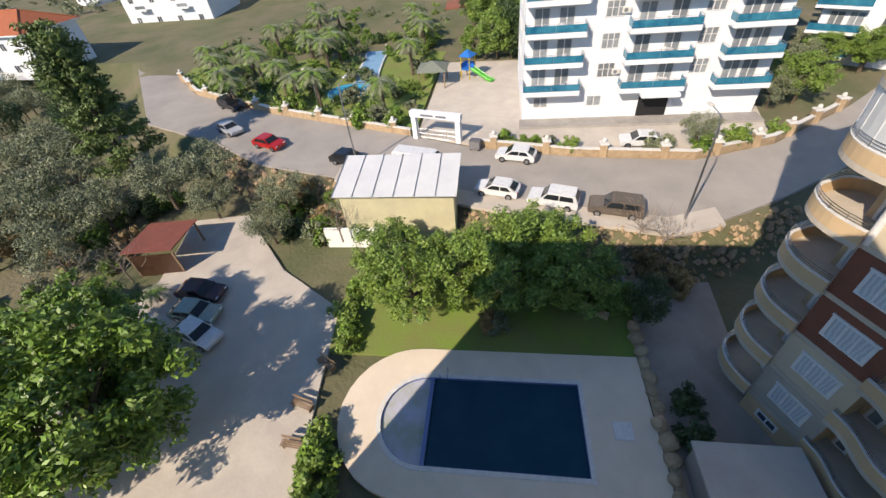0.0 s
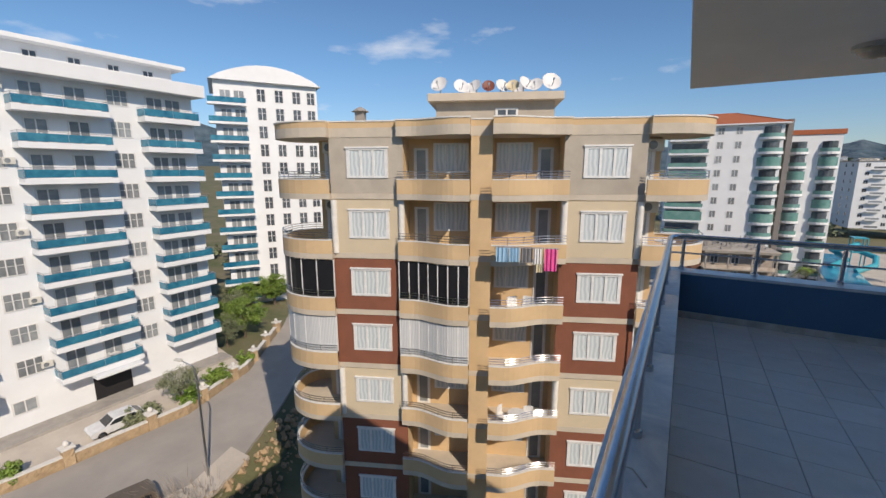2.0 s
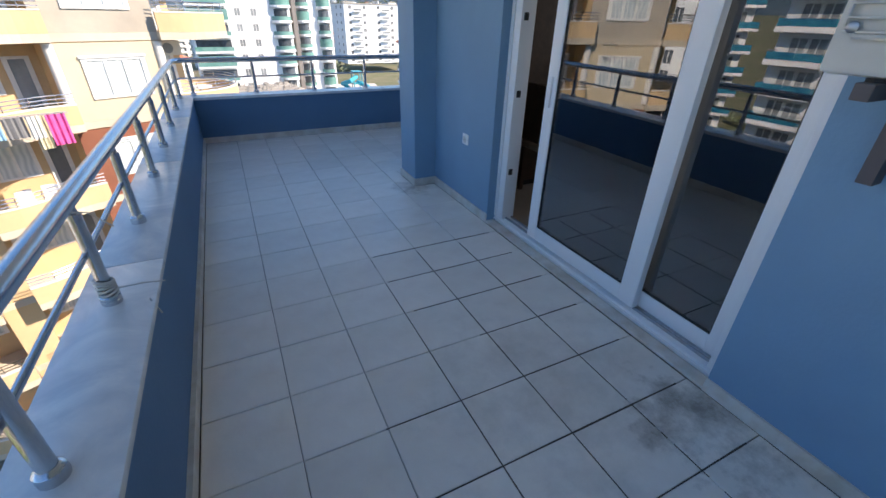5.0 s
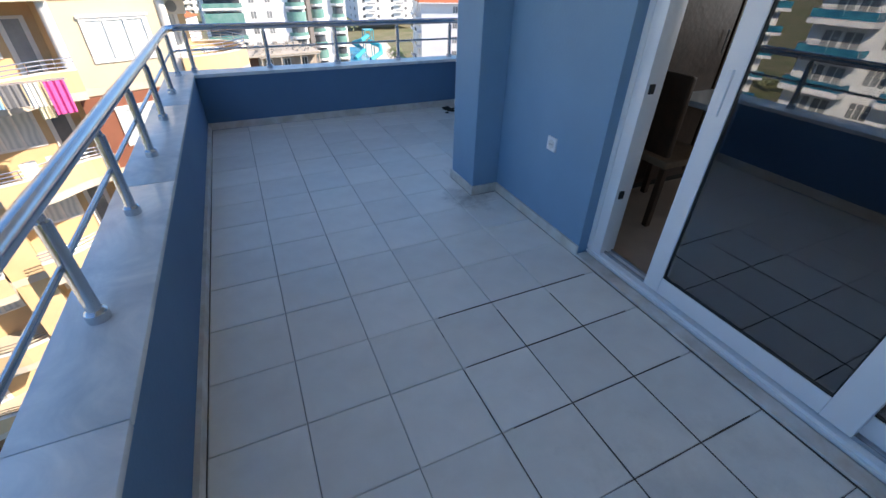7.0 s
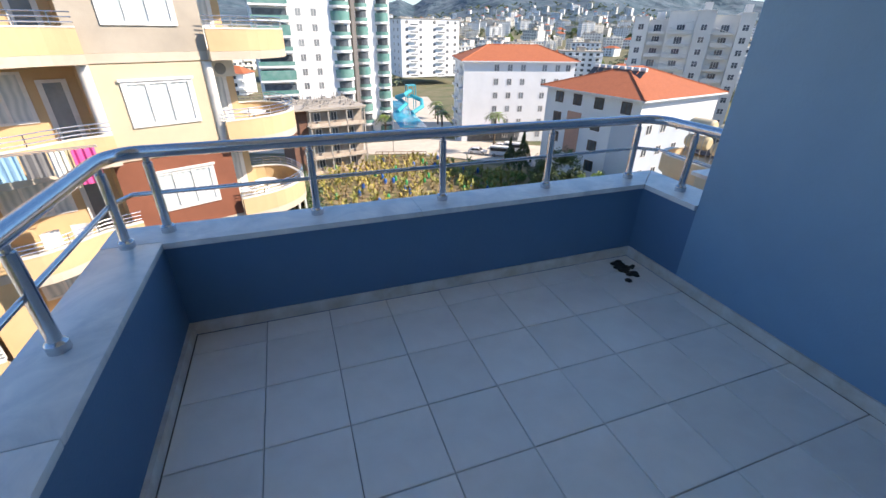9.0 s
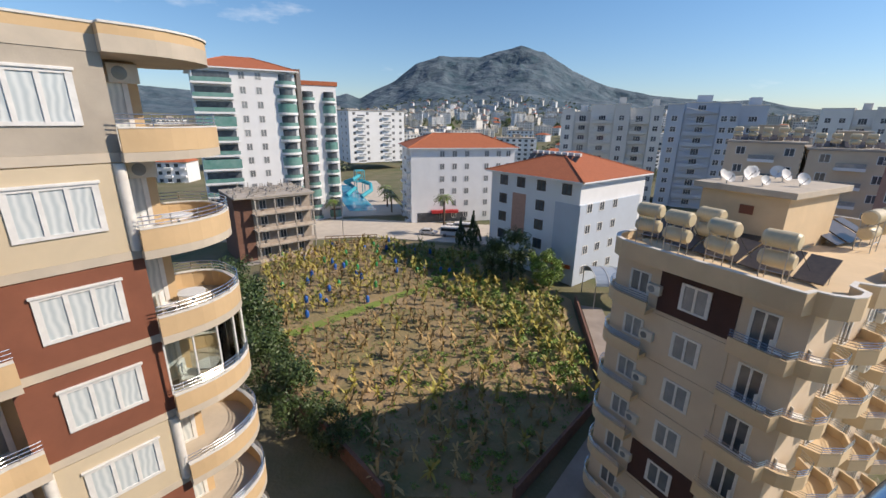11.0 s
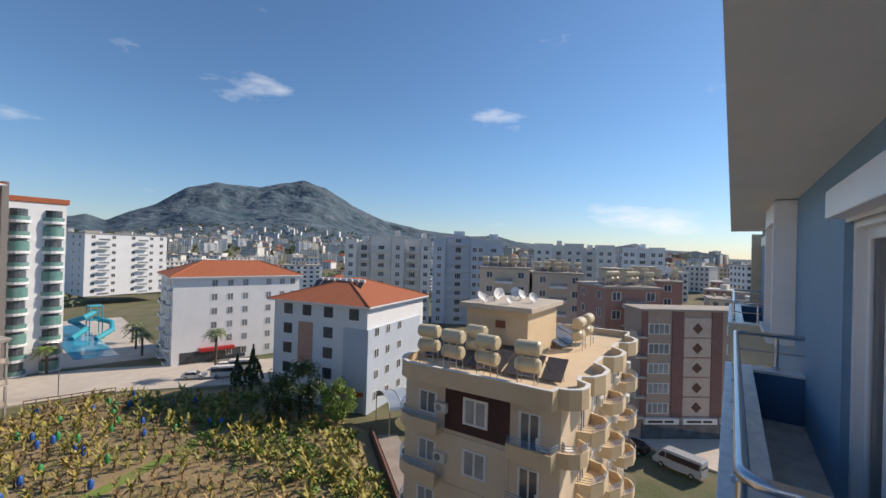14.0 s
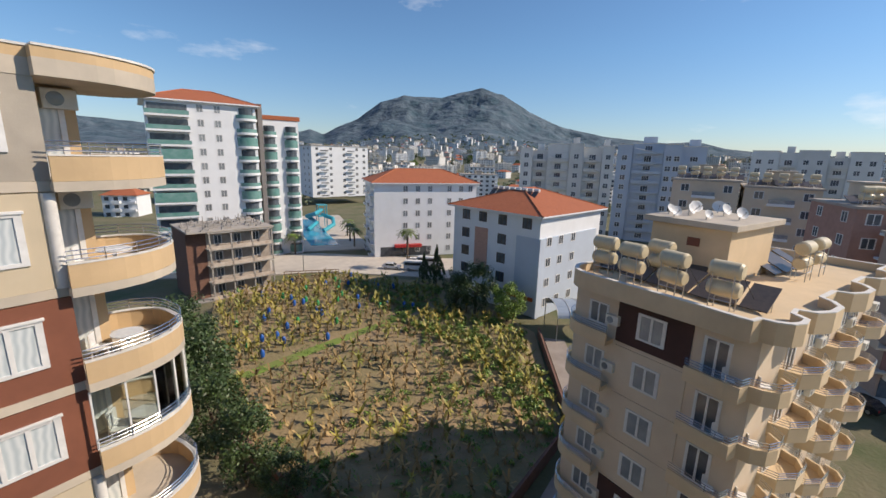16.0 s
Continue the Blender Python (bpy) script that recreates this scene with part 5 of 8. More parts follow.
for k in range(5):
    part("floor_slab", Geo().cbox(-1.2 if k else -4, 0, 2.95 * k - 0.05, 9.8, 2.2, 2.95 * k + 0.15, 0.02), CONCRETE, ruin)
    if k < 4:
        part("front_wall", Geo().box(-1.0, 1.9, 2.95 * k + 0.15, 9.6, 2.05, 2.95 * k + 2.75), mat("patchy_white", (0.42, 0.37, 0.32), (0.28, 0.23, 0.19), 0.8, 0.95, stain=0.4), ruin)
        for xo in (0.2, 3.4, 6.6):
            put_window(ruin, win_mesh(1.3, 1.6, 2, 0.08, None, PANE_DARK), xo, 1.9, 2.95 * k + 0.8)
        part("balcony_parapet", Geo().box(-1.1, 0.0, 2.95 * k + 0.15, 9.7, 0.12, 2.95 * k + 0.75), HANDY.setdefault("patch2", mat("patchy_cream", (0.6, 0.53, 0.45), (0.4, 0.31, 0.25), 0.7, 0.95, stain=0.45)), ruin)
    for xo in (-1.0, 2.4, 5.9, 9.4):
        if k < 4:
            part("pillar", Geo().box(xo, 0.0, 2.95 * k + 0.15, xo + 0.25, 0.25, 2.95 * k + 2.75), CONCRETE, ruin)
part("roof", Geo().cbox(-4.2, 0, 12.0, 10, 12.2, 12.25, 0.03), ROOF_FLAT, ruin)
stubs = Geo()
for k in range(70):
    px, py = rr.uniform(-3.8, 9.6), rr.uniform(0.4, 11.6)
    stubs.tube([(px, py, 12.2), (px + rr.uniform(-0.1, 0.1), py, 12.2 + rr.uniform(0.6, 1.4))], 0.06, 4)
    stubs.box(px - 0.3, py - 0.2, 12.25, px + rr.uniform(0.2, 0.8), py + 0.3, 12.25 + rr.uniform(0.1, 0.5))
part("roof_clutter", stubs, CONCRETE, ruin)["kind"] = "stuff"

# long pale blocks built in bays
def bay_block(label, x, y, z0, d, rot, bays, wall_m):
    """Bays of (width, height, how far out, kind) side by side; front faces -y."""
    t = thing("apartment_block", label, "apartment block", m=pose(x, y, z0, 0, 0, rot))
    pair_w = win_mesh(1.7, 1.6, 2, 0.1, None, PANE_DARK, True)
    open_w = win_mesh(2.2, 2.0, 3, 0.08, None, PANE_DARK)
    xb = 0.0
    for n, (w, h, out, kind) in enumerate(bays):
        part("wall", Geo().box(xb + 0.01, -out, 0, xb + w - 0.01, d, h), wall_m, t)
        part("coping", Geo().cbox(xb - 0.05, -out - 0.15, h, xb + w + 0.05, d + 0.1, h + 0.3, 0.03), COPE, t)
        if n % 2:
            part("roof_house", Geo().box(xb + w * 0.3, d * 0.3, h + 0.3, xb + w * 0.75, d * 0.6, h + 2.4), wall_m, t)
        for k in range(int(h / 3.1)):
            z = 3.1 * k
            if kind == "windows":
                for xo in ([w / 2 - 0.85] if w < 5 else [w * 0.28 - 0.85, w * 0.72 - 0.85]):
                    put_window(t, pair_w, xb + xo, -out, z + 1.0)
            else:
                put_window(t, open_w, xb + w / 2 - 1.1, -out, z + 0.5, name="balcony_door")
                part("balcony", Geo().cbox(xb + 0.3, -out - 1.3, z, xb + w - 0.3, -out, z + 0.25, 0.02).box(xb + 0.3, -out - 1.3, z + 0.25, xb + w - 0.3, -out - 1.18, z + (1.15 if (k + n) % 3 else 0.7)), wall_m, t)
        if kind == "stair":
            zz = [(xb + (0.6 if k % 2 else w - 0.6), -out - 1.42, 0.2 + 1.55 * k) for k in range(int(h / 1.55))]
            part("escape_stair", Geo().tube(zz, 0.13, 4), COPE, t)
        xb += w
    return t


bay_block("long grey-white apartment block with stacked balconies", 101, 117, -24, 15, -46, ((4, 29.0, 0.0, "windows"), (5, 28.2, -0.8, "balconies"), (7, 30.4, 0.9, "stair"), (4.5, 30.6, 1.5, "windows"), (6, 29.4, -0.5, "stair"), (3.5, 30.0, 0.6, "windows")), WHITE_2)
bay_block("grey-blue apartment block with a broad plain gable", 122.5, 94.6, -24, 15, -58, ((4.5, 30.6, 0.8, "windows"), (9, 31.0, 0.0, "stair"), (5, 30.8, 0.5, "windows"), (6.5, 30.2, -0.6, "balconies")), GREY_BLUE)
bay_block("pale apartment block far along the street", 177, 78.7, -24, 15, -72.6, ((8, 30.2, 0.0, "windows"), (5, 29.6, -0.8, "balconies"), (8, 30.4, 0.6, "windows"), (5, 28.0, -0.4, "balconies"), (7.4, 30.0, 0.3, "windows")), WHITE_2)
bay_block("pale apartment block far along the street", 187.6, 44.0, -24, 15, -81, ((5.5, 29.4, 0.4, "windows"), (4.5, 28.8, -0.6, "balconies"), (6, 29.4, 0.0, "windows")), WHITE_W)

# neighbours
sm = win_mesh(1.5, 1.4, 2, 0.08, None, PANE_DARK)
for lb, x, y, z0, w, d, h, rot, wm, rows, fxs, lxs, bl in (
        ("white mid-rise block with balconies beyond the pool", 55, 215, -20, 30, 18, 25, 5, WHITE_W, 8, (2, 9, 16, 23, 27), (4, 10), ((4, 8), (18, 22))),
        ("red-brown block with pale balconies", 70.5, 22.4, -24, 9, 12, 20.6, -52, BRICK_RED, 7, (1, 6.6), (2, 8.5), ((2.6, 6.2),)),
        ("ochre flat-roofed block with balconies", 83.9, 53.1, -24, 11, 12, 22.2, -67, TAN, 7, (1.5, 8.5), (3, 8), ((3.6, 7.4),)),
        ("ochre flat-roofed block with balconies", 89.0, 42.5, -24, 11, 12, 21.4, -64, TAN, 7, (1.5, 8.5), (3, 8), ((3.6, 7.4),)),
        ("red-brown block with pale balconies", 98, 28, -24, 14, 12, 20.5, -75, BRICK_RED, 7, (1.5, 10.5), (3, 8), ((4.5, 9),)),
        ("white villa behind the park", -112, -96, -21.1, 24, 14, 9, 88, WHITE_W, 2, (2, 8, 14, 20), (3, 10), ((4, 7), (16, 19))),
        ("white villa on the slope", -77, -108, -21.1, 20, 12, 8, 85, WHITE_W, 2, (2, 8, 13), (3, 9), ((4, 7),)),
        ("grey-white block behind the park", -130, 0.5, -18, 30, 16, 24, 85, WHITE_2, 8, (2, 9, 16, 23), (3, 10), ((4, 8), (18, 22)))):
    block(lb, x, y, z0, w, d, h, rot, wm, rows, fxs, lxs, "hip" if "villa" in lb else "flat", 0.3, sm, bl, PANE_GREY)

# brick-red shop building across the street
bk = thing("apartment_block", "brick-red block with diamond panels and ground floor shops", "apartment block", m=pose(66, 16.4, -24, 0, 0, -52))
part("wall", Geo().box(0, 0, 0, 17, 5, 18.2), mat("dusty_plaster", (0.42, 0.325, 0.27), (0.36, 0.28, 0.235), 0.8, 0.9, stain=0.2), bk)
for xp, wp in ((-0.02, 0.9), (4.5, 1.6), (10.3, 1.6), (16.12, 0.9)):
    part("pilaster", Geo().box(xp, -0.16, 3.2, xp + wp, -0.005, 18.2), mat("plum_render", (0.24, 0.13, 0.12), (0.2, 0.11, 0.1), 1.0, 0.9, stain=0.15) if xp < 0 else bpy.data.materials["plum_render"], bk)
for k in range(5):
    part("balcony", Geo().cbox(-1.2, -0.9, 3.2 + 2.8 * k, 0.4, 0.9, 3.45 + 2.8 * k, 0.02).box(-1.2, -0.9, 3.45 + 2.8 * k, -1.1, 0.9, 4.2 + 2.8 * k), STRIP, bk)
part("roof", Geo().cbox(-0.3, -0.3, 18.2, 17.3, 5.3, 18.5, 0.03), ROOF_FLAT, bk)
part("centre_panel", Geo().box(6.2, -0.12, 3.2, 10.2, 0, 17.3), mat("pale_pink_panel", (0.6, 0.49, 0.42), rough=0.9, stain=0.15), bk)
dia = Geo().prism([(0, -0.75), (0.75, 0), (0, 0.75), (-0.75, 0)], 0, 0.08).move(pose(0, 0, 0, 90, 0, 0)).mesh("diamond", mat("diamond_brown", (0.14, 0.075, 0.055), rough=0.9))
for k in range(5):
    part("diamond", dia, None, bk, m=pose(8.2, -0.12, 4.6 + 2.8 * k))
    part("cornice", Geo().box(6.1, -0.2, 3.2 + 2.8 * k, 10.3, -0.1, 3.35 + 2.8 * k), BRICK_RED, bk)
    for xo in (1.0, 12.6):
        put_window(bk, win_mesh(3.2, 1.5, 4, 0.1, None, PANE_GREY), xo, 0, 3.7 + 2.8 * k)
part("shop_front", Geo().box(0.3, -0.1, 0.0, 16.7, 0, 2.5), PANE_DARK, bk)
for j, x0 in enumerate((0.4, 6.0, 11.6)):
    sg = part("shop_sign", Geo().cbox(x0, -0.7, 2.4, x0 + 5.0, -0.1, 3.2, 0.03), WHITE_PLASTIC, bk)
    part("lettering", Geo().box(x0 + 0.5, -0.72, 2.65, x0 + 2.6, -0.702, 2.95).box(x0 + 2.9, -0.72, 2.65, x0 + 4.2, -0.702, 2.95), BLACK, sg)

# tanks on the flat roofs along the street
for bx, by, rot, bw, bd, zt in ((70.5, 22.4, -52, 9, 12, -3.05), (83.9, 53.1, -67, 11, 12, -1.45), (89.0, 42.5, -64, 11, 12, -2.25), (98, 28, -75, 14, 12, -3.15)):
    q = pose(bx, by, zt, 0, 0, rot)
    for j in range(5):
        water_tank(q @ pose(1.2 + j * (bw - 2.4) / 4, 1.4 + (j % 2) * 1.6, 0, 0, 0, rr.uniform(-12, 12)))
    st = thing("roof_stair_house", "small ochre stair house on a flat roof", "stair house", m=q)
    part("wall", Geo().box(bw * 0.35, bd * 0.5, 0, bw * 0.7, bd * 0.85, 2.5), TAN, st)
    part("roof", Geo().cbox(bw * 0.35 - 0.3, bd * 0.5 - 0.3, 2.5, bw * 0.7 + 0.3, bd * 0.85 + 0.3, 2.75, 0.03), STRIP, st)


# ---- ground materials ----
ASPHALT = mat("asphalt", (0.37, 0.34, 0.31), (0.3, 0.28, 0.255), 0.25, 0.9, bump=0.2, bscale=8, stain=0.35)
EARTH = mat("dry_earth", (0.19, 0.16, 0.1), (0.09, 0.11, 0.045), 0.12, 0.95, bump=0.5, bscale=2.5, stain=0.35)
FIELD = mat("plantation_soil", (0.36, 0.25, 0.15), (0.2, 0.175, 0.08), 0.16, 0.95, bump=0.6, bscale=3, stain=0.3)
GRASS = mat("lawn", (0.17, 0.27, 0.04), (0.2, 0.2, 0.07), 0.35, 0.95, bump=0.6, bscale=9, stain=0.3)
PAVE = mat("paving", (0.55, 0.5, 0.43), (0.46, 0.41, 0.36), 0.5, 0.9, bump=0.15, bscale=5, stain=0.25)
DECK = mat("pool_deck", (0.76, 0.66, 0.53), (0.68, 0.59, 0.47), 0.6, 0.85, bump=0.05, stain=0.15)
YARD = mat("yard_concrete", (0.36, 0.31, 0.27), (0.27, 0.23, 0.2), 0.4, 0.95, stain=0.35)
STONE = mat("rubble_stone", (0.5, 0.37, 0.23), (0.36, 0.26, 0.16), 2.2, 0.95, bump=0.8, bscale=3, stain=0.2, rnd=0.12)
MOSAIC = mat("blue_mosaic", (0.16, 0.22, 0.42), (0.11, 0.16, 0.34), 7, 0.4)
WATER = mat("pool_water", (0.012, 0.05, 0.085), (0.02, 0.065, 0.1), 0.5, 0.25, bump=0.03, bscale=3, spec=0.06)
KID_FLOOR = mat("shallow_pool_floor", (0.5, 0.5, 0.62), (0.34, 0.37, 0.25), 0.7, 0.3, stain=0.3)
WATER_BLUE = mat("bright_pool_water", (0.04, 0.26, 0.42), (0.05, 0.3, 0.46), 0.4, 0.1)
BARK = mat("bark", (0.16, 0.12, 0.085), (0.1, 0.075, 0.055), 6, 0.95, bump=0.6, bscale=14)
PALE_BARK = mat("pale_twigs", (0.3, 0.25, 0.2), (0.22, 0.18, 0.15), 6, 0.95)
LEAF = mat("citrus_leaf", (0.19, 0.28, 0.045), (0.1, 0.175, 0.03), 0.8, 0.55, isl=0.45)
LEAF_BRIGHT = mat("bright_leaf", (0.17, 0.28, 0.035), (0.075, 0.135, 0.018), 0.8, 0.5, isl=0.45)
LEAF_OLIVE = mat("olive_leaf", (0.21, 0.23, 0.13), (0.13, 0.155, 0.085), 0.8, 0.6, isl=0.35)
LEAF_PINE = mat("pine_needle", (0.12, 0.17, 0.04), (0.08, 0.125, 0.03), 0.8, 0.6, isl=0.35)
LEAF_DARK = mat("dark_leaf", (0.06, 0.1, 0.028), (0.035, 0.065, 0.02), 0.8, 0.5, isl=0.4)
LEAF_YELLOW = mat("banana_leaf", (0.42, 0.31, 0.06), (0.15, 0.2, 0.04), 0.15, 0.55, isl=0.4, rnd=0.3)
LEAF_DRY = mat("dry_leaf", (0.4, 0.27, 0.12), (0.26, 0.19, 0.08), 0.3, 0.8, isl=0.4, rnd=0.3)
BAG_BLUE = mat("blue_bag", (0.02, 0.12, 0.45), rough=0.4)
BAG_GREEN = mat("green_bag", (0.03, 0.3, 0.1), rough=0.4)
GLASS_CAR = mat("car_glass", (0.02, 0.024, 0.028), rough=0.06)
TYRE = mat("tyre", (0.02, 0.02, 0.02), rough=0.85)
LIGHT_W = mat("headlamp", (0.75, 0.77, 0.8), rough=0.15)
LIGHT_R = mat("tail_lamp", (0.35, 0.02, 0.02), rough=0.2)

# ---- terrain ----
NEAR = [(-82, -74.0), (-52.2, -50.7), (-45.5, -36.0), (-39.7, -27.5), (-36.7, -17.1), (-31.0, 0.0), (-27.6, 14.3), (-29.0, 18.5), (-32.3, 24.7), (-45.0, 44.0), (-62.0, 62.0)]
FAR = [(-88, -69.0), (-72.0, -58.0), (-63.0, -49.0), (-54.3, -32.0), (-45.9, -9.9), (-43.0, -3.2), (-40.2, 8.0), (-39.1, 19.5), (-42.0, 28.0), (-50.3, 39.4), (-70.0, 62.0)]


def edge_x(line, y):
    if y <= line[0][1]:
        return line[0][0]
    for (xa, ya), (xb, yb_) in zip(line, line[1:]):
        if y <= yb_:
            return xa + (xb - xa) * (y - ya) / (yb_ - ya)
    return line[-1][0]


def ground_z(x, y):
    e = edge_x(NEAR, y) - x
    s = min(1, max(0, (e + 3.2) / 3.0))
    z = GZ + (RZ - 0.03 - GZ) * s
    far = math.hypot(x, y)
    if x < -70:
        z += (-70 - x) * 0.045 if x > -300 else 10.3
    if 15 < y and far > 260:
        z += min(25, (far - 260) * 0.035)
    return z


xs_g = sorted(set([-4600, -3000, -1800, -1100, -700, -450, -300, -220, -160, -120] + [-100 + 2.0 * k for k in range(30)] + [-40 + 0.9 * k for k in range(22)] + [-19 + 4 * k for k in range(30)] + [110, 140, 180, 230, 300, 420, 600, 900, 1400, 2200, 3200, 4600]))
ys_g = sorted(set([-4600, -3000, -1800, -1000, -600, -350, -220, -150, -100] + [-80 + 2.5 * k for k in range(60)] + [80, 95, 115, 140, 170, 210, 260, 330, 420, 560, 760, 1000, 1400, 2000, 3000, 4600]))
gv = [(x, y, ground_z(x, y) + (0.0 if abs(x) > 120 else 0.12 * noise.noise((x * 0.3, y * 0.3, 1.0)) - 0.1)) for y in ys_g for x in xs_g]
nx = len(xs_g)
gf = [(j * nx + i, j * nx + i + 1, (j + 1) * nx + i + 1, (j + 1) * nx + i) for j in range(len(ys_g) - 1) for i in range(nx - 1)]
tagged(part("ground", Geo().add(gv, gf), EARTH, smooth=True), "dry brown earth with sparse grass reaching the hills", "ground", kind="structure")


def flat(name, poly, z, material, label, cat="ground", th=0.3, kind="structure"):
    return tagged(part(name, Geo().prism(poly, z - th, z), material), label, cat, kind=kind)


flat("road", [(x - 0.3, y) for x, y in NEAR] + FAR[::-1], RZ + 0.05, ASPHALT, "worn grey asphalt road curving past the yard", "road")
flat("pavement", [(x - 2.0, y) for x, y in NEAR[4:8]] + [(x + 0.4, y) for x, y in NEAR[4:8]][::-1], RZ + 0.17, PAVE, "pale concrete pavement along the road edge", "pavement")
flat("forecourt", [(-46.0, -9.5), (-43.3, -3.0), (-40.6, 8), (-39.6, 19.5), (-42.4, 28), (-70, 34), (-72, -9)], RZ + 0.25, PAVE, "pale paved forecourt of the white block")
flat("lawn_park", [(-48, -10), (-55, -31), (-63.5, -48), (-72, -57), (-100, -62), (-125, -40), (-118, -8), (-72, -9.5)], RZ + 0.22, GRASS, "park lawn with winding paths and palms")
flat("parking", [(-25.6, -19.4), (-21.2, -12.7), (-12.2, -11.8), (-6, -10.6), (-1.5, -13.5), (-1.5, -36), (-12, -34), (-24, -31), (-33, -33), (-34, -27)], GZ + 0.14, PAVE, "pale paved parking area of the yard", "paving")
flat("clay_court", [(-104, -12), (-106, 0.5), (-131, 3.0), (-140, -13)], RZ + 1.75, mat("red_clay", (0.3, 0.11, 0.07), (0.24, 0.09, 0.06), 0.3, 0.95, stain=0.2), "red clay sports court beyond the park", "court")
flat("lawn", [(-26, -12), (-24, 10.2), (-17, 10.2), (-17, -12.2), (-20.6, -12.9)], GZ + 0.12, GRASS, "small lawn between pool deck and trees")
flat("yard", [(-27, 10.3), (-27, 17), (-20, 16.4), (-2, 16.4), (-2, 10.3)], GZ + 0.12, YARD, "brown concrete yard before the ochre block", "yard")
flat("field", [(3.5, 42.5), (8.0, 28.0), (16.0, 24.0), (30.5, 29.7), (44, 48), (45, 76), (25.7, 93), (4.5, 87), (0.5, 62)], GZ + 0.14, FIELD, "brown plantation soil with weeds", "field")
flat("field_path", [(3.0, 53.5), (3.6, 55.4), (27.6, 63.2), (32, 65.5), (32.6, 64.0), (28.2, 61.6)], GZ + 0.17, GRASS, "pale green grass path across the plantation", "path")
flat("street", [(-40, 118), (8, 99), (26, 94.5), (46, 79), (58, 70), (70, 40), (62, 6), (58, -40), (72, -40), (76, 8), (86, 44), (72, 84), (50, 97), (30, 112), (8, 119), (-40, 140)], GZ + 0.13, PAVE, "pale grey street between the blocks", "road")
flat("side_alley", [(16, 22), (31, 28.5), (44, 46), (46, 44), (33, 26), (18, 19), (-4, 16), (-4, 20)], GZ + 0.12, YARD, "narrow concrete alley beside the plantation", "paving")
flat("water_park_deck", [(22, 117), (30, 182), (56, 178), (44, 112)], GZ + 0.13, PAVE, "pale deck round the swimming pools", "paving")
flat("water_park_pool", [(30, 122), (35, 172), (43, 170), (37.5, 120)], GZ + 0.2, WATER_BLUE, "bright blue swimming pool of a hotel", "pool")

# kerb stones and low stone wall with pillars along the far side of the road
wallw = thing("roadside_wall", "low pale stone wall with square pillars and globe lamps", "wall")
for seg in (FAR[1:5], FAR[5:10]):
    pts = [(x - 0.2, y) for x, y in seg]
    if seg[0] == FAR[1]:
        pts[-1] = (-46.1, -10.4)
    part("wall_course", Geo().ribbon(pts, 0.32, RZ - 0.3, RZ + 0.85), STONE, wallw)
    part("wall_cap", Geo().ribbon([(x + 0.06, y) for x, y in pts], 0.44, RZ + 0.85, RZ + 0.95), COPE, wallw)
pill = Geo().cbox(-0.35, -0.35, -0.3, 0.35, 0.35, 1.45, 0.03).mesh("pillar", STONE)
pcap = Geo().cbox(-0.45, -0.45, 1.45, 0.45, 0.45, 1.6, 0.03).lathe([(0.08, 1.6), (0.2, 1.75), (0.22, 1.9), (0.15, 2.05), (0.001, 2.1)], 12).mesh("pillar_cap", COPE)
for seg in (FAR[1:5], FAR[5:10]):
    for (xa, ya), (xb, yb_) in zip(seg, seg[1:]):
        n = max(1, round(math.hypot(xb - xa, yb_ - ya) / 5.5))
        for k in range(n):
            q = pose(xa + (xb - xa) * (k + 0.5) / n - 0.35, ya + (yb_ - ya) * (k + 0.5) / n, RZ)
            part("pillar", pill, None, wallw, m=q)
            part("pillar_cap", pcap, None, wallw, m=q)

gate = thing("entrance_gate", "white portal over a sliding metal gate", "gate", m=pose(-45.6, -9.6, RZ + 0.05, 0, 0, 73))
part("post", Geo().cbox(-0.3, -0.3, 0, 0.3, 0.3, 3.3, 0.03), WHITE_W, gate)
part("post", Geo().cbox(5.2, -0.3, 0, 5.8, 0.3, 3.3, 0.03), WHITE_W, gate)
beam = part("beam", Geo().cbox(-0.4, -0.35, 2.75, 5.9, 0.35, 3.45, 0.03), WHITE_W, gate)
part("lettering", Geo().box(1.0, -0.365, 2.95, 2.6, -0.352, 3.2).box(2.9, -0.365, 2.95, 4.2, -0.352, 3.2), mat("sign_grey", (0.2, 0.2, 0.24), rough=0.6), beam)
for z in (0.15, 0.7, 1.25):
    part("rail", Geo().tube([(0.3, 0, z), (5.2, 0, z)], 0.03, 5), STEEL_DULL, gate)
for k in range(12):
    part("bar", Geo().tube([(0.5 + 0.41 * k, 0, 0.1), (0.5 + 0.41 * k, 0, 1.3)], 0.02, 5), STEEL_DULL, gate)
bin_ = thing("waste_container", "grey metal waste container at the kerb", "waste bin", m=pose(-42.3, -2.4, RZ + 0.05, 0, 0, 73))
part("body", Geo().cbox(-0.6, -0.4, 0.2, 0.6, 0.4, 1.1, 0.04), mat("bin_grey", (0.2, 0.2, 0.21), rough=0.6), bin_)
part("lid", Geo().cbox(-0.63, -0.43, 1.1, 0.63, 0.43, 1.22, 0.04), mat("bin_lid", (0.13, 0.13, 0.14), rough=0.6), bin_)
for sx in (-0.45, 0.45):
    part("wheel", Geo().lathe([(0.1, -0.04), (0.1, 0.04)], 10).move(pose(sx, -0.25, 0.1, 0, 90, 0)), TYRE, bin_)


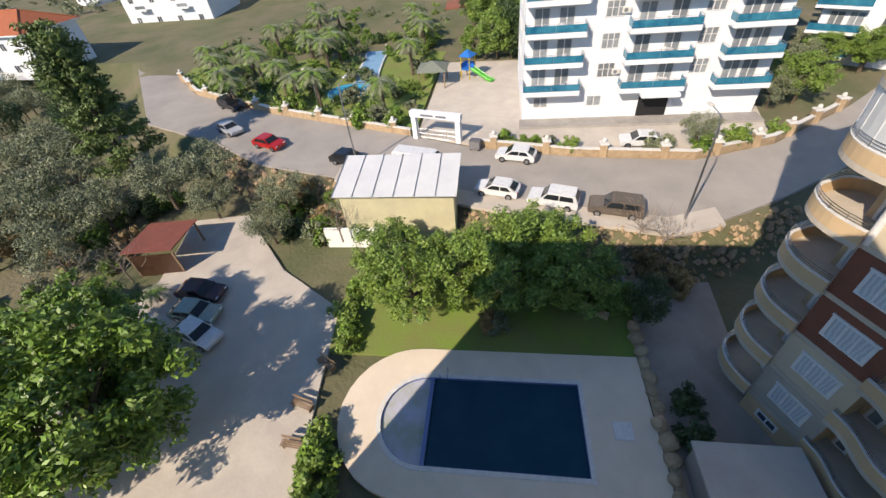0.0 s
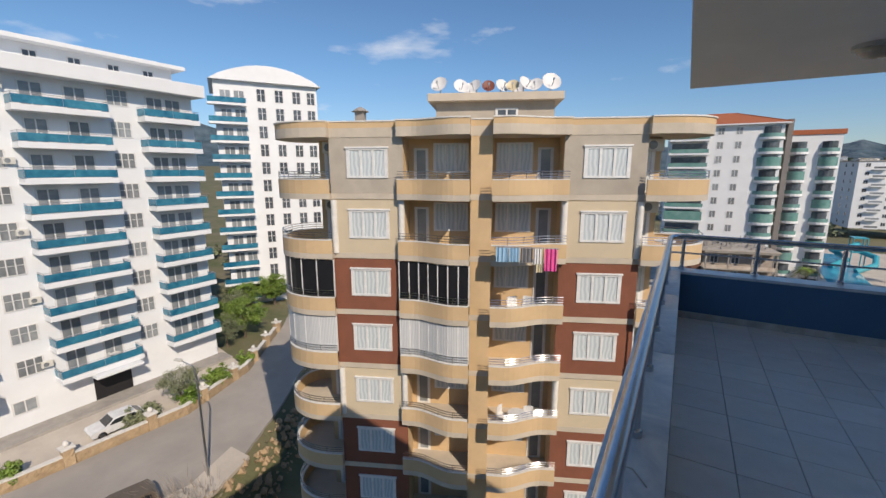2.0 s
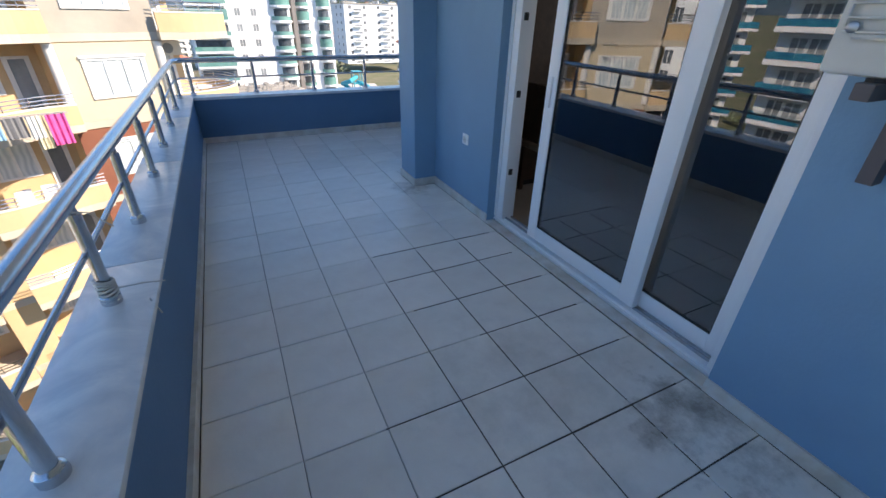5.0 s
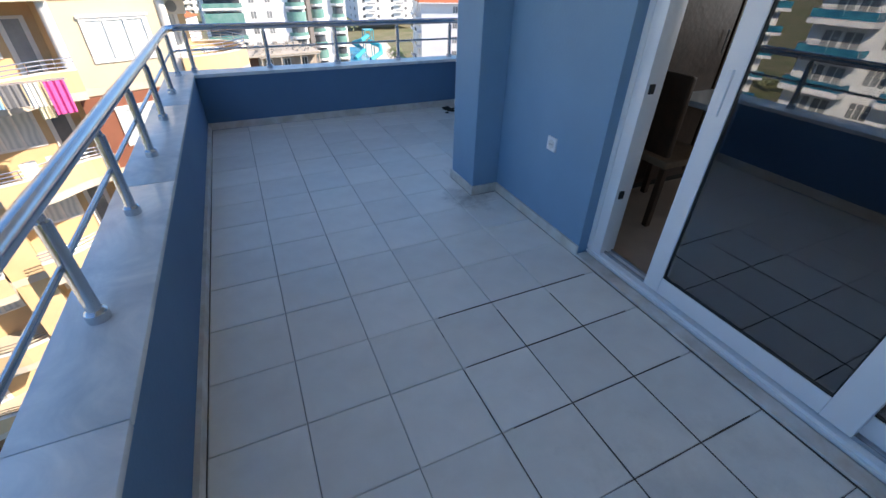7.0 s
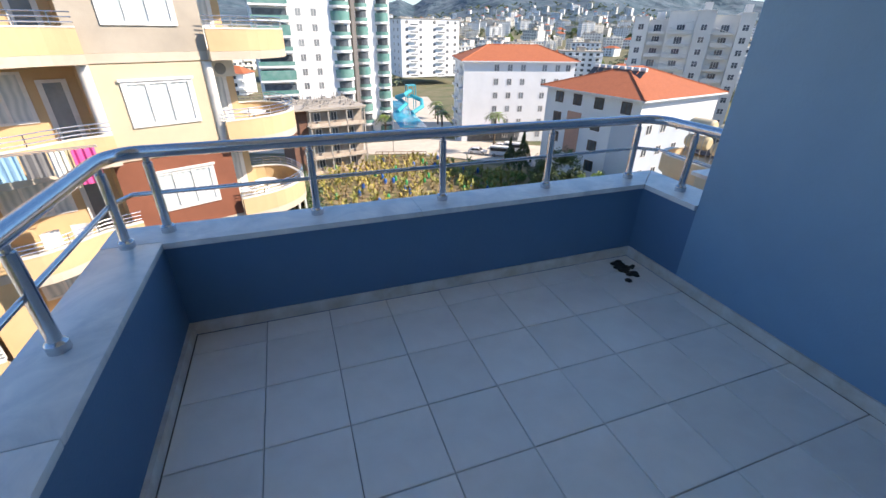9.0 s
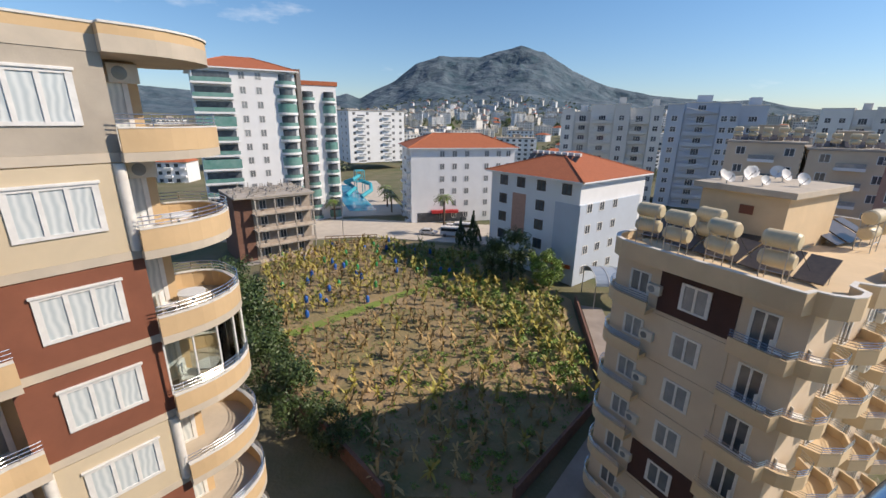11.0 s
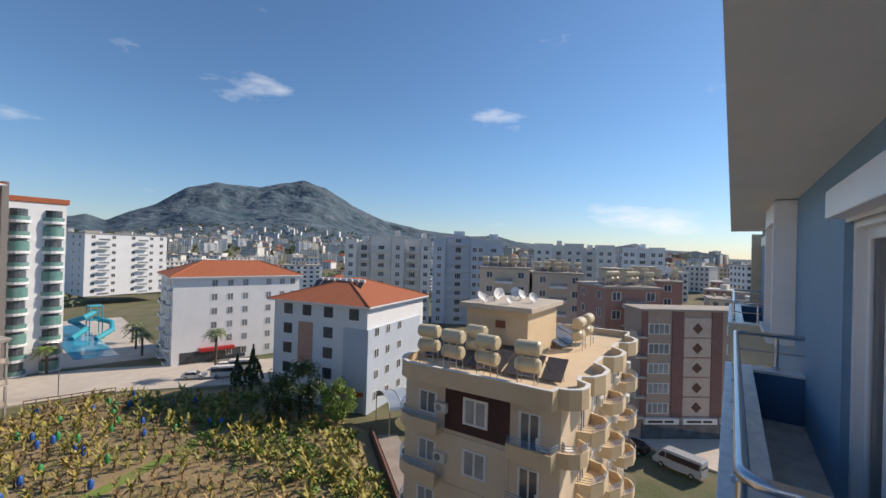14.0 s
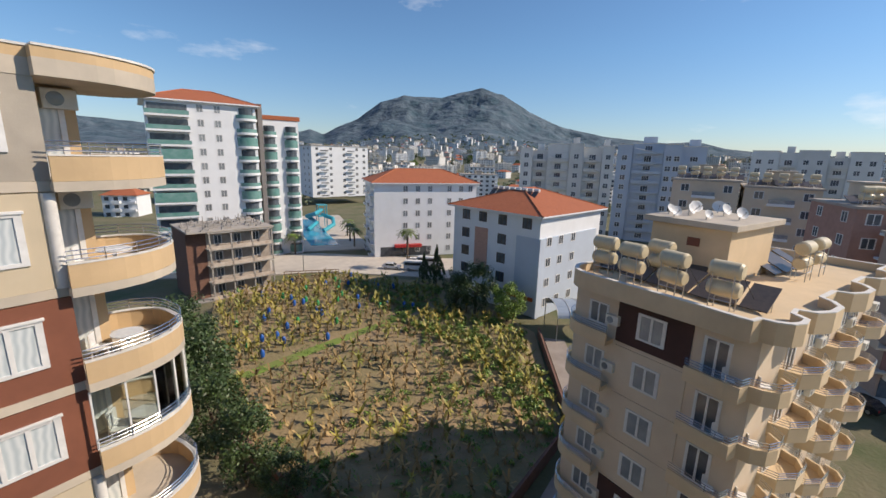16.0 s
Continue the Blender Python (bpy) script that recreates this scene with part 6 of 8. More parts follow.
def street_lamp(m, h=9.0):
    t = thing("street_lamp", "tall grey steel street lamp at the roadside", "street lamp", "street lamps", m=m)
    part("pole", Geo().tube([(0, 0, 0), (0, 0, h * 0.9), (0.2, 0, h)], 0.09, 8, r1=0.05), STEEL_DULL, t, smooth=True)
    part("arm", Geo().tube([(0.2, 0, h), (1.5, 0, h + 0.25)], 0.04, 6), STEEL_DULL, t)
    part("head", Geo().cbox(1.3, -0.14, h + 0.18, 2.0, 0.14, h + 0.32, 0.04), AC_WHITE, t)
    return t


street_lamp(pose(-29.4, 15.6, RZ, 0, 0, 190))
street_lamp(pose(-39.0, -15.2, RZ, 0, 0, 170))
street_lamp(pose(-55, -25, RZ, 0, 0, 0), 6)
street_lamp(pose(22, 97, GZ, 0, 0, 200))

# ---- pool ----
PZ = GZ + 0.24
pool = thing("swimming_pool", "rectangular dark blue swimming pool with a rounded shallow end", "swimming pool", kind="structure", m=pose(0.45, 0, 0))
arc_out = [(-13.0 + 5.0 * math.cos(radians(a)), -5.0 + 5.0 * math.sin(radians(a))) for a in range(180, 361, 12)]
arc_in = [(-12.8 + 2.9 * math.cos(radians(a)), -4.25 + 2.9 * math.sin(radians(a))) for a in range(360, 179, -12)]
part("deck", Geo().prism([(-18.0, -4.0)] + arc_out + [(-8.0, -4.0), (-9.9, -4.0)] + arc_in + [(-15.7, -4.0)], PZ - 0.5, PZ), DECK, pool)
part("deck", Geo().box(-18.0, -3.998, PZ - 0.5, -15.7, 9.7, PZ), DECK, pool)
part("deck", Geo().box(-9.9, -3.998, PZ - 0.5, -2.5, 9.7, PZ), DECK, pool)
part("deck", Geo().box(-15.698, 5.5, PZ - 0.5, -9.902, 9.7, PZ), DECK, pool)
rim = Geo()
for a in ((-15.98, -4.2, -15.7, 5.78), (-9.9, -4.2, -9.62, 5.78), (-15.7, 5.5, -9.9, 5.78)):
    rim.box(a[0], a[1], PZ - 0.02, a[2], a[3], PZ + 0.03)
part("rim", rim, COPE, pool)
part("kid_rim", Geo().ribbon([(x, y) for x, y in arc_in], 0.3, PZ - 0.02, PZ + 0.03), COPE, pool)
lin = Geo().box(-15.72, -4.0, PZ - 1.9, -15.66, 5.5, PZ).box(-9.94, -4.0, PZ - 1.9, -9.88, 5.5, PZ).box(-15.7, 5.46, PZ - 1.9, -9.9, 5.52, PZ).box(-15.7, -4.25, PZ - 1.9, -9.9, -4.0, PZ + 0.02)
part("lining", lin, MOSAIC, pool)
part("water", Geo().box(-15.66, -4.0, PZ - 1.5, -9.94, 5.46, PZ - 0.15), WATER, pool)
part("shallow_floor", Geo().prism(arc_in, PZ - 0.6, PZ - 0.17), KID_FLOOR, pool)
part("shallow_lining", Geo().ribbon(arc_in, -0.03, PZ - 0.45, PZ - 0.02), MOSAIC, pool)
ladder = thing("pool_ladder", "steel pool ladder at the shallow end", "ladder", m=pose(-15.15, -3.6, PZ))
for dy in (0, 0.5):
    part("rail", Geo().tube([(-0.5, dy, 0), (-0.5, dy, 0.7), (-0.3, dy, 0.85), (0, dy, 0.7), (0.05, dy, -0.9)], 0.022, 8), STEEL, ladder, smooth=True)
for k in range(3):
    part("rung", Geo().tube([(0.05, 0, -0.15 - 0.25 * k), (0.05, 0.5, -0.15 - 0.25 * k)], 0.02, 6), STEEL, ladder)
flat("hatch", [(-12.85, 7.2), (-11.75, 7.2), (-11.75, 8.3), (-12.85, 8.3)], PZ + 0.05, WHITE_PLASTIC, "white square hatch cover on the pool deck", "hatch", 0.048, "")
bench = thing("wooden_bench", "weathered wooden slatted bench beside the hedge", "bench", "wooden benches", m=pose(-15.8, -12.0, GZ + 0.14, 0, 0, 60))
for k in range(4):
    part("slat", Geo().cbox(-0.8, -0.22 + k * 0.12, 0.42, 0.8, -0.13 + k * 0.12, 0.46, 0.008), WOOD, bench)
part("backrest", Geo().cbox(-0.8, 0.26, 0.55, 0.8, 0.3, 0.85, 0.01), WOOD, bench)
for sx in (-0.65, 0.65):
    part("leg", Geo().cbox(sx - 0.04, -0.2, 0, sx + 0.04, 0.28, 0.42, 0.01), WOOD, bench)
copy_thing(bench, pose(-12.6, -12.6, GZ + 0.14, 0, 0, 75))
copy_thing(bench, pose(-10.0, -12.2, GZ + 0.14, 0, 0, 85))
rock = thing("rock_border", "irregular pale boulders edging the pool terrace", "rock border")
rk = random.Random(11)
for k in range(16):
    s = rk.uniform(0.35, 0.6)
    bmr = bmesh.new()
    bmesh.ops.create_icosphere(bmr, subdivisions=2, radius=s)
    for v in bmr.verts:
        v.co *= 1 + 0.28 * noise.noise(v.co * 2.2 + Vector((k, 0, 0)))
        v.co.z *= 0.75
    me = bpy.data.meshes.new("boulder")
    bmr.to_mesh(me)
    bmr.free()
    me.materials.append(STONE)
    part("boulder", me, None, rock, m=pose(-20.2 + k * 1.05, 10.05 + rk.uniform(-0.15, 0.15), GZ + 0.3))
wall("retaining_wall", Geo().box(-20.5, 9.75, GZ - 0.2, -3, 10.3, GZ + 0.35).ribbon([(-21, 8.5), (-24, 4), (-23.5, -1)], 0.3, GZ, GZ + 0.7), STONE, "low rubble stone retaining wall of the terrace")
fr_ = thing("flat_roof_shed", "low shed with a pale flat concrete roof", "shed")
part("wall", Geo().box(-10.8, 10.7, GZ, -3.2, 15.6, GZ + 2.2), YARD, fr_)
part("roof", Geo().cbox(-11.0, 10.5, GZ + 2.2, -3, 15.8, GZ + 2.4, 0.03), PAVE, fr_)

# ---- sheds ----
hut = thing("garden_shed", "open shed with a rusty red sheet roof", "shed", m=pose(-27.2, -31.6, GZ, 0, 0, 8))
part("roof", Geo().add([(-2.6, -2.4, 2.5), (2.6, -2.4, 3.0), (2.6, 2.4, 3.0), (-2.6, 2.4, 2.5), (-2.6, -2.4, 2.6), (2.6, -2.4, 3.1), (2.6, 2.4, 3.1), (-2.6, 2.4, 2.6)],
                       [(3, 2, 1, 0), (4, 5, 6, 7), (0, 1, 5, 4), (1, 2, 6, 5), (2, 3, 7, 6), (3, 0, 4, 7)]), mat("rusty_red_sheet", (0.24, 0.075, 0.05), (0.19, 0.06, 0.045), 1.5, 0.8, stain=0.2), hut)
for sx in (-2.3, 2.3):
    for sy in (-2.1, 2.1):
        part("post", Geo().cbox(sx - 0.08, sy - 0.08, 0, sx + 0.08, sy + 0.08, 2.6, 0.01), WOOD, hut)
part("back_wall", Geo().box(2.2, -2.1, 0, 2.35, 2.1, 2.4), WOOD_DARK, hut)
kiosk = thing("transformer_house", "pale yellow utility house with a ribbed white roof", "utility house", m=pose(-29.3, -3.6, GZ, 0, 0, 0))
part("wall", Geo().box(-4.8, -10.2, 0, 0, 0, 5.9), mat("pale_yellow_plaster", (0.6, 0.56, 0.36), (0.5, 0.46, 0.31), 0.6, 0.9, stain=0.2), kiosk)
KR = mat("white_roof_sheet", (0.66, 0.67, 0.67), (0.58, 0.59, 0.6), 0.5, 0.5, stain=0.12)
for k in range(6):
    y0, y1 = -10.6 + k * 1.83, -10.6 + (k + 1) * 1.83
    part("roof_panel", Geo().add([(-5.3, y0, 6.7), (0.5, y0, 5.9), (0.5, y1 - 0.03, 5.9), (-5.3, y1 - 0.03, 6.7), (-5.3, y0, 6.8), (0.5, y0, 6.0), (0.5, y1 - 0.03, 6.0), (-5.3, y1 - 0.03, 6.8)],
                                 [(3, 2, 1, 0), (4, 5, 6, 7), (0, 1, 5, 4), (1, 2, 6, 5), (2, 3, 7, 6), (3, 0, 4, 7)]), KR, kiosk)
    part("roof_seam", Geo().tube([(-5.3, y0, 6.84), (0.5, y0, 6.04)], 0.05, 6), STEEL_DULL, kiosk)
part("low_wall", Geo().box(0.05, -12.5, 0, 0.35, -7, 2.2), PLASTER_WHITE, kiosk)


# ---- vehicles ----
def car(kind, colour, m, label):
    key = ("car", kind, colour)
    if key in HANDY:
        return copy_thing(HANDY[key], m)
    paint = HANDY.setdefault(("paint", colour), mat("car_paint_" + colour, {"white": (0.74, 0.75, 0.76), "black": (0.015, 0.016, 0.02), "red": (0.4, 0.012, 0.012), "silver": (0.42, 0.44, 0.47), "brown": (0.13, 0.105, 0.085), "maroon": (0.05, 0.015, 0.018), "green": (0.3, 0.36, 0.3)}[colour], rough=0.25, spec=0.7))
    if kind == "van":
        ln, w, prof = 5.6, 1.95, [(-2.8, 0.35), (2.75, 0.35), (2.8, 0.9), (2.55, 1.15), (1.75, 2.15), (1.5, 2.25), (-2.7, 2.25), (-2.8, 2.1)]
        roof_z, gl = 1.25, [((-2.6, 1.3), (1.2, 1.3), (1.2, 1.95), (-2.6, 1.95)), ((1.3, 1.3), (2.15, 1.3), (1.65, 1.95), (1.3, 1.95))]
        wind = ((2.47, 1.25), (1.8, 2.08))
    elif kind == "suv":
        ln, w, prof = 4.5, 1.85, [(-2.2, 0.35), (2.15, 0.35), (2.25, 0.75), (2.1, 0.95), (1.0, 1.08), (0.45, 1.62), (0.2, 1.7), (-1.9, 1.66), (-2.2, 1.1), (-2.25, 0.7)]
        roof_z, gl = 1.05, [((-1.85, 1.1), (-0.65, 1.1), (-0.65, 1.55), (-1.75, 1.52)), ((-0.55, 1.1), (0.85, 1.1), (0.42, 1.55), (-0.55, 1.55))]
        wind = ((0.98, 1.1), (0.47, 1.6))
    else:
        ln, w, prof = 4.2, 1.75, [(-2.05, 0.32), (2.0, 0.32), (2.1, 0.65), (1.95, 0.82), (1.0, 0.95), (0.35, 1.4), (0.1, 1.46), (-1.2, 1.43), (-1.85, 1.0), (-2.1, 0.9)]
        roof_z, gl = 0.92, [((-1.5, 0.98), (-0.5, 0.98), (-0.5, 1.34), (-1.15, 1.33)), ((-0.42, 0.98), (0.8, 0.98), (0.3, 1.34), (-0.42, 1.36))]
        wind = ((0.98, 0.97), (0.38, 1.38))
    t = HANDY[key] = thing("parked_car" if kind != "van" else "parked_van", label, "car" if kind != "van" else "van", "parked vehicles", m=m)
    half = lambda z: w / 2 * (1.0 if z < roof_z else 1 - 0.13 * (z - roof_z) / 0.6) * (0.94 if z < 0.4 else 1.0)
    n = len(prof)
    g = Geo()
    vs = [(x, -half(z), z) for x, z in prof] + [(x, half(z), z) for x, z in prof]
    vs2 = [(x * 0.985, -half(z) * 0.9, z + (0.025 if z > roof_z else 0)) for x, z in prof] + [(x * 0.985, half(z) * 0.9, z + (0.025 if z > roof_z else 0)) for x, z in prof]
    g.add(vs, [tuple(range(n)), tuple(range(2 * n - 1, n - 1, -1))] + [(i, n + i, n + (i + 1) % n, (i + 1) % n) for i in range(n)])
    part("body", g, paint, t)
    for s in (-1, 1):
        for q in gl:
            part("side_window", Geo().add([(x, s * (half(z) + 0.008), z) for x, z in q] + [(x, s * (half(z) - 0.03), z) for x, z in q], [(0, 1, 2, 3), (7, 6, 5, 4), (0, 4, 5, 1), (1, 5, 6, 2), (2, 6, 7, 3), (3, 7, 4, 0)]), GLASS_CAR, t)
    (xa, za), (xb, zb) = wind
    part("windscreen", Geo().add([(xa + 0.03, -half(za) * 0.9, za + 0.02), (xa + 0.03, half(za) * 0.9, za + 0.02), (xb + 0.03, half(zb) * 0.88, zb + 0.02), (xb + 0.03, -half(zb) * 0.88, zb + 0.02),
                                  (xa - 0.05, -half(za) * 0.9, za - 0.03), (xa - 0.05, half(za) * 0.9, za - 0.03), (xb - 0.05, half(zb) * 0.88, zb - 0.03), (xb - 0.05, -half(zb) * 0.88, zb - 0.03)],
                                 [(0, 1, 2, 3), (0, 4, 5, 1), (1, 5, 6, 2), (2, 6, 7, 3), (3, 7, 4, 0)]), GLASS_CAR, t)
    (xc, zc), (xd, zd) = prof[-2] if kind != "van" else (-2.79, 1.3), prof[-3] if kind != "van" else (-2.76, 2.0)
    part("rear_window", Geo().add([(xc - 0.02, -half(zc) * 0.85, zc + 0.05), (xc - 0.02, half(zc) * 0.85, zc + 0.05), (xd - 0.02, half(zd) * 0.8, zd - 0.03), (xd - 0.02, -half(zd) * 0.8, zd - 0.03)], [(3, 2, 1, 0)]), GLASS_CAR, t)
    for sx in (-ln * 0.31, ln * 0.31):
        for s in (-1, 1):
            wh = part("wheel", Geo().lathe([(0.2, -0.11), (0.32, -0.11), (0.33, -0.05), (0.33, 0.05), (0.32, 0.11), (0.2, 0.11)], 16).move(pose(sx, s * (w / 2 - 0.1), 0.33, 90, 0, 0)), TYRE, t)
            part("rim", Geo().lathe([(0.2, -0.112), (0.2, 0.112)], 12).move(pose(sx, s * (w / 2 - 0.1), 0.33, 90, 0, 0)), STEEL_DULL, wh)
    for s in (-1, 1):
        part("headlight", Geo().cbox(ln / 2 - 0.14, s * w * 0.36 - 0.16, 0.62, ln / 2 - 0.02, s * w * 0.36 + 0.16, 0.76, 0.02), LIGHT_W, t)
        part("tail_light", Geo().cbox(-ln / 2 - 0.01, s * w * 0.4 - 0.1, 0.7, -ln / 2 + 0.1, s * w * 0.4 + 0.1, 0.92, 0.02), LIGHT_R, t)
        part("wing_mirror", Geo().cbox(0.7, s * (w / 2 + 0.02) - 0.07, roof_z, 0.85, s * (w / 2 + 0.02) + 0.07, roof_z + 0.13, 0.02), paint, t)
    return t


CR = RZ + 0.06
car("suv", "black", pose(-56.7, -39.3, CR, 0, 0, 60), "black off-road car parked by the park wall")
car("hatch", "silver", pose(-48.6, -35.4, CR, 0, 0, 58), "silver hatchback parked by the road")
car("hatch", "red", pose(-44.2, -27.8, CR, 0, 0, 68), "bright red hatchback parked by the road")
car("hatch", "black", pose(-39.9, -16.4, CR, 0, 0, 72), "black hatchback parked by the road")
car("van", "white", pose(-38.2, -8.0, CR, 0, 0, 74), "white minibus parked by the road")
car("hatch", "white", pose(-33.5, 0.1, CR, 0, 0, -106), "white hatchback parked by the road")
car("suv", "white", pose(-31.7, 5.1, CR, 0, 0, -106), "white family car parked by the road")
car("suv", "brown", pose(-30.4, 10.2, CR, 0, 0, -104), "grey-brown family car with roof rails")
car("hatch", "white", pose(-39.9, 2.0, CR, 0, 0, -104), "white hatchback parked by the road")
car("hatch", "white", pose(-42.0, 14.9, RZ + 0.26, 0, 0, -95), "white hatchback parked by the road")
car("hatch", "maroon", pose(-22.2, -25.4, GZ + 0.15, 0, 0, 84), "dark maroon saloon parked in the yard")
car("hatch", "green", pose(-19.9, -24.6, GZ + 0.15, 0, 0, 84), "pale green hatchback parked in the yard")
car("hatch", "white", pose(-17.8, -23.2, GZ + 0.15, 0, 0, 70), "white hatchback parked by the road")
for x, y, a, kd in ((40, 90, -38, "hatch"), (44.5, 86.5, -38, "van"), (49, 88.5, -38, "van"), (47, 92, -38, "hatch")):
    car(kd, "white", pose(x, y, GZ + 0.14, 0, 0, a), "white hatchback parked by the road")
car("van", "silver", pose(59.5, 10.8, GZ + 0.14, 0, 0, 70), "silver van parked along the street")
car("hatch", "black", pose(61.5, 16.5, GZ + 0.14, 0, 0, 75), "black hatchback parked by the road")


# ---- plants ----
def leaves(n, leaf, rx, ry, rz, seed, clumps=26, hollow=0.55, spread=0.3, flatten=0.0, taper=0.0):
    """A crown of many small leaves in uneven clumps, centred at the origin."""
    rs = np.random.RandomState(seed)
    c = rs.normal(size=(clumps, 3))
    c /= np.linalg.norm(c, axis=1)[:, None]
    c *= (hollow + (1 - hollow) * rs.rand(clumps, 1)) * (0.82 + 0.3 * rs.rand(clumps, 1))
    which = rs.randint(0, clumps, n)
    d = rs.normal(size=(n, 3))
    d /= np.linalg.norm(d, axis=1)[:, None]
    p = c[which] + d * (spread * rs.rand(n, 1) ** 0.45)
    if taper:
        s = np.clip(1.0 - taper * (p[:, 2:3] + 1) / 2, 0.08, 1)
        p[:, :2] *= s
    p *= (rx, ry, rz)
    up = rs.normal(size=(n, 3)) * 0.8 + d * 0.9 + (0, 0, 0.5)
    up /= np.linalg.norm(up, axis=1)[:, None]
    a = np.cross(up, rs.normal(size=(n, 3)))
    a /= np.linalg.norm(a, axis=1)[:, None]
    b = np.cross(up, a)
    sz = leaf * (0.6 + 0.8 * rs.rand(n, 1))
    q = np.stack([p - a * sz, p - b * sz * 0.45, p + a * sz, p + b * sz * 0.45], axis=1).reshape(-1, 3)
    g = Geo()
    g.v = [tuple(v) for v in q]
    g.f = [(4 * i, 4 * i + 1, 4 * i + 2, 4 * i + 3) for i in range(n)]
    g.m = [0] * n
    return g


def limbs(h, spread, n, r, seed, z0=0.45):
    g = Geo().tube([(0, 0, -0.3), (0.05, 0.03, h * 0.3), (-0.04, 0.06, h * 0.62)], r, 8, r1=r * 0.6)
    rs = random.Random(seed)
    for k in range(n):
        a = 6.283 * k / n + rs.uniform(-0.4, 0.4)
        s = h * rs.uniform(z0 * 0.7, z0 * 1.2)
        e = spread * rs.uniform(0.6, 1.0)
        g.tube([(0, 0, s), (e * 0.45 * math.cos(a), e * 0.45 * math.sin(a), s + h * 0.16), (e * math.cos(a), e * math.sin(a), s + h * rs.uniform(0.25, 0.42))], r * 0.45, 6, r1=r * 0.08)
    return g


def tree(kind, label, m, group=""):
    key = ("tree", kind)
    if key in HANDY:
        return copy_thing(HANDY[key], m)
    t = HANDY[key] = thing("tree", label, "tree", group or "trees", m=m)
    if kind == "big":
        part("trunk", limbs(10.2, 4.5, 8, 0.35, 1), BARK, t, smooth=True)
        part("crown", leaves(30000, 0.19, 5.6, 5.6, 4.4, 2, 190, 0.6, 0.17).move(pose(0, 0, 6.7)), LEAF_BRIGHT, t)
    elif kind == "citrus":
        part("trunk", limbs(6, 3.0, 7, 0.2, 3), BARK, t, smooth=True)
        part("crown", leaves(10500, 0.13, 3.7, 3.7, 2.7, 4, 95, 0.58, 0.19).move(pose(0, 0, 4.6)), LEAF, t)
    elif kind == "olive":
        part("trunk", limbs(4.2, 2.6, 7, 0.22, 5), BARK, t, smooth=True)
        part("crown", leaves(5200, 0.12, 3.1, 3.1, 2.1, 6, 46, 0.5, 0.3).move(pose(0, 0, 3.7)), LEAF_OLIVE, t)
    elif kind == "pine":
        part("trunk", Geo().tube([(0, 0, -0.3), (0.2, 0, 9), (0.1, 0.2, 17)], 0.4, 8, r1=0.06), BARK, t, smooth=True)
        cr = Geo()
        rs = random.Random(8)
        for k in range(34):
            z = 3.5 + 14 * (k / 34) ** 0.9
            R = (4.3 * (1 - k / 36) + 0.6) * rs.uniform(0.65, 1.05)
            a = k * 2.4
            cr.join(leaves(620, 0.2, 1.9, 1.9, 1.0, 50 + k, 10, 0.3, 0.45), pose(R * 0.68 * math.cos(a), R * 0.68 * math.sin(a), z))
        part("crown", cr, LEAF_PINE, t)
    elif kind == "dark":
        part("trunk", limbs(6, 2.4, 6, 0.18, 9), BARK, t, smooth=True)
        part("crown", leaves(5200, 0.14, 2.5, 2.5, 3.2, 10, 50, 0.55, 0.3).move(pose(0, 0, 4.2)), LEAF_DARK, t)
    elif kind == "round":
        part("trunk", limbs(5, 2.6, 6, 0.16, 12), BARK, t, smooth=True)
        part("crown", leaves(5200, 0.16, 3.0, 3.0, 2.8, 13, 60, 0.7, 0.24).move(pose(0, 0, 3.6)), LEAF, t)
    elif kind == "spruce":
        part("trunk", Geo().tube([(0, 0, -0.3), (0, 0, 8)], 0.16, 7, r1=0.03), BARK, t)
        part("crown", leaves(3600, 0.17, 2.3, 2.3, 4.4, 14, 60, 0.5, 0.2, taper=0.92).move(pose(0, 0, 4.6)), LEAF_DARK, t)
    elif kind == "bare":
        rs = random.Random(15)
        g = limbs(3.6, 2.2, 9, 0.1, 16)
        for k in range(110):
            a, e, z = rs.uniform(0, 6.28), rs.uniform(0.3, 2.2), rs.uniform(1.8, 3.6)
            g.tube([(e * math.cos(a), e * math.sin(a), z), (e * 1.25 * math.cos(a + 0.2), e * 1.25 * math.sin(a + 0.2), z + rs.uniform(0.2, 0.9))], 0.018, 4, r1=0.006)
        part("branches", g, PALE_BARK, t)["kind"] = "stuff"
    return t


def palm(m, h=6.0):
    key = ("palm", h)
    if key in HANDY:
        return copy_thing(HANDY[key], m)
    t = HANDY[key] = thing("palm_tree", "palm tree with a ringed trunk and arching fronds", "palm", "palms", m=m)
    part("trunk", Geo().lathe([(0.26 if k % 2 else 0.21, h * k / 16) for k in range(17)], 9), BARK, t)
    rs = random.Random(int(h * 10))
    for k in range(22):
        a, lift = k * 2.4, 0.9 - 1.5 * (k / 22)
        g = Geo()
        prev = None
        for j in range(11):
            s = j / 10
            R, z = 2.4 * s, h + 1.3 * s * lift - 1.5 * s * s + 0.2
            c = Vector((R * math.cos(a), R * math.sin(a), z))
            sd = Vector((-math.sin(a), math.cos(a), 0))
            if prev is not None:
                for sg in (-1, 1):
                    w = 0.65 * math.sin(math.pi * min(1, 0.12 + s * 0.88)) + 0.06
                    tip = c + sd * sg * w + Vector((math.cos(a) * 0.25, math.sin(a) * 0.25, -0.28 * w))
                    g.add([prev, prev.lerp(c, 0.55), tip], [(0, 1, 2)])
                    g.add([prev.lerp(c, 0.5), c, tip + (c - prev) * 0.5], [(0, 1, 2)])
            prev = c
        part("frond", g, LEAF_OLIVE if k % 3 else LEAF, t)
    return t


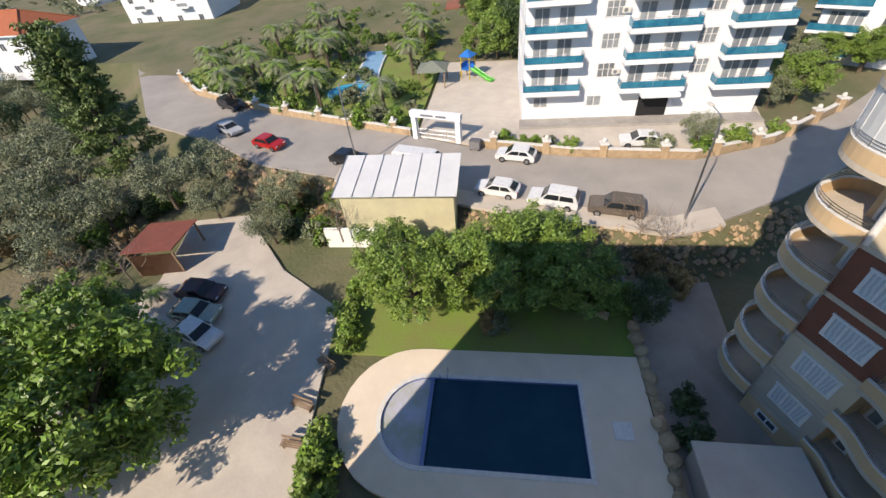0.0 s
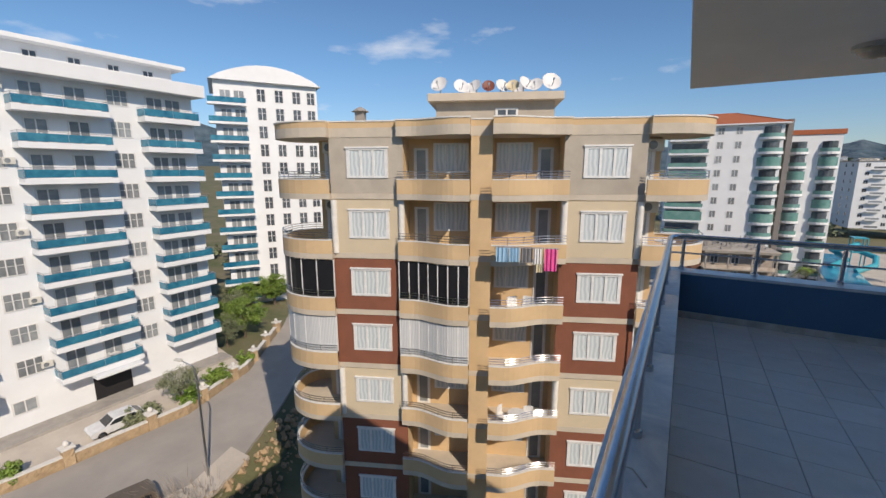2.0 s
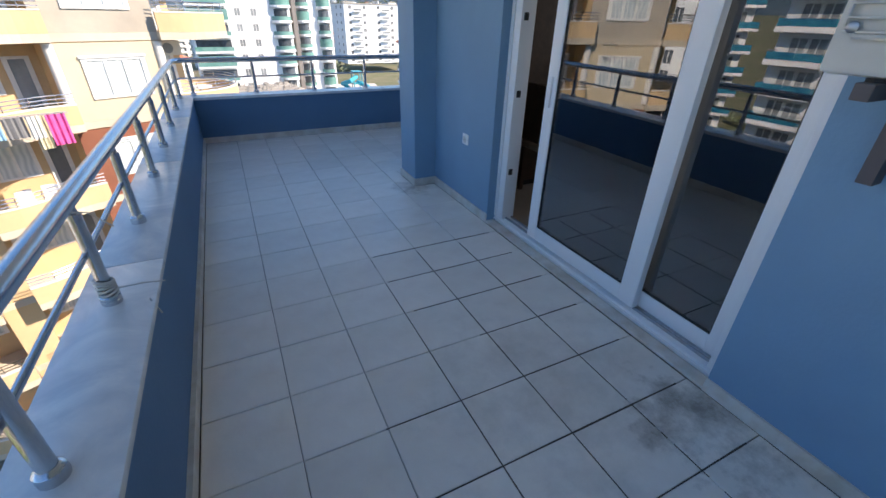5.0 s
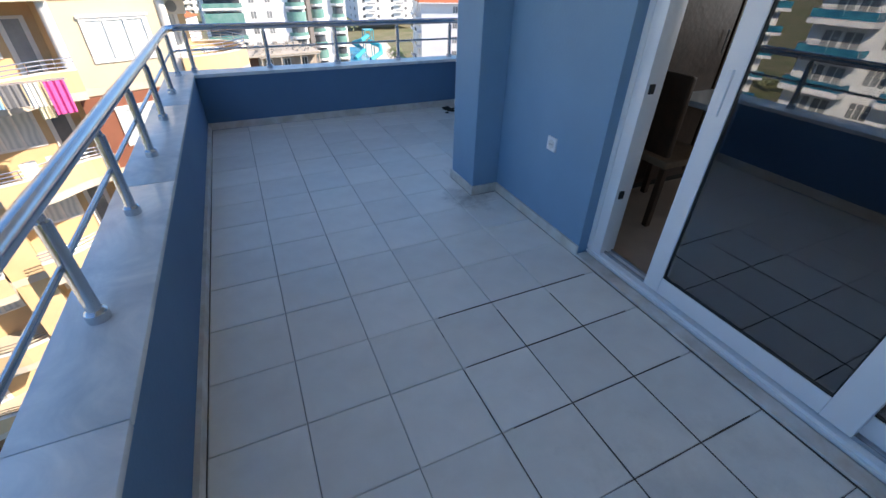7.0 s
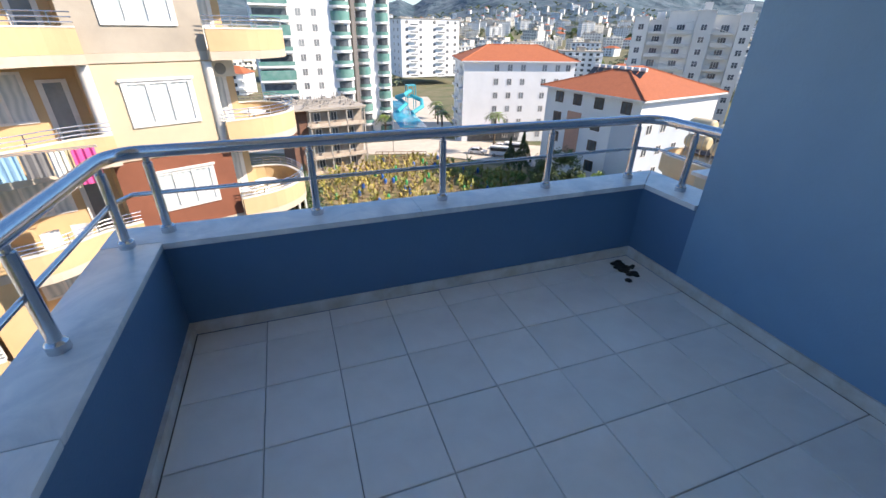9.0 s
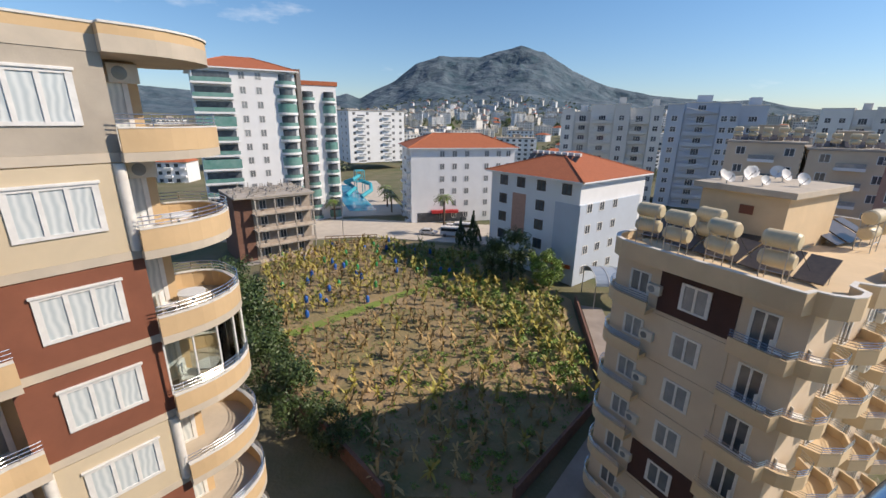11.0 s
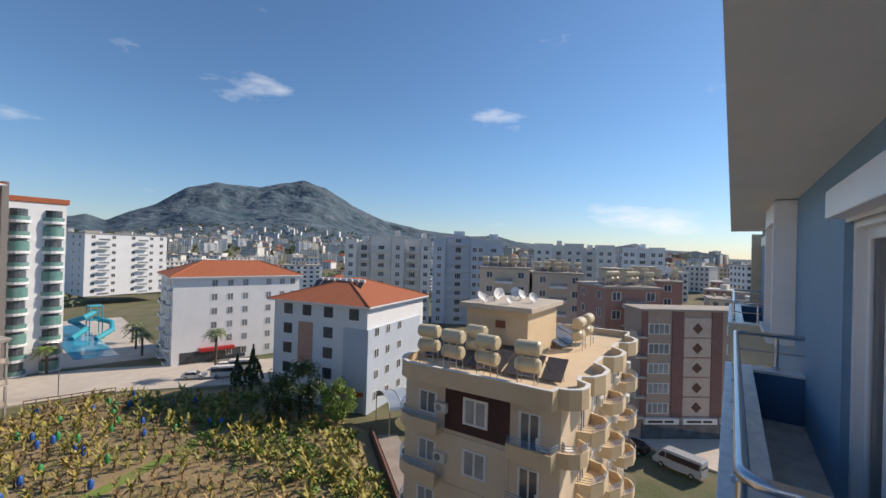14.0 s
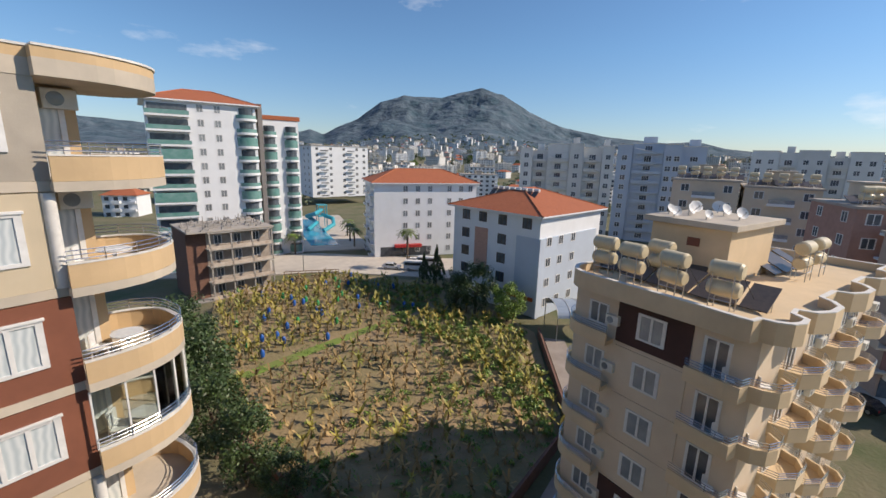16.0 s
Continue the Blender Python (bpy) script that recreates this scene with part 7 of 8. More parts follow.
def shrub(kind, m):
    key = ("shrub", kind)
    if key in HANDY:
        return copy_thing(HANDY[key], m)
    lf, lb = {"green": (LEAF, "dense green shrub"), "bright": (LEAF_BRIGHT, "bright green leafy shrub"), "dark": (LEAF_DARK, "dark green shrub"), "olive": (LEAF_OLIVE, "grey-green shrub"), "dry": (LEAF_DRY, "dry brown shrub")}[kind]
    t = HANDY[key] = thing("shrub", lb + " with uneven outline", "shrub", "shrubs", m=m)
    part("foliage", leaves(1500, 0.13, 1.0, 1.0, 0.9, 30 + len(kind), 26, 0.5, 0.35).move(pose(0, 0, 0.7)), lf, t)
    part("stems", limbs(1.1, 0.6, 5, 0.05, 4), BARK, t)
    return t


def sz(x, y, z, s, a=0, sz_=None):
    return pose(x, y, z, 0, 0, a) @ Matrix.Diagonal((s, s, sz_ or s, 1))


tree("round", "round dense green tree with a full crown", pose(43.2, 53.4, GZ))
tree("big", "large bright green broadleaf tree in the yard", pose(-8.7, -21.9, GZ))
scaled(tree("big", "", pose(-5.5, -27.5, GZ, 0, 0, 70)), 0.85)
scaled(tree("big", "", pose(-14.5, -28.5, GZ, 0, 0, 150)), 0.75)
tree("citrus", "dense green citrus tree beside the pool lawn", pose(-21.0, -6.3, GZ))
for x, y, a, s in ((-22.4, -2.6, 80, 0.95), (-22.4, 1.4, 200, 1.12), (-22.0, 5.0, 300, 1.0), (-24.6, -8.6, 30, 0.85), (-25.5, 3.2, 120, 0.9)):
    scaled(tree("citrus", "", pose(x, y, GZ, 0, 0, a)), s)
tree("dark", "dark glossy tree at the terrace corner", pose(-20.8, 10.8, GZ))
scaled(HANDY[("tree", "dark")], 0.62)
for x, y, s in ((1.6, 42.0, 1.15), (0.4, 47.0, 1.45), (-1.0, 53.5, 1.5), (-0.4, 59.0, 1.3), (3.4, 37.5, 1.0), (5.4, 33.5, 0.7), (40.6, 58.5, 1.25), (38.4, 60.8, 1.0)):
    scaled(tree("dark", "", pose(x, y, GZ, 0, 0, x * 40)), s)
tree("pine", "tall pine with layered boughs by the road", pose(-40.0, -44.0, GZ + 1))
tree("olive", "silvery olive tree with a broad crown", pose(-34.5, -35.5, GZ + 1))
for x, y, s, z in ((-36.5, -31.0, 1.0, 1.5), (-33.5, -30.0, 0.8, 0), (-31, -41, 1.05, 0), (-36, -48, 1.15, 1), (-28.5, -45, 1.1, 0), (-31.5, -51, 1.1, 0), (-24.5, -41, 0.9, 0), (-41, -53, 1.15, 2), (-25, -50, 1.0, 0), (-34, -58, 1.2, 0), (-29.5, -21.8, 0.75, 0), (-33.2, -21.5, 0.8, 1)):
    scaled(tree("olive", "", pose(x, y, GZ + z, 0, 0, x * 53)), s)
tree("bare", "leafless pale shrub tree", pose(-24.0, -34.0, GZ))
for x, y, s in ((-21.5, -37.0, 1.1), (-33.5, -46, 1.2), (-28.0, -14.0, 0.9), (-27.8, 11.8, 0.9), (-26.8, 13.4, 0.8), (-18.5, -33.5, 1.1)):
    scaled(tree("bare", "", pose(x, y, GZ + (1.8 if x < -26 and y > -20 else 0), 0, 0, x * 31)), s)
palm(pose(-18.6, -35.2, GZ), 3.0)
scaled(palm(pose(-21.5, -29.2, GZ), 3.0), 0.5)
palm(pose(43.2, 88.5, GZ), 9.0)
rs = random.Random(21)
for k in range(11):
    x = -50 - 46 * rs.random()
    y = -12 - 30 * rs.random() * min(1, (-x - 40) / 25)
    if abs(y + 22) < 6:
        y -= 13
    palm(pose(x, y, RZ + 0.2, 0, 0, rs.uniform(0, 360)), rs.choice((4.0, 5.0)))
for x, y in ((-60, -31.9), (-64.7, -44.7), (-65.3, -38), (-55.3, -24.8), (-69.6, -41.5), (-70, -49), (-76, -33), (-82, -42), (-74, -27.5), (-90, -36), (-84, -14.5), (-92, -17), (-67, -13.5), (-100, -40)):
    palm(pose(x, y, RZ + 0.2, 0, 0, x), 5.0)
for x, y in ((24, 114), (25, 120), (40.5, 116), (42, 124), (28, 131), (44, 132)):
    palm(pose(x, y, GZ, 0, 0, x * 7), 5.0)
for k in range(85):
    x = -49 - 60 * rs.random()
    y = -11 - 34 * rs.random() * min(1, (-x - 42) / 25)
    scaled(shrub(rs.choice(("green", "green", "dark", "olive", "bright")), pose(x, y, RZ + 0.2, 0, 0, rs.uniform(0, 360))), rs.uniform(0.6, 1.5))
# hedge and border shrubs round the pool and the yard
for x, y, s, kd in ((-20.4, -11.9, 1.0, "green"), (-19.4, -11.3, 1.0, "green"), (-18.4, -10.9, 0.9, "bright"), (-17.4, -10.7, 0.9, "green"), (-10.3, -10.6, 1.1, "green"), (-9.2, -10.3, 1.2, "bright"), (-8.2, -10.0, 1.2, "green"), (-7.2, -9.8, 1.2, "green"),
                    (-6.0, -9.6, 1.2, "bright"), (-14.0, 11.6, 1.1, "dark"), (-11.9, 11.6, 1.1, "dark"), (-22.9, -11.4, 1.0, "bright"), (-24, -9.9, 1.2, "green"), (-21.6, -3.2, 0.5, "bright"), (-19.6, 0.2, 0.9, "olive"), (-19.9, -0.4, 0.9, "dry")):
    scaled(shrub(kd, pose(x, y, GZ + 0.1, 0, 0, x * 77)), s)
for k in range(46):
    y = -26 + 40 * rs.random()
    x = edge_x(NEAR, y) + rs.uniform(1.6, 7.5)
    if -15.5 < y < -2.5 and -35.5 < x < -28.2:
        continue
    scaled(shrub(rs.choice(("bright", "green", "olive", "dry", "dark")), pose(x, y, ground_z(x, y), 0, 0, rs.uniform(0, 360))), rs.uniform(0.7, 1.5))
for k in range(26):
    y = rs.choice((rs.uniform(-3, 32), rs.uniform(-45, -12)))
    x = edge_x(FAR, y) - rs.uniform(0.9, 1.9)
    scaled(shrub(rs.choice(("bright", "green", "olive")), pose(x, y, RZ + 0.2, 0, 0, rs.uniform(0, 360))), rs.uniform(0.6, 1.2))
scaled(tree("olive", "", pose(-41.6, 20.2, RZ + 0.2)), 0.62)
for k in range(60):
    x, y = rs.uniform(-40, -12), rs.uniform(-68, -36)
    scaled(shrub(rs.choice(("olive", "dark", "dry", "green", "bright")), pose(x, y, ground_z(x, y), 0, 0, rs.uniform(0, 360))), rs.uniform(0.8, 1.7))

tree("spruce", "dark conical conifer by the street", pose(42.6, 74.5, GZ))
scaled(tree("spruce", "", pose(41.2, 77.0, GZ)), 0.8)

# planting behind the roadside wall beyond the white block
for k in range(16):
    y = rs.uniform(31, 56)
    x = edge_x(FAR, y) - rs.uniform(2.5, 16)
    scaled(tree(rs.choice(("olive", "round", "citrus")), "", pose(x, y, RZ, 0, 0, k * 50)), rs.uniform(0.45, 0.8))
for k in range(40):
    x, y = rs.uniform(-108, -56), rs.uniform(-46, -11)
    if y < -14 - 34 * min(1, (-x - 42) / 25) or abs(y + 22) < 4:
        continue
    scaled(tree("round", "", pose(x, y, RZ + 0.2, 0, 0, k * 50)), rs.uniform(0.2, 0.4))

# scrub on the slope beside the road
for k in range(46):
    y = rs.uniform(-112, -56)
    x = rs.uniform(-84, -34)
    if abs(x - edge_x(NEAR, y) + 3) < 9 or (x < -78 and y > -76):
        continue
    scaled(tree(rs.choice(("olive", "olive", "dark", "bare")), "", pose(x, y, ground_z(x, y), 0, 0, k * 50)), rs.uniform(0.7, 1.2))

# embankment stones below the road
bank = thing("embankment", "rough ochre rubble bank below the road", "embankment", kind="structure")
rubble = Geo()
for k in range(900):
    y = rs.uniform(-34, 26)
    e = edge_x(NEAR, y)
    x = e + rs.uniform(0.2, 3.2)
    s = rs.uniform(0.12, 0.42)
    z = ground_z(x, y)
    q = [Vector((rs.uniform(-1, 1), rs.uniform(-1, 1), rs.uniform(-0.8, 0.8))).normalized() * s for _ in range(6)]
    rubble.add([Vector((x, y, z)) + v for v in (Vector((s, 0, 0)), Vector((0, s, 0)), Vector((-s, 0, 0)), Vector((0, -s, 0)), Vector((0, 0, s)), Vector((0, 0, -s)))] if k % 3 else [Vector((x, y, z)) + v for v in q],
               [(0, 1, 4), (1, 2, 4), (2, 3, 4), (3, 0, 4), (1, 0, 5), (2, 1, 5), (3, 2, 5), (0, 3, 5)])
part("rubble", rubble, STONE, bank)["kind"] = "stuff"

# ---- plantation ----
def banana(kind, m):
    key = ("banana", kind)
    if key in HANDY:
        return copy_thing(HANDY[key], m)
    rs_ = random.Random(kind * 7 + 1)
    dry = kind >= 3
    t = HANDY[key] = thing("banana_plant", "withered brown banana stump with torn leaves" if dry else "yellow-green banana plant with torn arching leaves", "banana plant", "banana plants in the field", m=m)
    h = 1.0 if dry else 1.35
    part("stem", Geo().tube([(0, 0, 0), (0.05, 0, h * 0.5), (0, 0.05, h)], 0.12, 7, r1=0.06), LEAF_DRY, t)
    g = Geo()
    for k in range(9 if dry else 13):
        hang = k % 3 == 2
        a, ln = k * 2.4 + rs_.uniform(-0.4, 0.4), rs_.uniform(0.5, 1.15)
        lift, drop = (rs_.uniform(-0.6, 0.0), 0.5) if hang else (rs_.uniform(0.8, 1.7), rs_.uniform(0.2, 0.9))
        pr = None
        for j in range(6):
            s = j / 5
            c = Vector((ln * s * math.cos(a), ln * s * math.sin(a), h + lift * s - drop * s * s))
            w = 0.15 * math.sin(math.pi * (0.12 + 0.85 * s)) * rs_.uniform(0.7, 1.25)
            sd = Vector((-math.sin(a), math.cos(a), rs_.uniform(-0.4, 0.4))) * w
            if pr:
                g.add([pr[0] - pr[1], pr[0] + pr[1], c + sd, c - sd], [(0, 1, 2, 3)])
            pr = (c, sd)
    part("leaves", g, LEAF_DRY if dry else LEAF_YELLOW, t)
    return t


def inside(x, y, poly):
    r = False
    for (xa, ya), (xb, yb_) in zip(poly, poly[1:] + poly[:1]):
        if (ya > y) != (yb_ > y) and x < (xb - xa) * (y - ya) / (yb_ - ya) + xa:
            r = not r
    return r


FIELD_POLY = [(3.5, 42.5), (8.0, 28.0), (16.0, 24.0), (30.5, 29.7), (43, 50), (38, 66), (42, 72), (25.7, 92), (5, 86), (1.0, 62)]
bags, plants = [], []
for j in range(46):
    for i in range(30):
        x, y = -2 + i * 1.6 + (j % 2) * 0.8 + rs.uniform(-0.45, 0.45), 26 + j * 1.5 + rs.uniform(-0.4, 0.4)
        if not inside(x, y, FIELD_POLY) or abs(y - 54.5 - (x - 3.3) * 0.32) < 1.2:
            continue
        far_part = y > 55 + (x - 3.3) * 0.32
        if rs.random() < (0.12 if far_part else 0.2):
            continue
        kd = rs.choice((0, 1, 2)) if (far_part and rs.random() < 0.72) or x > 29 or rs.random() < 0.12 else rs.choice((3, 4))
        plants.append((x, y, kd, rs.uniform(0, 360), rs.uniform(0.5, 0.95)))
        if far_part and rs.random() < 0.14 and x < 34:
            bags.append((x + 0.35, y - 0.35))
plants.sort(key=lambda p: p[1])
for x, y, kd, a, f in plants[:230]:
    scaled(banana(kd, pose(x, y, GZ + 0.13, 0, 0, a)), f)
far_leaves = {LEAF_YELLOW.name: Geo(), LEAF_DRY.name: Geo()}
for x, y, kd, a, f in plants[230:]:
    for o in HANDY[("banana", kd)].children:
        me, q = o.data, pose(x, y, GZ + 0.13, 0, 0, a) @ Matrix.Diagonal((f, f, f, 1))
        far_leaves[me.materials[0].name].add([q @ v.co for v in me.vertices], [tuple(p.vertices) for p in me.polygons])
tagged(part("far_banana_plants", far_leaves[LEAF_YELLOW.name], LEAF_YELLOW), "yellow-green banana plants farther off in the field", "banana plants", kind="stuff")
tagged(part("far_banana_stems", far_leaves[LEAF_DRY.name], LEAF_DRY), "dry brown banana stems farther off in the field", "banana plants", kind="stuff")
bag_mesh = {c.name: Geo().lathe([(0.1, 0.15), (0.26, 0.3), (0.3, 0.7), (0.24, 1.1), (0.06, 1.3)], 9).mesh("fruit_bag", c, True) for c in (BAG_BLUE, BAG_GREEN)}
for k, (x, y) in enumerate(bags):
    c = BAG_BLUE if k % 5 < 3 else BAG_GREEN
    tagged(part("fruit_bag", bag_mesh[c.name], None, m=pose(x, y, GZ + 0.1)), ("blue" if c is BAG_BLUE else "green") + " plastic bag hung on a banana bunch", "fruit bag", "fruit bags in the field")
weeds = Geo()
for k in range(9000):
    x, y = rs.uniform(0, 44), rs.uniform(25, 92)
    if not inside(x, y, FIELD_POLY) or noise.noise((x * 0.13, y * 0.13, 3.0)) < -0.05:
        continue
    s, a = rs.uniform(0.12, 0.36), rs.uniform(0, 6.28)
    for b in range(3):
        an = a + b * 2.1
        weeds.add([(x, y, GZ + 0.12), (x + s * math.cos(an) - 0.05, y + s * math.sin(an), GZ + 0.12 + s * 0.8), (x + s * 0.9 * math.cos(an + 0.5), y + s * 0.9 * math.sin(an + 0.5), GZ + 0.14 + s * 0.5)], [(0, 1, 2)])
tagged(part("weeds", weeds, LEAF), "low green weeds between the plants", "weeds", kind="stuff")
wall("field_wall", Geo().ribbon([(3.0, 43.5), (7.6, 27.6)], 0.3, GZ, GZ + 1.6).ribbon([(16.0, 23.6), (30.8, 29.2), (44, 47)], 0.25, GZ, GZ + 1.3), BARE, "old brown brick wall round the plantation")
rub = thing("field_fence", "rough timber fence and netting at the plantation edge", "fence")
for k in range(9):
    part("post", Geo().tube([(17 + k * 1.3, 92.0 - k * 0.35, GZ), (17 + k * 1.3, 92.0 - k * 0.35, GZ + 1.8)], 0.07, 5), WOOD, rub)
for z in (0.6, 1.2, 1.7):
    part("board", Geo().cbox(0, -0.03, 0, 10.8, 0.03, 0.15, 0.01).move(pose(17, 92, GZ + z, 0, 0, -15)), WOOD, rub)
vault = thing("arched_canopy", "arched translucent sheet canopy on steel ribs", "canopy", m=pose(46.2, 47.0, GZ, 0, 0, -30))
arc_v = [(-3.2 * math.cos(radians(a)), 3.6 + 1.5 * math.sin(radians(a))) for a in range(0, 181, 15)]
sheet_m = mat("pale_blue_sheet", (0.32, 0.38, 0.46), (0.26, 0.31, 0.38), 0.7, 0.35)
for k in range(len(arc_v) - 1):
    (a0, z0_), (a1, z1_) = arc_v[k], arc_v[k + 1]
    part("sheet_panel", Geo().add([(0, a0, z0_), (9, a0, z0_), (9, a1, z1_), (0, a1, z1_), (0, a0, z0_ + 0.03), (9, a0, z0_ + 0.03), (9, a1, z1_ + 0.03), (0, a1, z1_ + 0.03)], [(3, 2, 1, 0), (4, 5, 6, 7), (0, 1, 5, 4), (2, 3, 7, 6)]), sheet_m, vault)
for x in (0, 1.8, 3.6, 5.4, 7.2, 9):
    part("rib", Geo().tube([(x, a, z + 0.06) for a, z in arc_v], 0.06, 5), COPE, vault)
for x in (0, 4.5, 9):
    for a in (-3.2, 3.2):
        part("post", Geo().tube([(x, a, 0), (x, a, 3.6)], 0.07, 6), STEEL_DULL, vault)

# ---- park and playground ----
pth = [(-60.5, -20.2), (-64, -18.8), (-69.5, -19.6), (-74, -20.0), (-77.5, -20.2), (-83, -21.4), (-88.5, -22.8), (-97, -26.0), (-106, -29.5), (-112, -33)]
smooth_p = []
for k in range(len(pth) - 1):
    for j in range(5):
        s = j / 5
        smooth_p.append((pth[k][0] + (pth[k + 1][0] - pth[k][0]) * s, pth[k][1] + (pth[k + 1][1] - pth[k][1]) * s))
chan = thing("water_channel", "winding pale blue water channel with a round basin", "water feature", kind="structure")
part("channel", Geo().ribbon(smooth_p, 3.4, RZ + 0.1, RZ + 0.34), mat("painted_blue_basin", (0.16, 0.33, 0.5), (0.26, 0.42, 0.56), 0.6, 0.35), chan)
part("channel_kerb", Geo().ribbon(smooth_p, -0.25, RZ + 0.1, RZ + 0.5), COPE, chan)
part("channel_kerb", Geo().ribbon([(x, y) for x, y in smooth_p], 3.75, RZ + 0.1, RZ + 0.3), COPE, chan)
part("basin", Geo().lathe([(3.0, RZ + 0.1), (3.0, RZ + 0.5), (2.7, RZ + 0.5), (2.6, RZ + 0.38), (0.01, RZ + 0.38)], 28, (-60.5, -22.5, 0)), WATER_BLUE, chan)
play = thing("playground", "playground tower with a green slide and blue roof", "playground", m=pose(-64.5, -4.5, RZ + 0.25, 0, 0, 60))
PB, PG, PY = [mat(n, c, rough=0.4) for n, c in (("play_blue", (0.02, 0.15, 0.5)), ("play_green", (0.1, 0.5, 0.05)), ("play_yellow", (0.6, 0.4, 0.02)))]
part("tower", Geo().cbox(-0.8, -0.8, 1.3, 0.8, 0.8, 1.5, 0.03).cbox(-0.8, -0.8, 1.5, -0.7, 0.8, 2.2, 0.02).cbox(-0.7, 0.7, 1.5, 0.8, 0.8, 2.2, 0.02), PB, play)
part("roof", Geo().add([(-1, -1, 3.2), (1, -1, 3.2), (1, 1, 3.2), (-1, 1, 3.2), (0, 0, 4.1)], [(0, 1, 4), (1, 2, 4), (2, 3, 4), (3, 0, 4), (3, 2, 1, 0)]), PB, play)
for sx in (-0.75, 0.75):
    for sy in (-0.75, 0.75):
        part("post", Geo().tube([(sx, sy, 0), (sx, sy, 3.2)], 0.07, 6), PY, play)
part("slide", Geo().add([(0.8, -0.4, 1.45), (3.6, -0.4, 0.2), (4.3, -0.4, 0.15), (0.8, 0.4, 1.45), (3.6, 0.4, 0.2), (4.3, 0.4, 0.15), (0.8, -0.4, 1.35), (3.6, -0.4, 0.1), (4.3, -0.4, 0.05), (0.8, 0.4, 1.35), (3.6, 0.4, 0.1), (4.3, 0.4, 0.05)],
     [(0, 1, 4, 3), (1, 2, 5, 4), (9, 10, 7, 6), (10, 11, 8, 7), (0, 6, 7, 1), (1, 7, 8, 2), (3, 4, 10, 9), (4, 5, 11, 10)]), PG, play)
part("slide_side", Geo().tube([(0.8, -0.4, 1.65), (3.6, -0.4, 0.4), (4.3, -0.4, 0.3)], 0.08, 6).tube([(0.8, 0.4, 1.65), (3.6, 0.4, 0.4), (4.3, 0.4, 0.3)], 0.08, 6), PG, play)
part("ladder", Geo().tube([(-1.6, -0.3, 0), (-0.8, -0.3, 1.5)], 0.05, 5).tube([(-1.6, 0.3, 0), (-0.8, 0.3, 1.5)], 0.05, 5), PY, play)
pav = thing("garden_pavilion", "wooden pavilion with a grey-green pitched roof", "pavilion", m=pose(-62.5, -9.5, RZ + 0.2))
part("roof", Geo().add([(-2.2, -2.2, 2.4), (2.2, -2.2, 2.4), (2.2, 2.2, 2.4), (-2.2, 2.2, 2.4), (0, 0, 3.4)], [(0, 1, 4), (1, 2, 4), (2, 3, 4), (3, 0, 4), (3, 2, 1, 0)]), mat("grey_green_roof", (0.2, 0.22, 0.18), rough=0.8), pav)
for sx in (-1.8, 1.8):
    for sy in (-1.8, 1.8):
        part("post", Geo().cbox(sx - 0.09, sy - 0.09, 0, sx + 0.09, sy + 0.09, 2.4, 0.01), WOOD, pav)
slide = thing("water_slide", "turquoise water slide tower beside the pool", "water slide", m=pose(41, 150, GZ))
CY = mat("turquoise_fibreglass", (0.05, 0.4, 0.5), rough=0.35)
part("tower", Geo().box(-1.5, -1.5, 4.2, 1.5, 1.5, 4.5).box(-1.5, -1.5, 8.0, 1.5, 1.5, 8.3), CY, slide)
for sx in (-1.4, 1.4):
    for sy in (-1.4, 1.4):
        part("post", Geo().tube([(sx, sy, 0), (sx, sy, 8)], 0.15, 6), CY, slide)
part("chute", Geo().tube([(0, 0, 6.5), (-3, -3, 5.5), (-5, 0, 4.4), (-3, 3, 3.2), (-2, -1, 2.2), (-6, -5, 0.6)], 0.7, 8), CY, slide, smooth=True)
part("chute", Geo().tube([(0, 0, 4.8), (3, -3, 3.6), (2, -7, 2.2), (-2, -9, 0.6)], 0.7, 8), CY, slide, smooth=True)

# ---- hills and the town in the distance ----
RIDGE = [(-180, 2.5), (-140, 3.0), (-115, 4.2), (-100, 4.6), (-96, 5.0), (-92.6, 5.5), (-89, 7.0), (-80, 7.6), (-60, 5.0), (-30, 3.5), (-8, 3.0), (5, 2.4), (10, 2.2), (13.4, 2.74), (14.3, 3.1), (16, 2.45), (18, 3.6), (20.3, 4.57), (23.2, 6.6), (26.1, 7.65),
         (28.5, 7.5), (31.2, 7.55), (33.5, 8.3), (36.3, 8.78), (39.1, 8.0), (42.6, 5.71), (47.2, 3.97), (51.9, 2.93), (58.9, 2.2), (62.3, 2.36), (65, 1.64), (72, 1.0), (77, 1.1), (79.9, 1.7), (81.5, 1.0), (87, 0.78), (89, 0.1), (100, 0.0), (150, 0.0), (179, 2.0)]


def ridge(az):
    for (a, e), (b, f) in zip(RIDGE, RIDGE[1:]):
        if a <= az <= b:
            return e + (f - e) * (az - a) / (b - a)
    return 2.0


hv, nr = [], 56
az_list = [-179.5 + 2.0 * k for k in range(84)] + [-12 + 0.3 * k for k in range(350)] + [93.5 + 2.0 * k for k in range(43)] + [179.5]
naz = len(az_list)
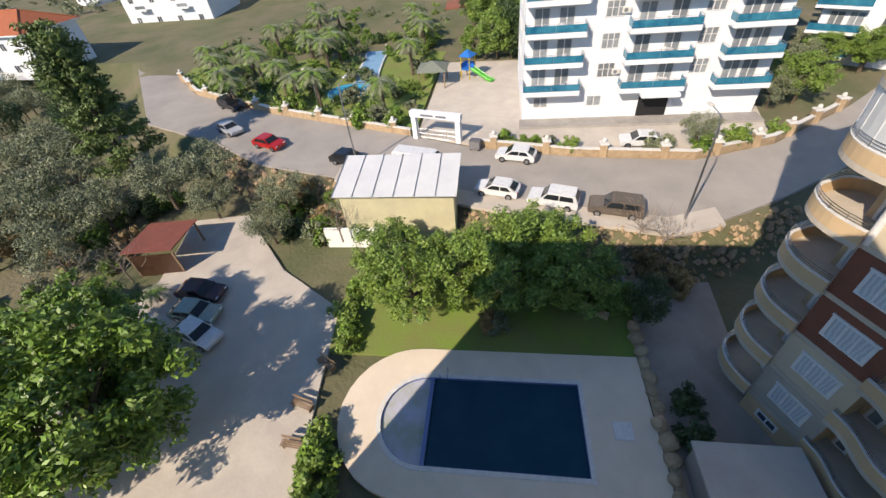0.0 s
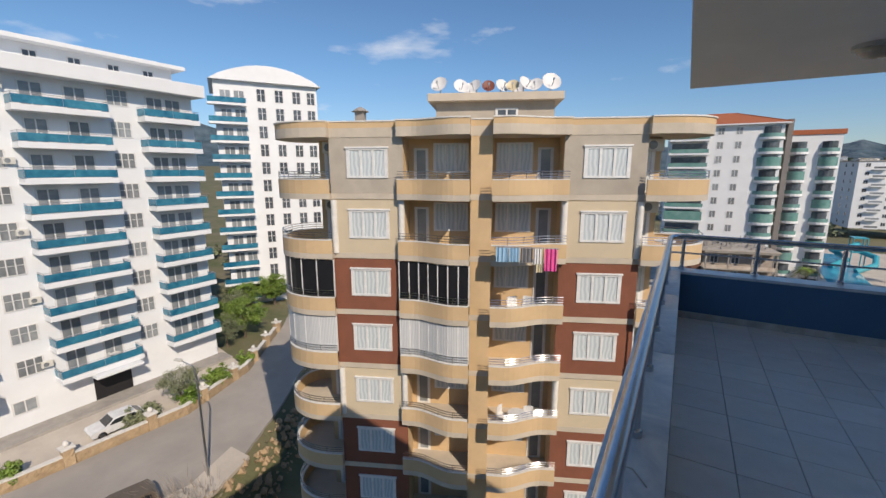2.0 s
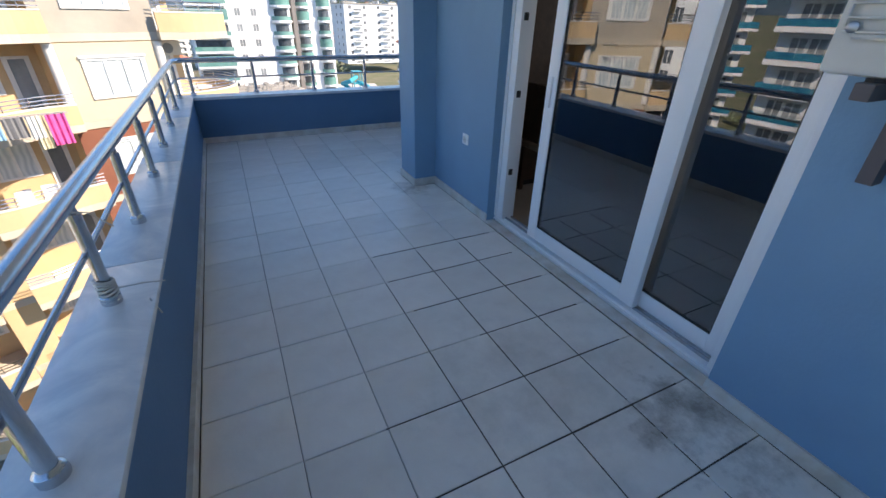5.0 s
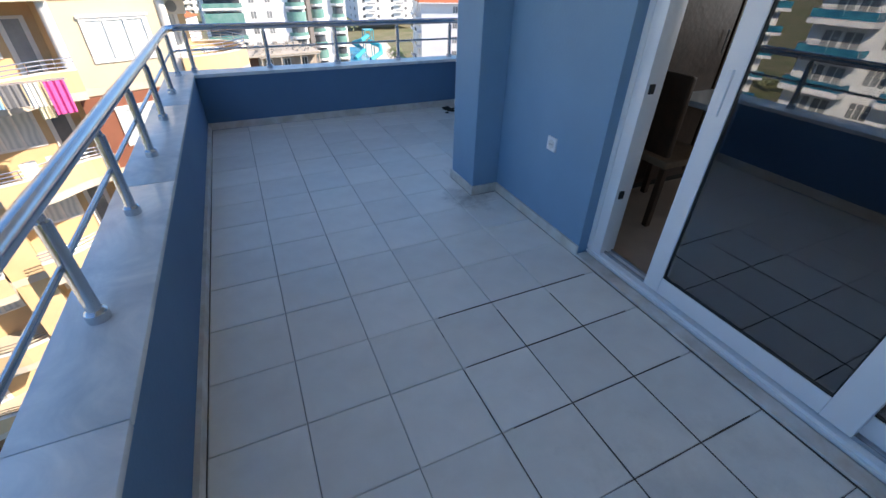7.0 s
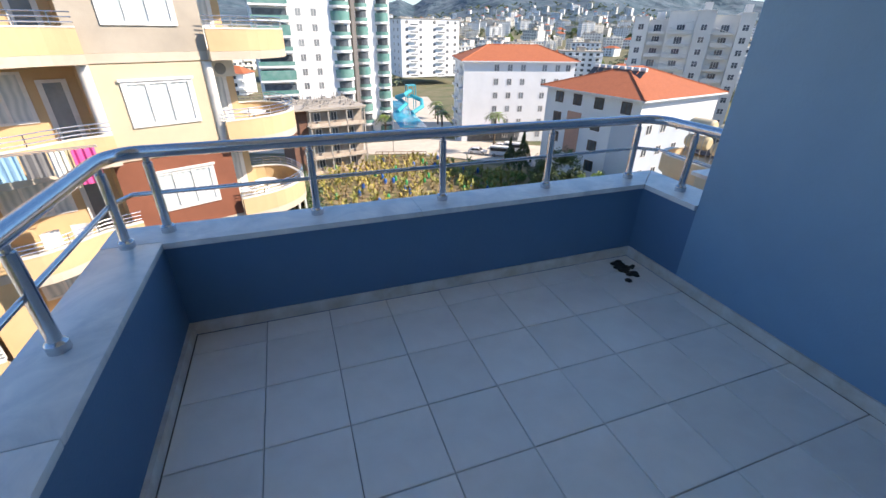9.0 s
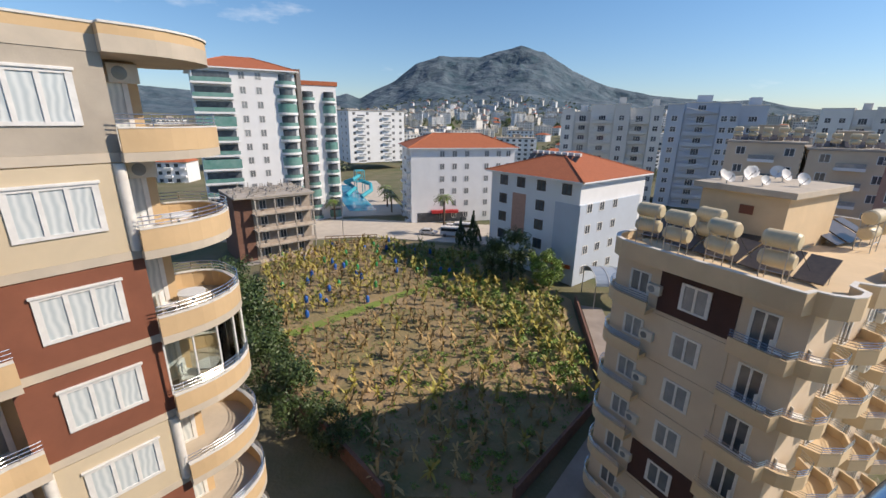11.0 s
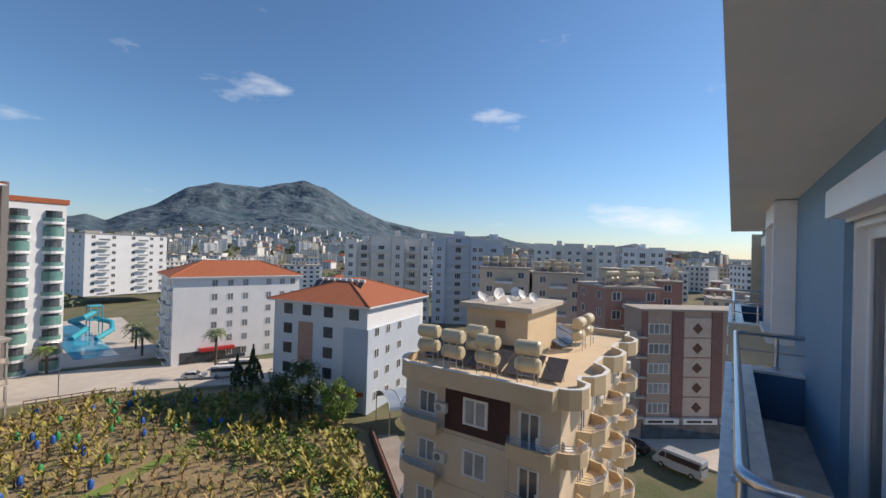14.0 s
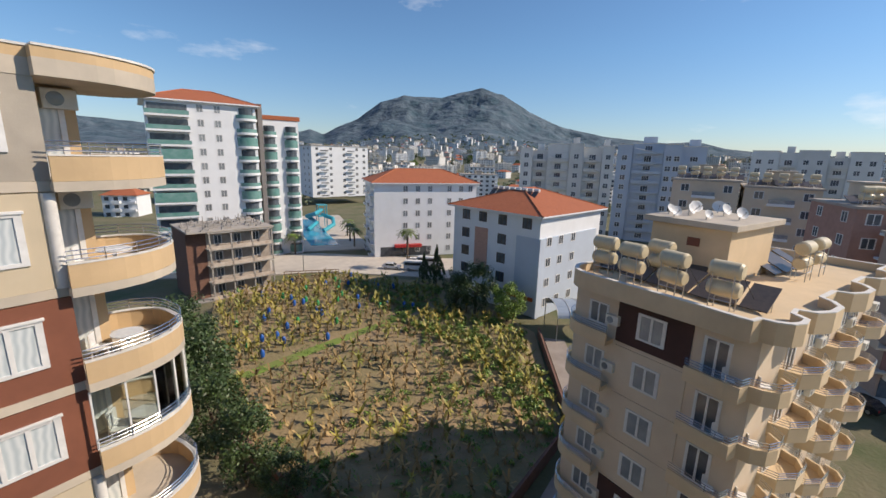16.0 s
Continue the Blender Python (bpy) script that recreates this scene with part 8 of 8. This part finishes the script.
for az in az_list:
    top = 3000 * math.tan(radians(ridge(az))) + 24
    for j in range(nr):
        s = j / (nr - 1)
        r = 900 + 3200 * s
        q = (r - 900) / 2100
        prof = (0.12 * q + 0.88 * q ** 2.1) if q < 1 else max(0, 1 - (q - 1) * 1.3)
        x, y = r * math.sin(radians(az)), r * math.cos(radians(az))
        calm = 0.15 if abs(q - 1) < 0.06 else 1.0
        n = noise.fractal((x * 0.0022, y * 0.0022, 0.5), 1.0, 2.1, 7)
        gully = 1 - abs(noise.noise((x * 0.0034, y * 0.0034, 2.0)) * 2) + 0.5 * (1 - abs(noise.noise((x * 0.009, y * 0.009, 4.0)) * 2))
        hv.append((x, y, GZ - 1 + top * prof + calm * prof * (n * min(70, top * 0.25) + (gully - 0.9) * top * 0.13)))
hf = [(i * nr + j, i * nr + j + 1, (i + 1) * nr + j + 1, (i + 1) * nr + j) for i in range(naz - 1) for j in range(nr - 1)]
# the blue in both rock colours paints in the distance haze
HILL = mat("hazed_wooded_rock", (0.02, 0.06, 0.085), (0.115, 0.155, 0.19), 0.009, 1.0, bump=0.9, bscale=0.012, detail=15, stain=0.5)
tagged(part("mountain", Geo().add(hv, hf), HILL, smooth=True), "wooded mountain with rocky flanks, distance haze painted in blue-grey", "mountain", kind="structure")

kinds = []
for k, (w, d, rows, wm, rf) in enumerate(((16, 12, 5, WHITE_2, "flat"), (22, 13, 6, WHITE_2, "flat"), (12, 10, 3, WHITE_W, "hip"), (18, 12, 4, TAN, "flat"), (14, 12, 4, BRICK_RED, "flat"), (20, 14, 7, WHITE_W, "flat"))):
    h = rows * 3.0
    t = thing("town_house", ("white", "pale grey", "white red-roofed", "ochre", "brick-red", "tall white")[k] + " apartment house of the town", "house", "houses of the town", m=pose(400 + 60 * k, 300, GZ))
    part("wall", Geo().box(0, 0, -6, w, d, h), wm, t)
    if rf == "flat":
        part("roof", Geo().box(-0.3, -0.3, h, w + 0.3, d + 0.3, h + 0.5).box(w * 0.4, d * 0.3, h + 0.5, w * 0.6, d * 0.7, h + 2.8), ROOF_FLAT if k % 2 else COPE, t)
        tk = Geo()
        for j in range(6):
            tk.lathe([(0.45, 0), (0.45, 1.2)], 7, (1.5 + j * (w - 3) / 5, 2 + (j % 3), h + 0.9))
        part("roof_clutter", tk, TANK, t)["kind"] = "stuff"
    else:
        part("roof", Geo().add([(-0.6, -0.6, h), (w + 0.6, -0.6, h), (w + 0.6, d + 0.6, h), (-0.6, d + 0.6, h), (w * 0.3, d / 2, h + 2.6), (w * 0.7, d / 2, h + 2.6)], [(0, 1, 5, 4), (1, 2, 5), (2, 3, 4, 5), (3, 0, 4), (3, 2, 1, 0)]), ROOF_RED, t)
    wr_, bl_ = Geo(), Geo()
    for r in range(rows):
        for j in range(int(w / 3.2)):
            x0 = 0.9 + j * 3.2
            wr_.box(x0, -0.06, 3.0 * r + 1.0, x0 + 1.5, 0.02, 3.0 * r + 2.4)
        for j in range(int(d / 3.5)):
            wr_.box(-0.06, 0.9 + j * 3.5, 3.0 * r + 1.0, 0.02, 2.3 + j * 3.5, 3.0 * r + 2.4)
        bl_.box(w * 0.3, -1.3, 3.0 * r, w * 0.55, 0, 3.0 * r + 1.0).box(w * 0.8, -1.1, 3.0 * r, w * 0.98, 0, 3.0 * r + 0.9)
    part("window_band", wr_, PANE_DARK, t)["kind"] = "stuff"
    part("balcony_band", bl_, wm, t)["kind"] = "stuff"
    kinds.append(t)
def hillside(x, y, az, r):
    e = max(0, (r - 950) / 2100)
    return ground_z(x, y) + (3000 * math.tan(radians(ridge(az))) * (0.12 * e + 0.88 * e ** 2.1) if e else 0)


KEEP_CLEAR = ((112, 105), (130, 85), (70, 220), (184, 62), (192, 36), (45, 150), (60, 110), (75, 45), (72, 15), (95, 28), (40, 190))
placed, far_houses, tries = [], [], 0
while len(placed) < 760 and tries < 30000:
    tries += 1
    az, r = rs.uniform(8, 94), 125 + 1650 * rs.random() ** 1.25
    if (az < 30 and r < 230) or (az < 60 and r < 210) or (az < 75 and r < 150) or (az < 50 and r < 700 and rs.random() < 0.45):
        continue
    x, y = 1.4 + r * math.sin(radians(az)), 6 + r * math.cos(radians(az))
    gap = 19 if r > 400 else 25
    if any((x - a) ** 2 + (y - b) ** 2 < gap ** 2 for a, b in placed) or any((x - a) ** 2 + (y - b) ** 2 < 34 ** 2 for a, b in KEEP_CLEAR):
        continue
    placed.append((x, y))
    pick = kinds[:3] + kinds[2:3] + kinds[5:6] if az < 55 else kinds + kinds[3:4] * 2
    m = pose(x, y, hillside(x, y, az, r), 0, 0, -az + rs.uniform(-40, 40))
    f = (rs.uniform(0.7, 1.0), rs.uniform(0.55, 0.95)) if az < 62 or r > 500 else (rs.uniform(0.85, 1.1), rs.uniform(0.8, 1.15))
    src = rs.choice(pick)
    if len(placed) - len(far_houses) < 120 and r < 520:
        scaled(copy_thing(src, m), *f)
    else:
        far_houses.append((src, m @ Matrix.Diagonal((f[0], f[0], f[1], 1))))
TOWN_MATS = [WHITE_2, WHITE_W, TAN, BRICK_RED, ROOF_FLAT, ROOF_RED, COPE, TANK, PANE_DARK]
town = Geo()
for src, m in far_houses:
    for o in src.children:
        me = o.data
        town.add([m @ v.co for v in me.vertices], [tuple(p.vertices) for p in me.polygons], TOWN_MATS.index(me.materials[0]))
tagged(part("far_town", town, TOWN_MATS), "pale flat-roofed and red-roofed houses of the distant town", "houses", kind="stuff")
for k, t in enumerate(kinds):
    t.matrix_world = pose(230 + 45 * k, 190 + 38 * k, GZ + 3, 0, 0, -40)
for k in range(34):
    x, y = rs.uniform(-105, -73), rs.uniform(-8, 30)
    scaled(tree(rs.choice(("dark", "olive", "round", "citrus")), "", pose(x, y, ground_z(x, y), 0, 0, k * 40)), rs.uniform(0.7, 1.2))
for k in range(150):
    az, r = rs.uniform(5, 80), 140 + 900 * rs.random()
    if (az > 55 and r < 250) or (az < 42 and r < 250):
        continue
    x, y = r * math.sin(radians(az)), r * math.cos(radians(az))
    if any((x - a) ** 2 + (y - b) ** 2 < 16 ** 2 for a, b in placed):
        continue
    scaled(tree(rs.choice(("dark", "olive", "spruce", "round")), "", pose(x, y, ground_z(x, y) - 1, 0, 0, k * 40)), rs.uniform(1.0, 2.0))
for az0, az1, r0, r1, n in ((-105, -84, 110, 420, 26), (-8, 4, 190, 420, 10)):
    for k in range(n):
        az, r = rs.uniform(az0, az1), rs.uniform(r0, r1)
        x, y = r * math.sin(radians(az)), r * math.cos(radians(az))
        copy_thing(rs.choice(kinds[:3]), pose(x, y, ground_z(x, y) - 1, 0, 0, -az + rs.uniform(-30, 30)))

# dense low planting of the park and the scrub beyond it
clumps_ = [leaves(70, 0.2, 1.0, 1.0, 0.8, 300 + j, 6, 0.4, 0.4) for j in range(5)]
far_wood = {0: Geo(), 1: Geo()}
for k in range(2600):
    az, r = rs.uniform(6, 92), 210 + 1700 * rs.random() ** 0.9
    x, y = 1.4 + r * math.sin(radians(az)), 6 + r * math.cos(radians(az))
    if (az > 56 and (r < 420 or rs.random() < 0.55)) or noise.noise((x * 0.006, y * 0.006, 9.0)) < -0.22 or any((x - a) ** 2 + (y - b) ** 2 < 110 for a, b in placed):
        continue
    f = rs.uniform(1.8, 4.6) * (1 + r / 1500)
    far_wood[k % 2].join(clumps_[k % 5], pose(x, y, hillside(x, y, az, r) + 0.5 * f, 0, 0, k * 37) @ Matrix.Diagonal((f, f, f * rs.uniform(0.7, 1.2), 1)))
for j, lf in enumerate((LEAF_DARK, LEAF_OLIVE)):
    tagged(part("far_woods", far_wood[j], lf), "dark green groves between the distant houses", "trees", kind="stuff")
LAWN_P = [(-48.5, -11), (-55, -30), (-63, -46.5), (-71.5, -55.5), (-99, -60), (-123, -40), (-117, -9), (-72, -10.5)]
planting, scrub = {0: Geo(), 1: Geo()}, Geo()
for k in range(1500):
    x, y = rs.uniform(-123, -48), rs.uniform(-60, -10)
    on_way = min(math.hypot(x - a, y - b) for a, b in smooth_p) < 3.6 or math.hypot(x + 60.5, y + 22.5) < 4
    row = abs((x * 0.5 + y * 0.86) % 5.0 - 2.5) > 1.1
    if not inside(x, y, LAWN_P) or on_way or (row and rs.random() < 0.85):
        continue
    f = rs.uniform(0.5, 1.25)
    planting[k % 2].join(clumps_[k % 5], pose(x, y, RZ + 0.6, 0, 0, k * 37) @ Matrix.Diagonal((f, f, f * rs.uniform(0.7, 1.6), 1)))
for j, lf in enumerate((LEAF_DARK, LEAF)):
    tagged(part("park_planting", planting[j], lf), "rows of low green shrubs and young palms on the park lawn", "shrubs", kind="stuff")
for k in range(900):
    x, y = rs.uniform(-330, -76), rs.uniform(-230, 60)
    if inside(x, y, LAWN_P) or (x > -122 and -12 < y < 32) or (x > -125 and -126 < y < -62) or noise.noise((x * 0.02, y * 0.02, 7.0)) < -0.15:
        continue
    f = rs.uniform(0.9, 3.2)
    scrub.join(clumps_[k % 5], pose(x, y, ground_z(x, y) + 0.4 * f, 0, 0, k * 37) @ Matrix.Diagonal((f, f, f * 0.9, 1)))
tagged(part("scrub", scrub, LEAF_OLIVE), "grey-green scrub scattered over the far slope", "scrub", kind="stuff")
for k in range(16):
    x, y = rs.uniform(-230, -125), rs.uniform(-150, 10)
    copy_thing(rs.choice(kinds[:3]), pose(x, y, ground_z(x, y) - 0.5, 0, 0, 90 + rs.uniform(-30, 30)))
bushes = Geo()
for k in range(1300):
    x, y = rs.uniform(2, 44), rs.uniform(25, 84)
    if not inside(x, y, FIELD_POLY) or not (x > 27 + 4 * noise.noise((y * 0.1, 2.0, 5.0)) or y < 44 + 6 * noise.noise((x * 0.12, 1.0, 4.0))):
        continue
    f = rs.uniform(0.35, 0.9) * (1.3 if x > 28 else 0.8)
    bushes.join(clumps_[k % 5], pose(x, y, GZ + 0.12 + 0.5 * f, 0, 0, k * 37) @ Matrix.Diagonal((f, f, f * 0.8, 1)))
tagged(part("field_bushes", bushes, LEAF), "low green bushes overgrowing the edge of the field", "bushes", kind="stuff")


# ---- floor tiles ----
tile_mesh = {}
def tile_piece(x0, y0, x1, y1):
    key = (round(x1 - x0, 3), round(y1 - y0, 3))
    if key not in tile_mesh:
        w, d, c = key[0], key[1], 0.003
        tile_mesh[key] = Geo().add([(0, 0, -0.012), (w, 0, -0.012), (w, d, -0.012), (0, d, -0.012), (0, 0, -c), (w, 0, -c), (w, d, -c), (0, d, -c), (c, c, 0), (w - c, c, 0), (w - c, d - c, 0), (c, d - c, 0)],
                                   [(0, 1, 5, 4), (1, 2, 6, 5), (2, 3, 7, 6), (3, 0, 4, 7), (4, 5, 9, 8), (5, 6, 10, 9), (6, 7, 11, 10), (7, 4, 8, 11), (8, 9, 10, 11)]).mesh("floor_tile", TILE)
    rt = random.Random(int(x0 * 1000) * 7 + int(y0 * 1000))
    part("floor_tile", tile_mesh[key], None, floor, m=pose(x0, y0, rt.uniform(-0.0012, 0.0008), rt.uniform(-0.12, 0.12), rt.uniform(-0.12, 0.12)))


J, P = 0.0035, 0.335
xs = [0.052] + [0.065 + P * k for k in range(1, 9)]
ys = [-2.5 + 0.015] + [3.14 + P * k for k in range(-16, 9) if -2.45 < 3.14 + P * k < 5.9] + [5.988]
for i in range(len(ys) - 1):
    right = 2.097 if ys[i] < 3.7 else 2.868
    cols = [v for v in xs if v < right - 0.03] + [right]
    for k in range(len(cols) - 1):
        x0, x1, y0, y1 = cols[k] + J / 2, cols[k + 1] - J / 2, ys[i] + J / 2, ys[i + 1] - J / 2
        if x1 > 1.883 and y1 > 3.617 and y0 < 4.003:
            if x0 < 1.87:
                tile_piece(x0, y0, 1.881, y1)
            if y1 > 4.01:
                tile_piece(max(x0, 1.883), 4.004, x1, y1)
            if y0 < 3.6:
                tile_piece(max(x0, 1.883), y0, x1, 3.616)
            continue
        tile_piece(x0, y0, x1, y1)

# black dirt in the joints before the door
grime = Geo()
rg_ = random.Random(9)
for v in [q for q in ys if -0.6 < q < 2.6]:
    u, w = rg_.uniform(0.7, 1.4), 0.0006
    while u < 2.0:
        w = min(0.0032, max(0.0005, w + rg_.uniform(-0.0004, 0.0006)))
        u1 = min(2.09, u + 0.03)
        grime.box(u, v - w, -0.008, u1, v + w, 0.0009)
        u = u1
for u in [q for q in xs if 1.0 < q < 2.0]:
    v, w = rg_.uniform(-0.4, 0.4), 0.0006
    while v < 2.4:
        w = min(0.0024, max(0.0, w + rg_.uniform(-0.0004, 0.0004)))
        if w > 0.0004:
            grime.box(u - w, v, -0.008, u + w, v + 0.03, 0.0007)
        v += 0.03
tagged(part("joint_grime", grime, mat("joint_dirt", (0.15, 0.12, 0.09), (0.07, 0.058, 0.045), 30, 0.95)), "black dirt packed in the tile joints by the door", "dirt", kind="stuff")
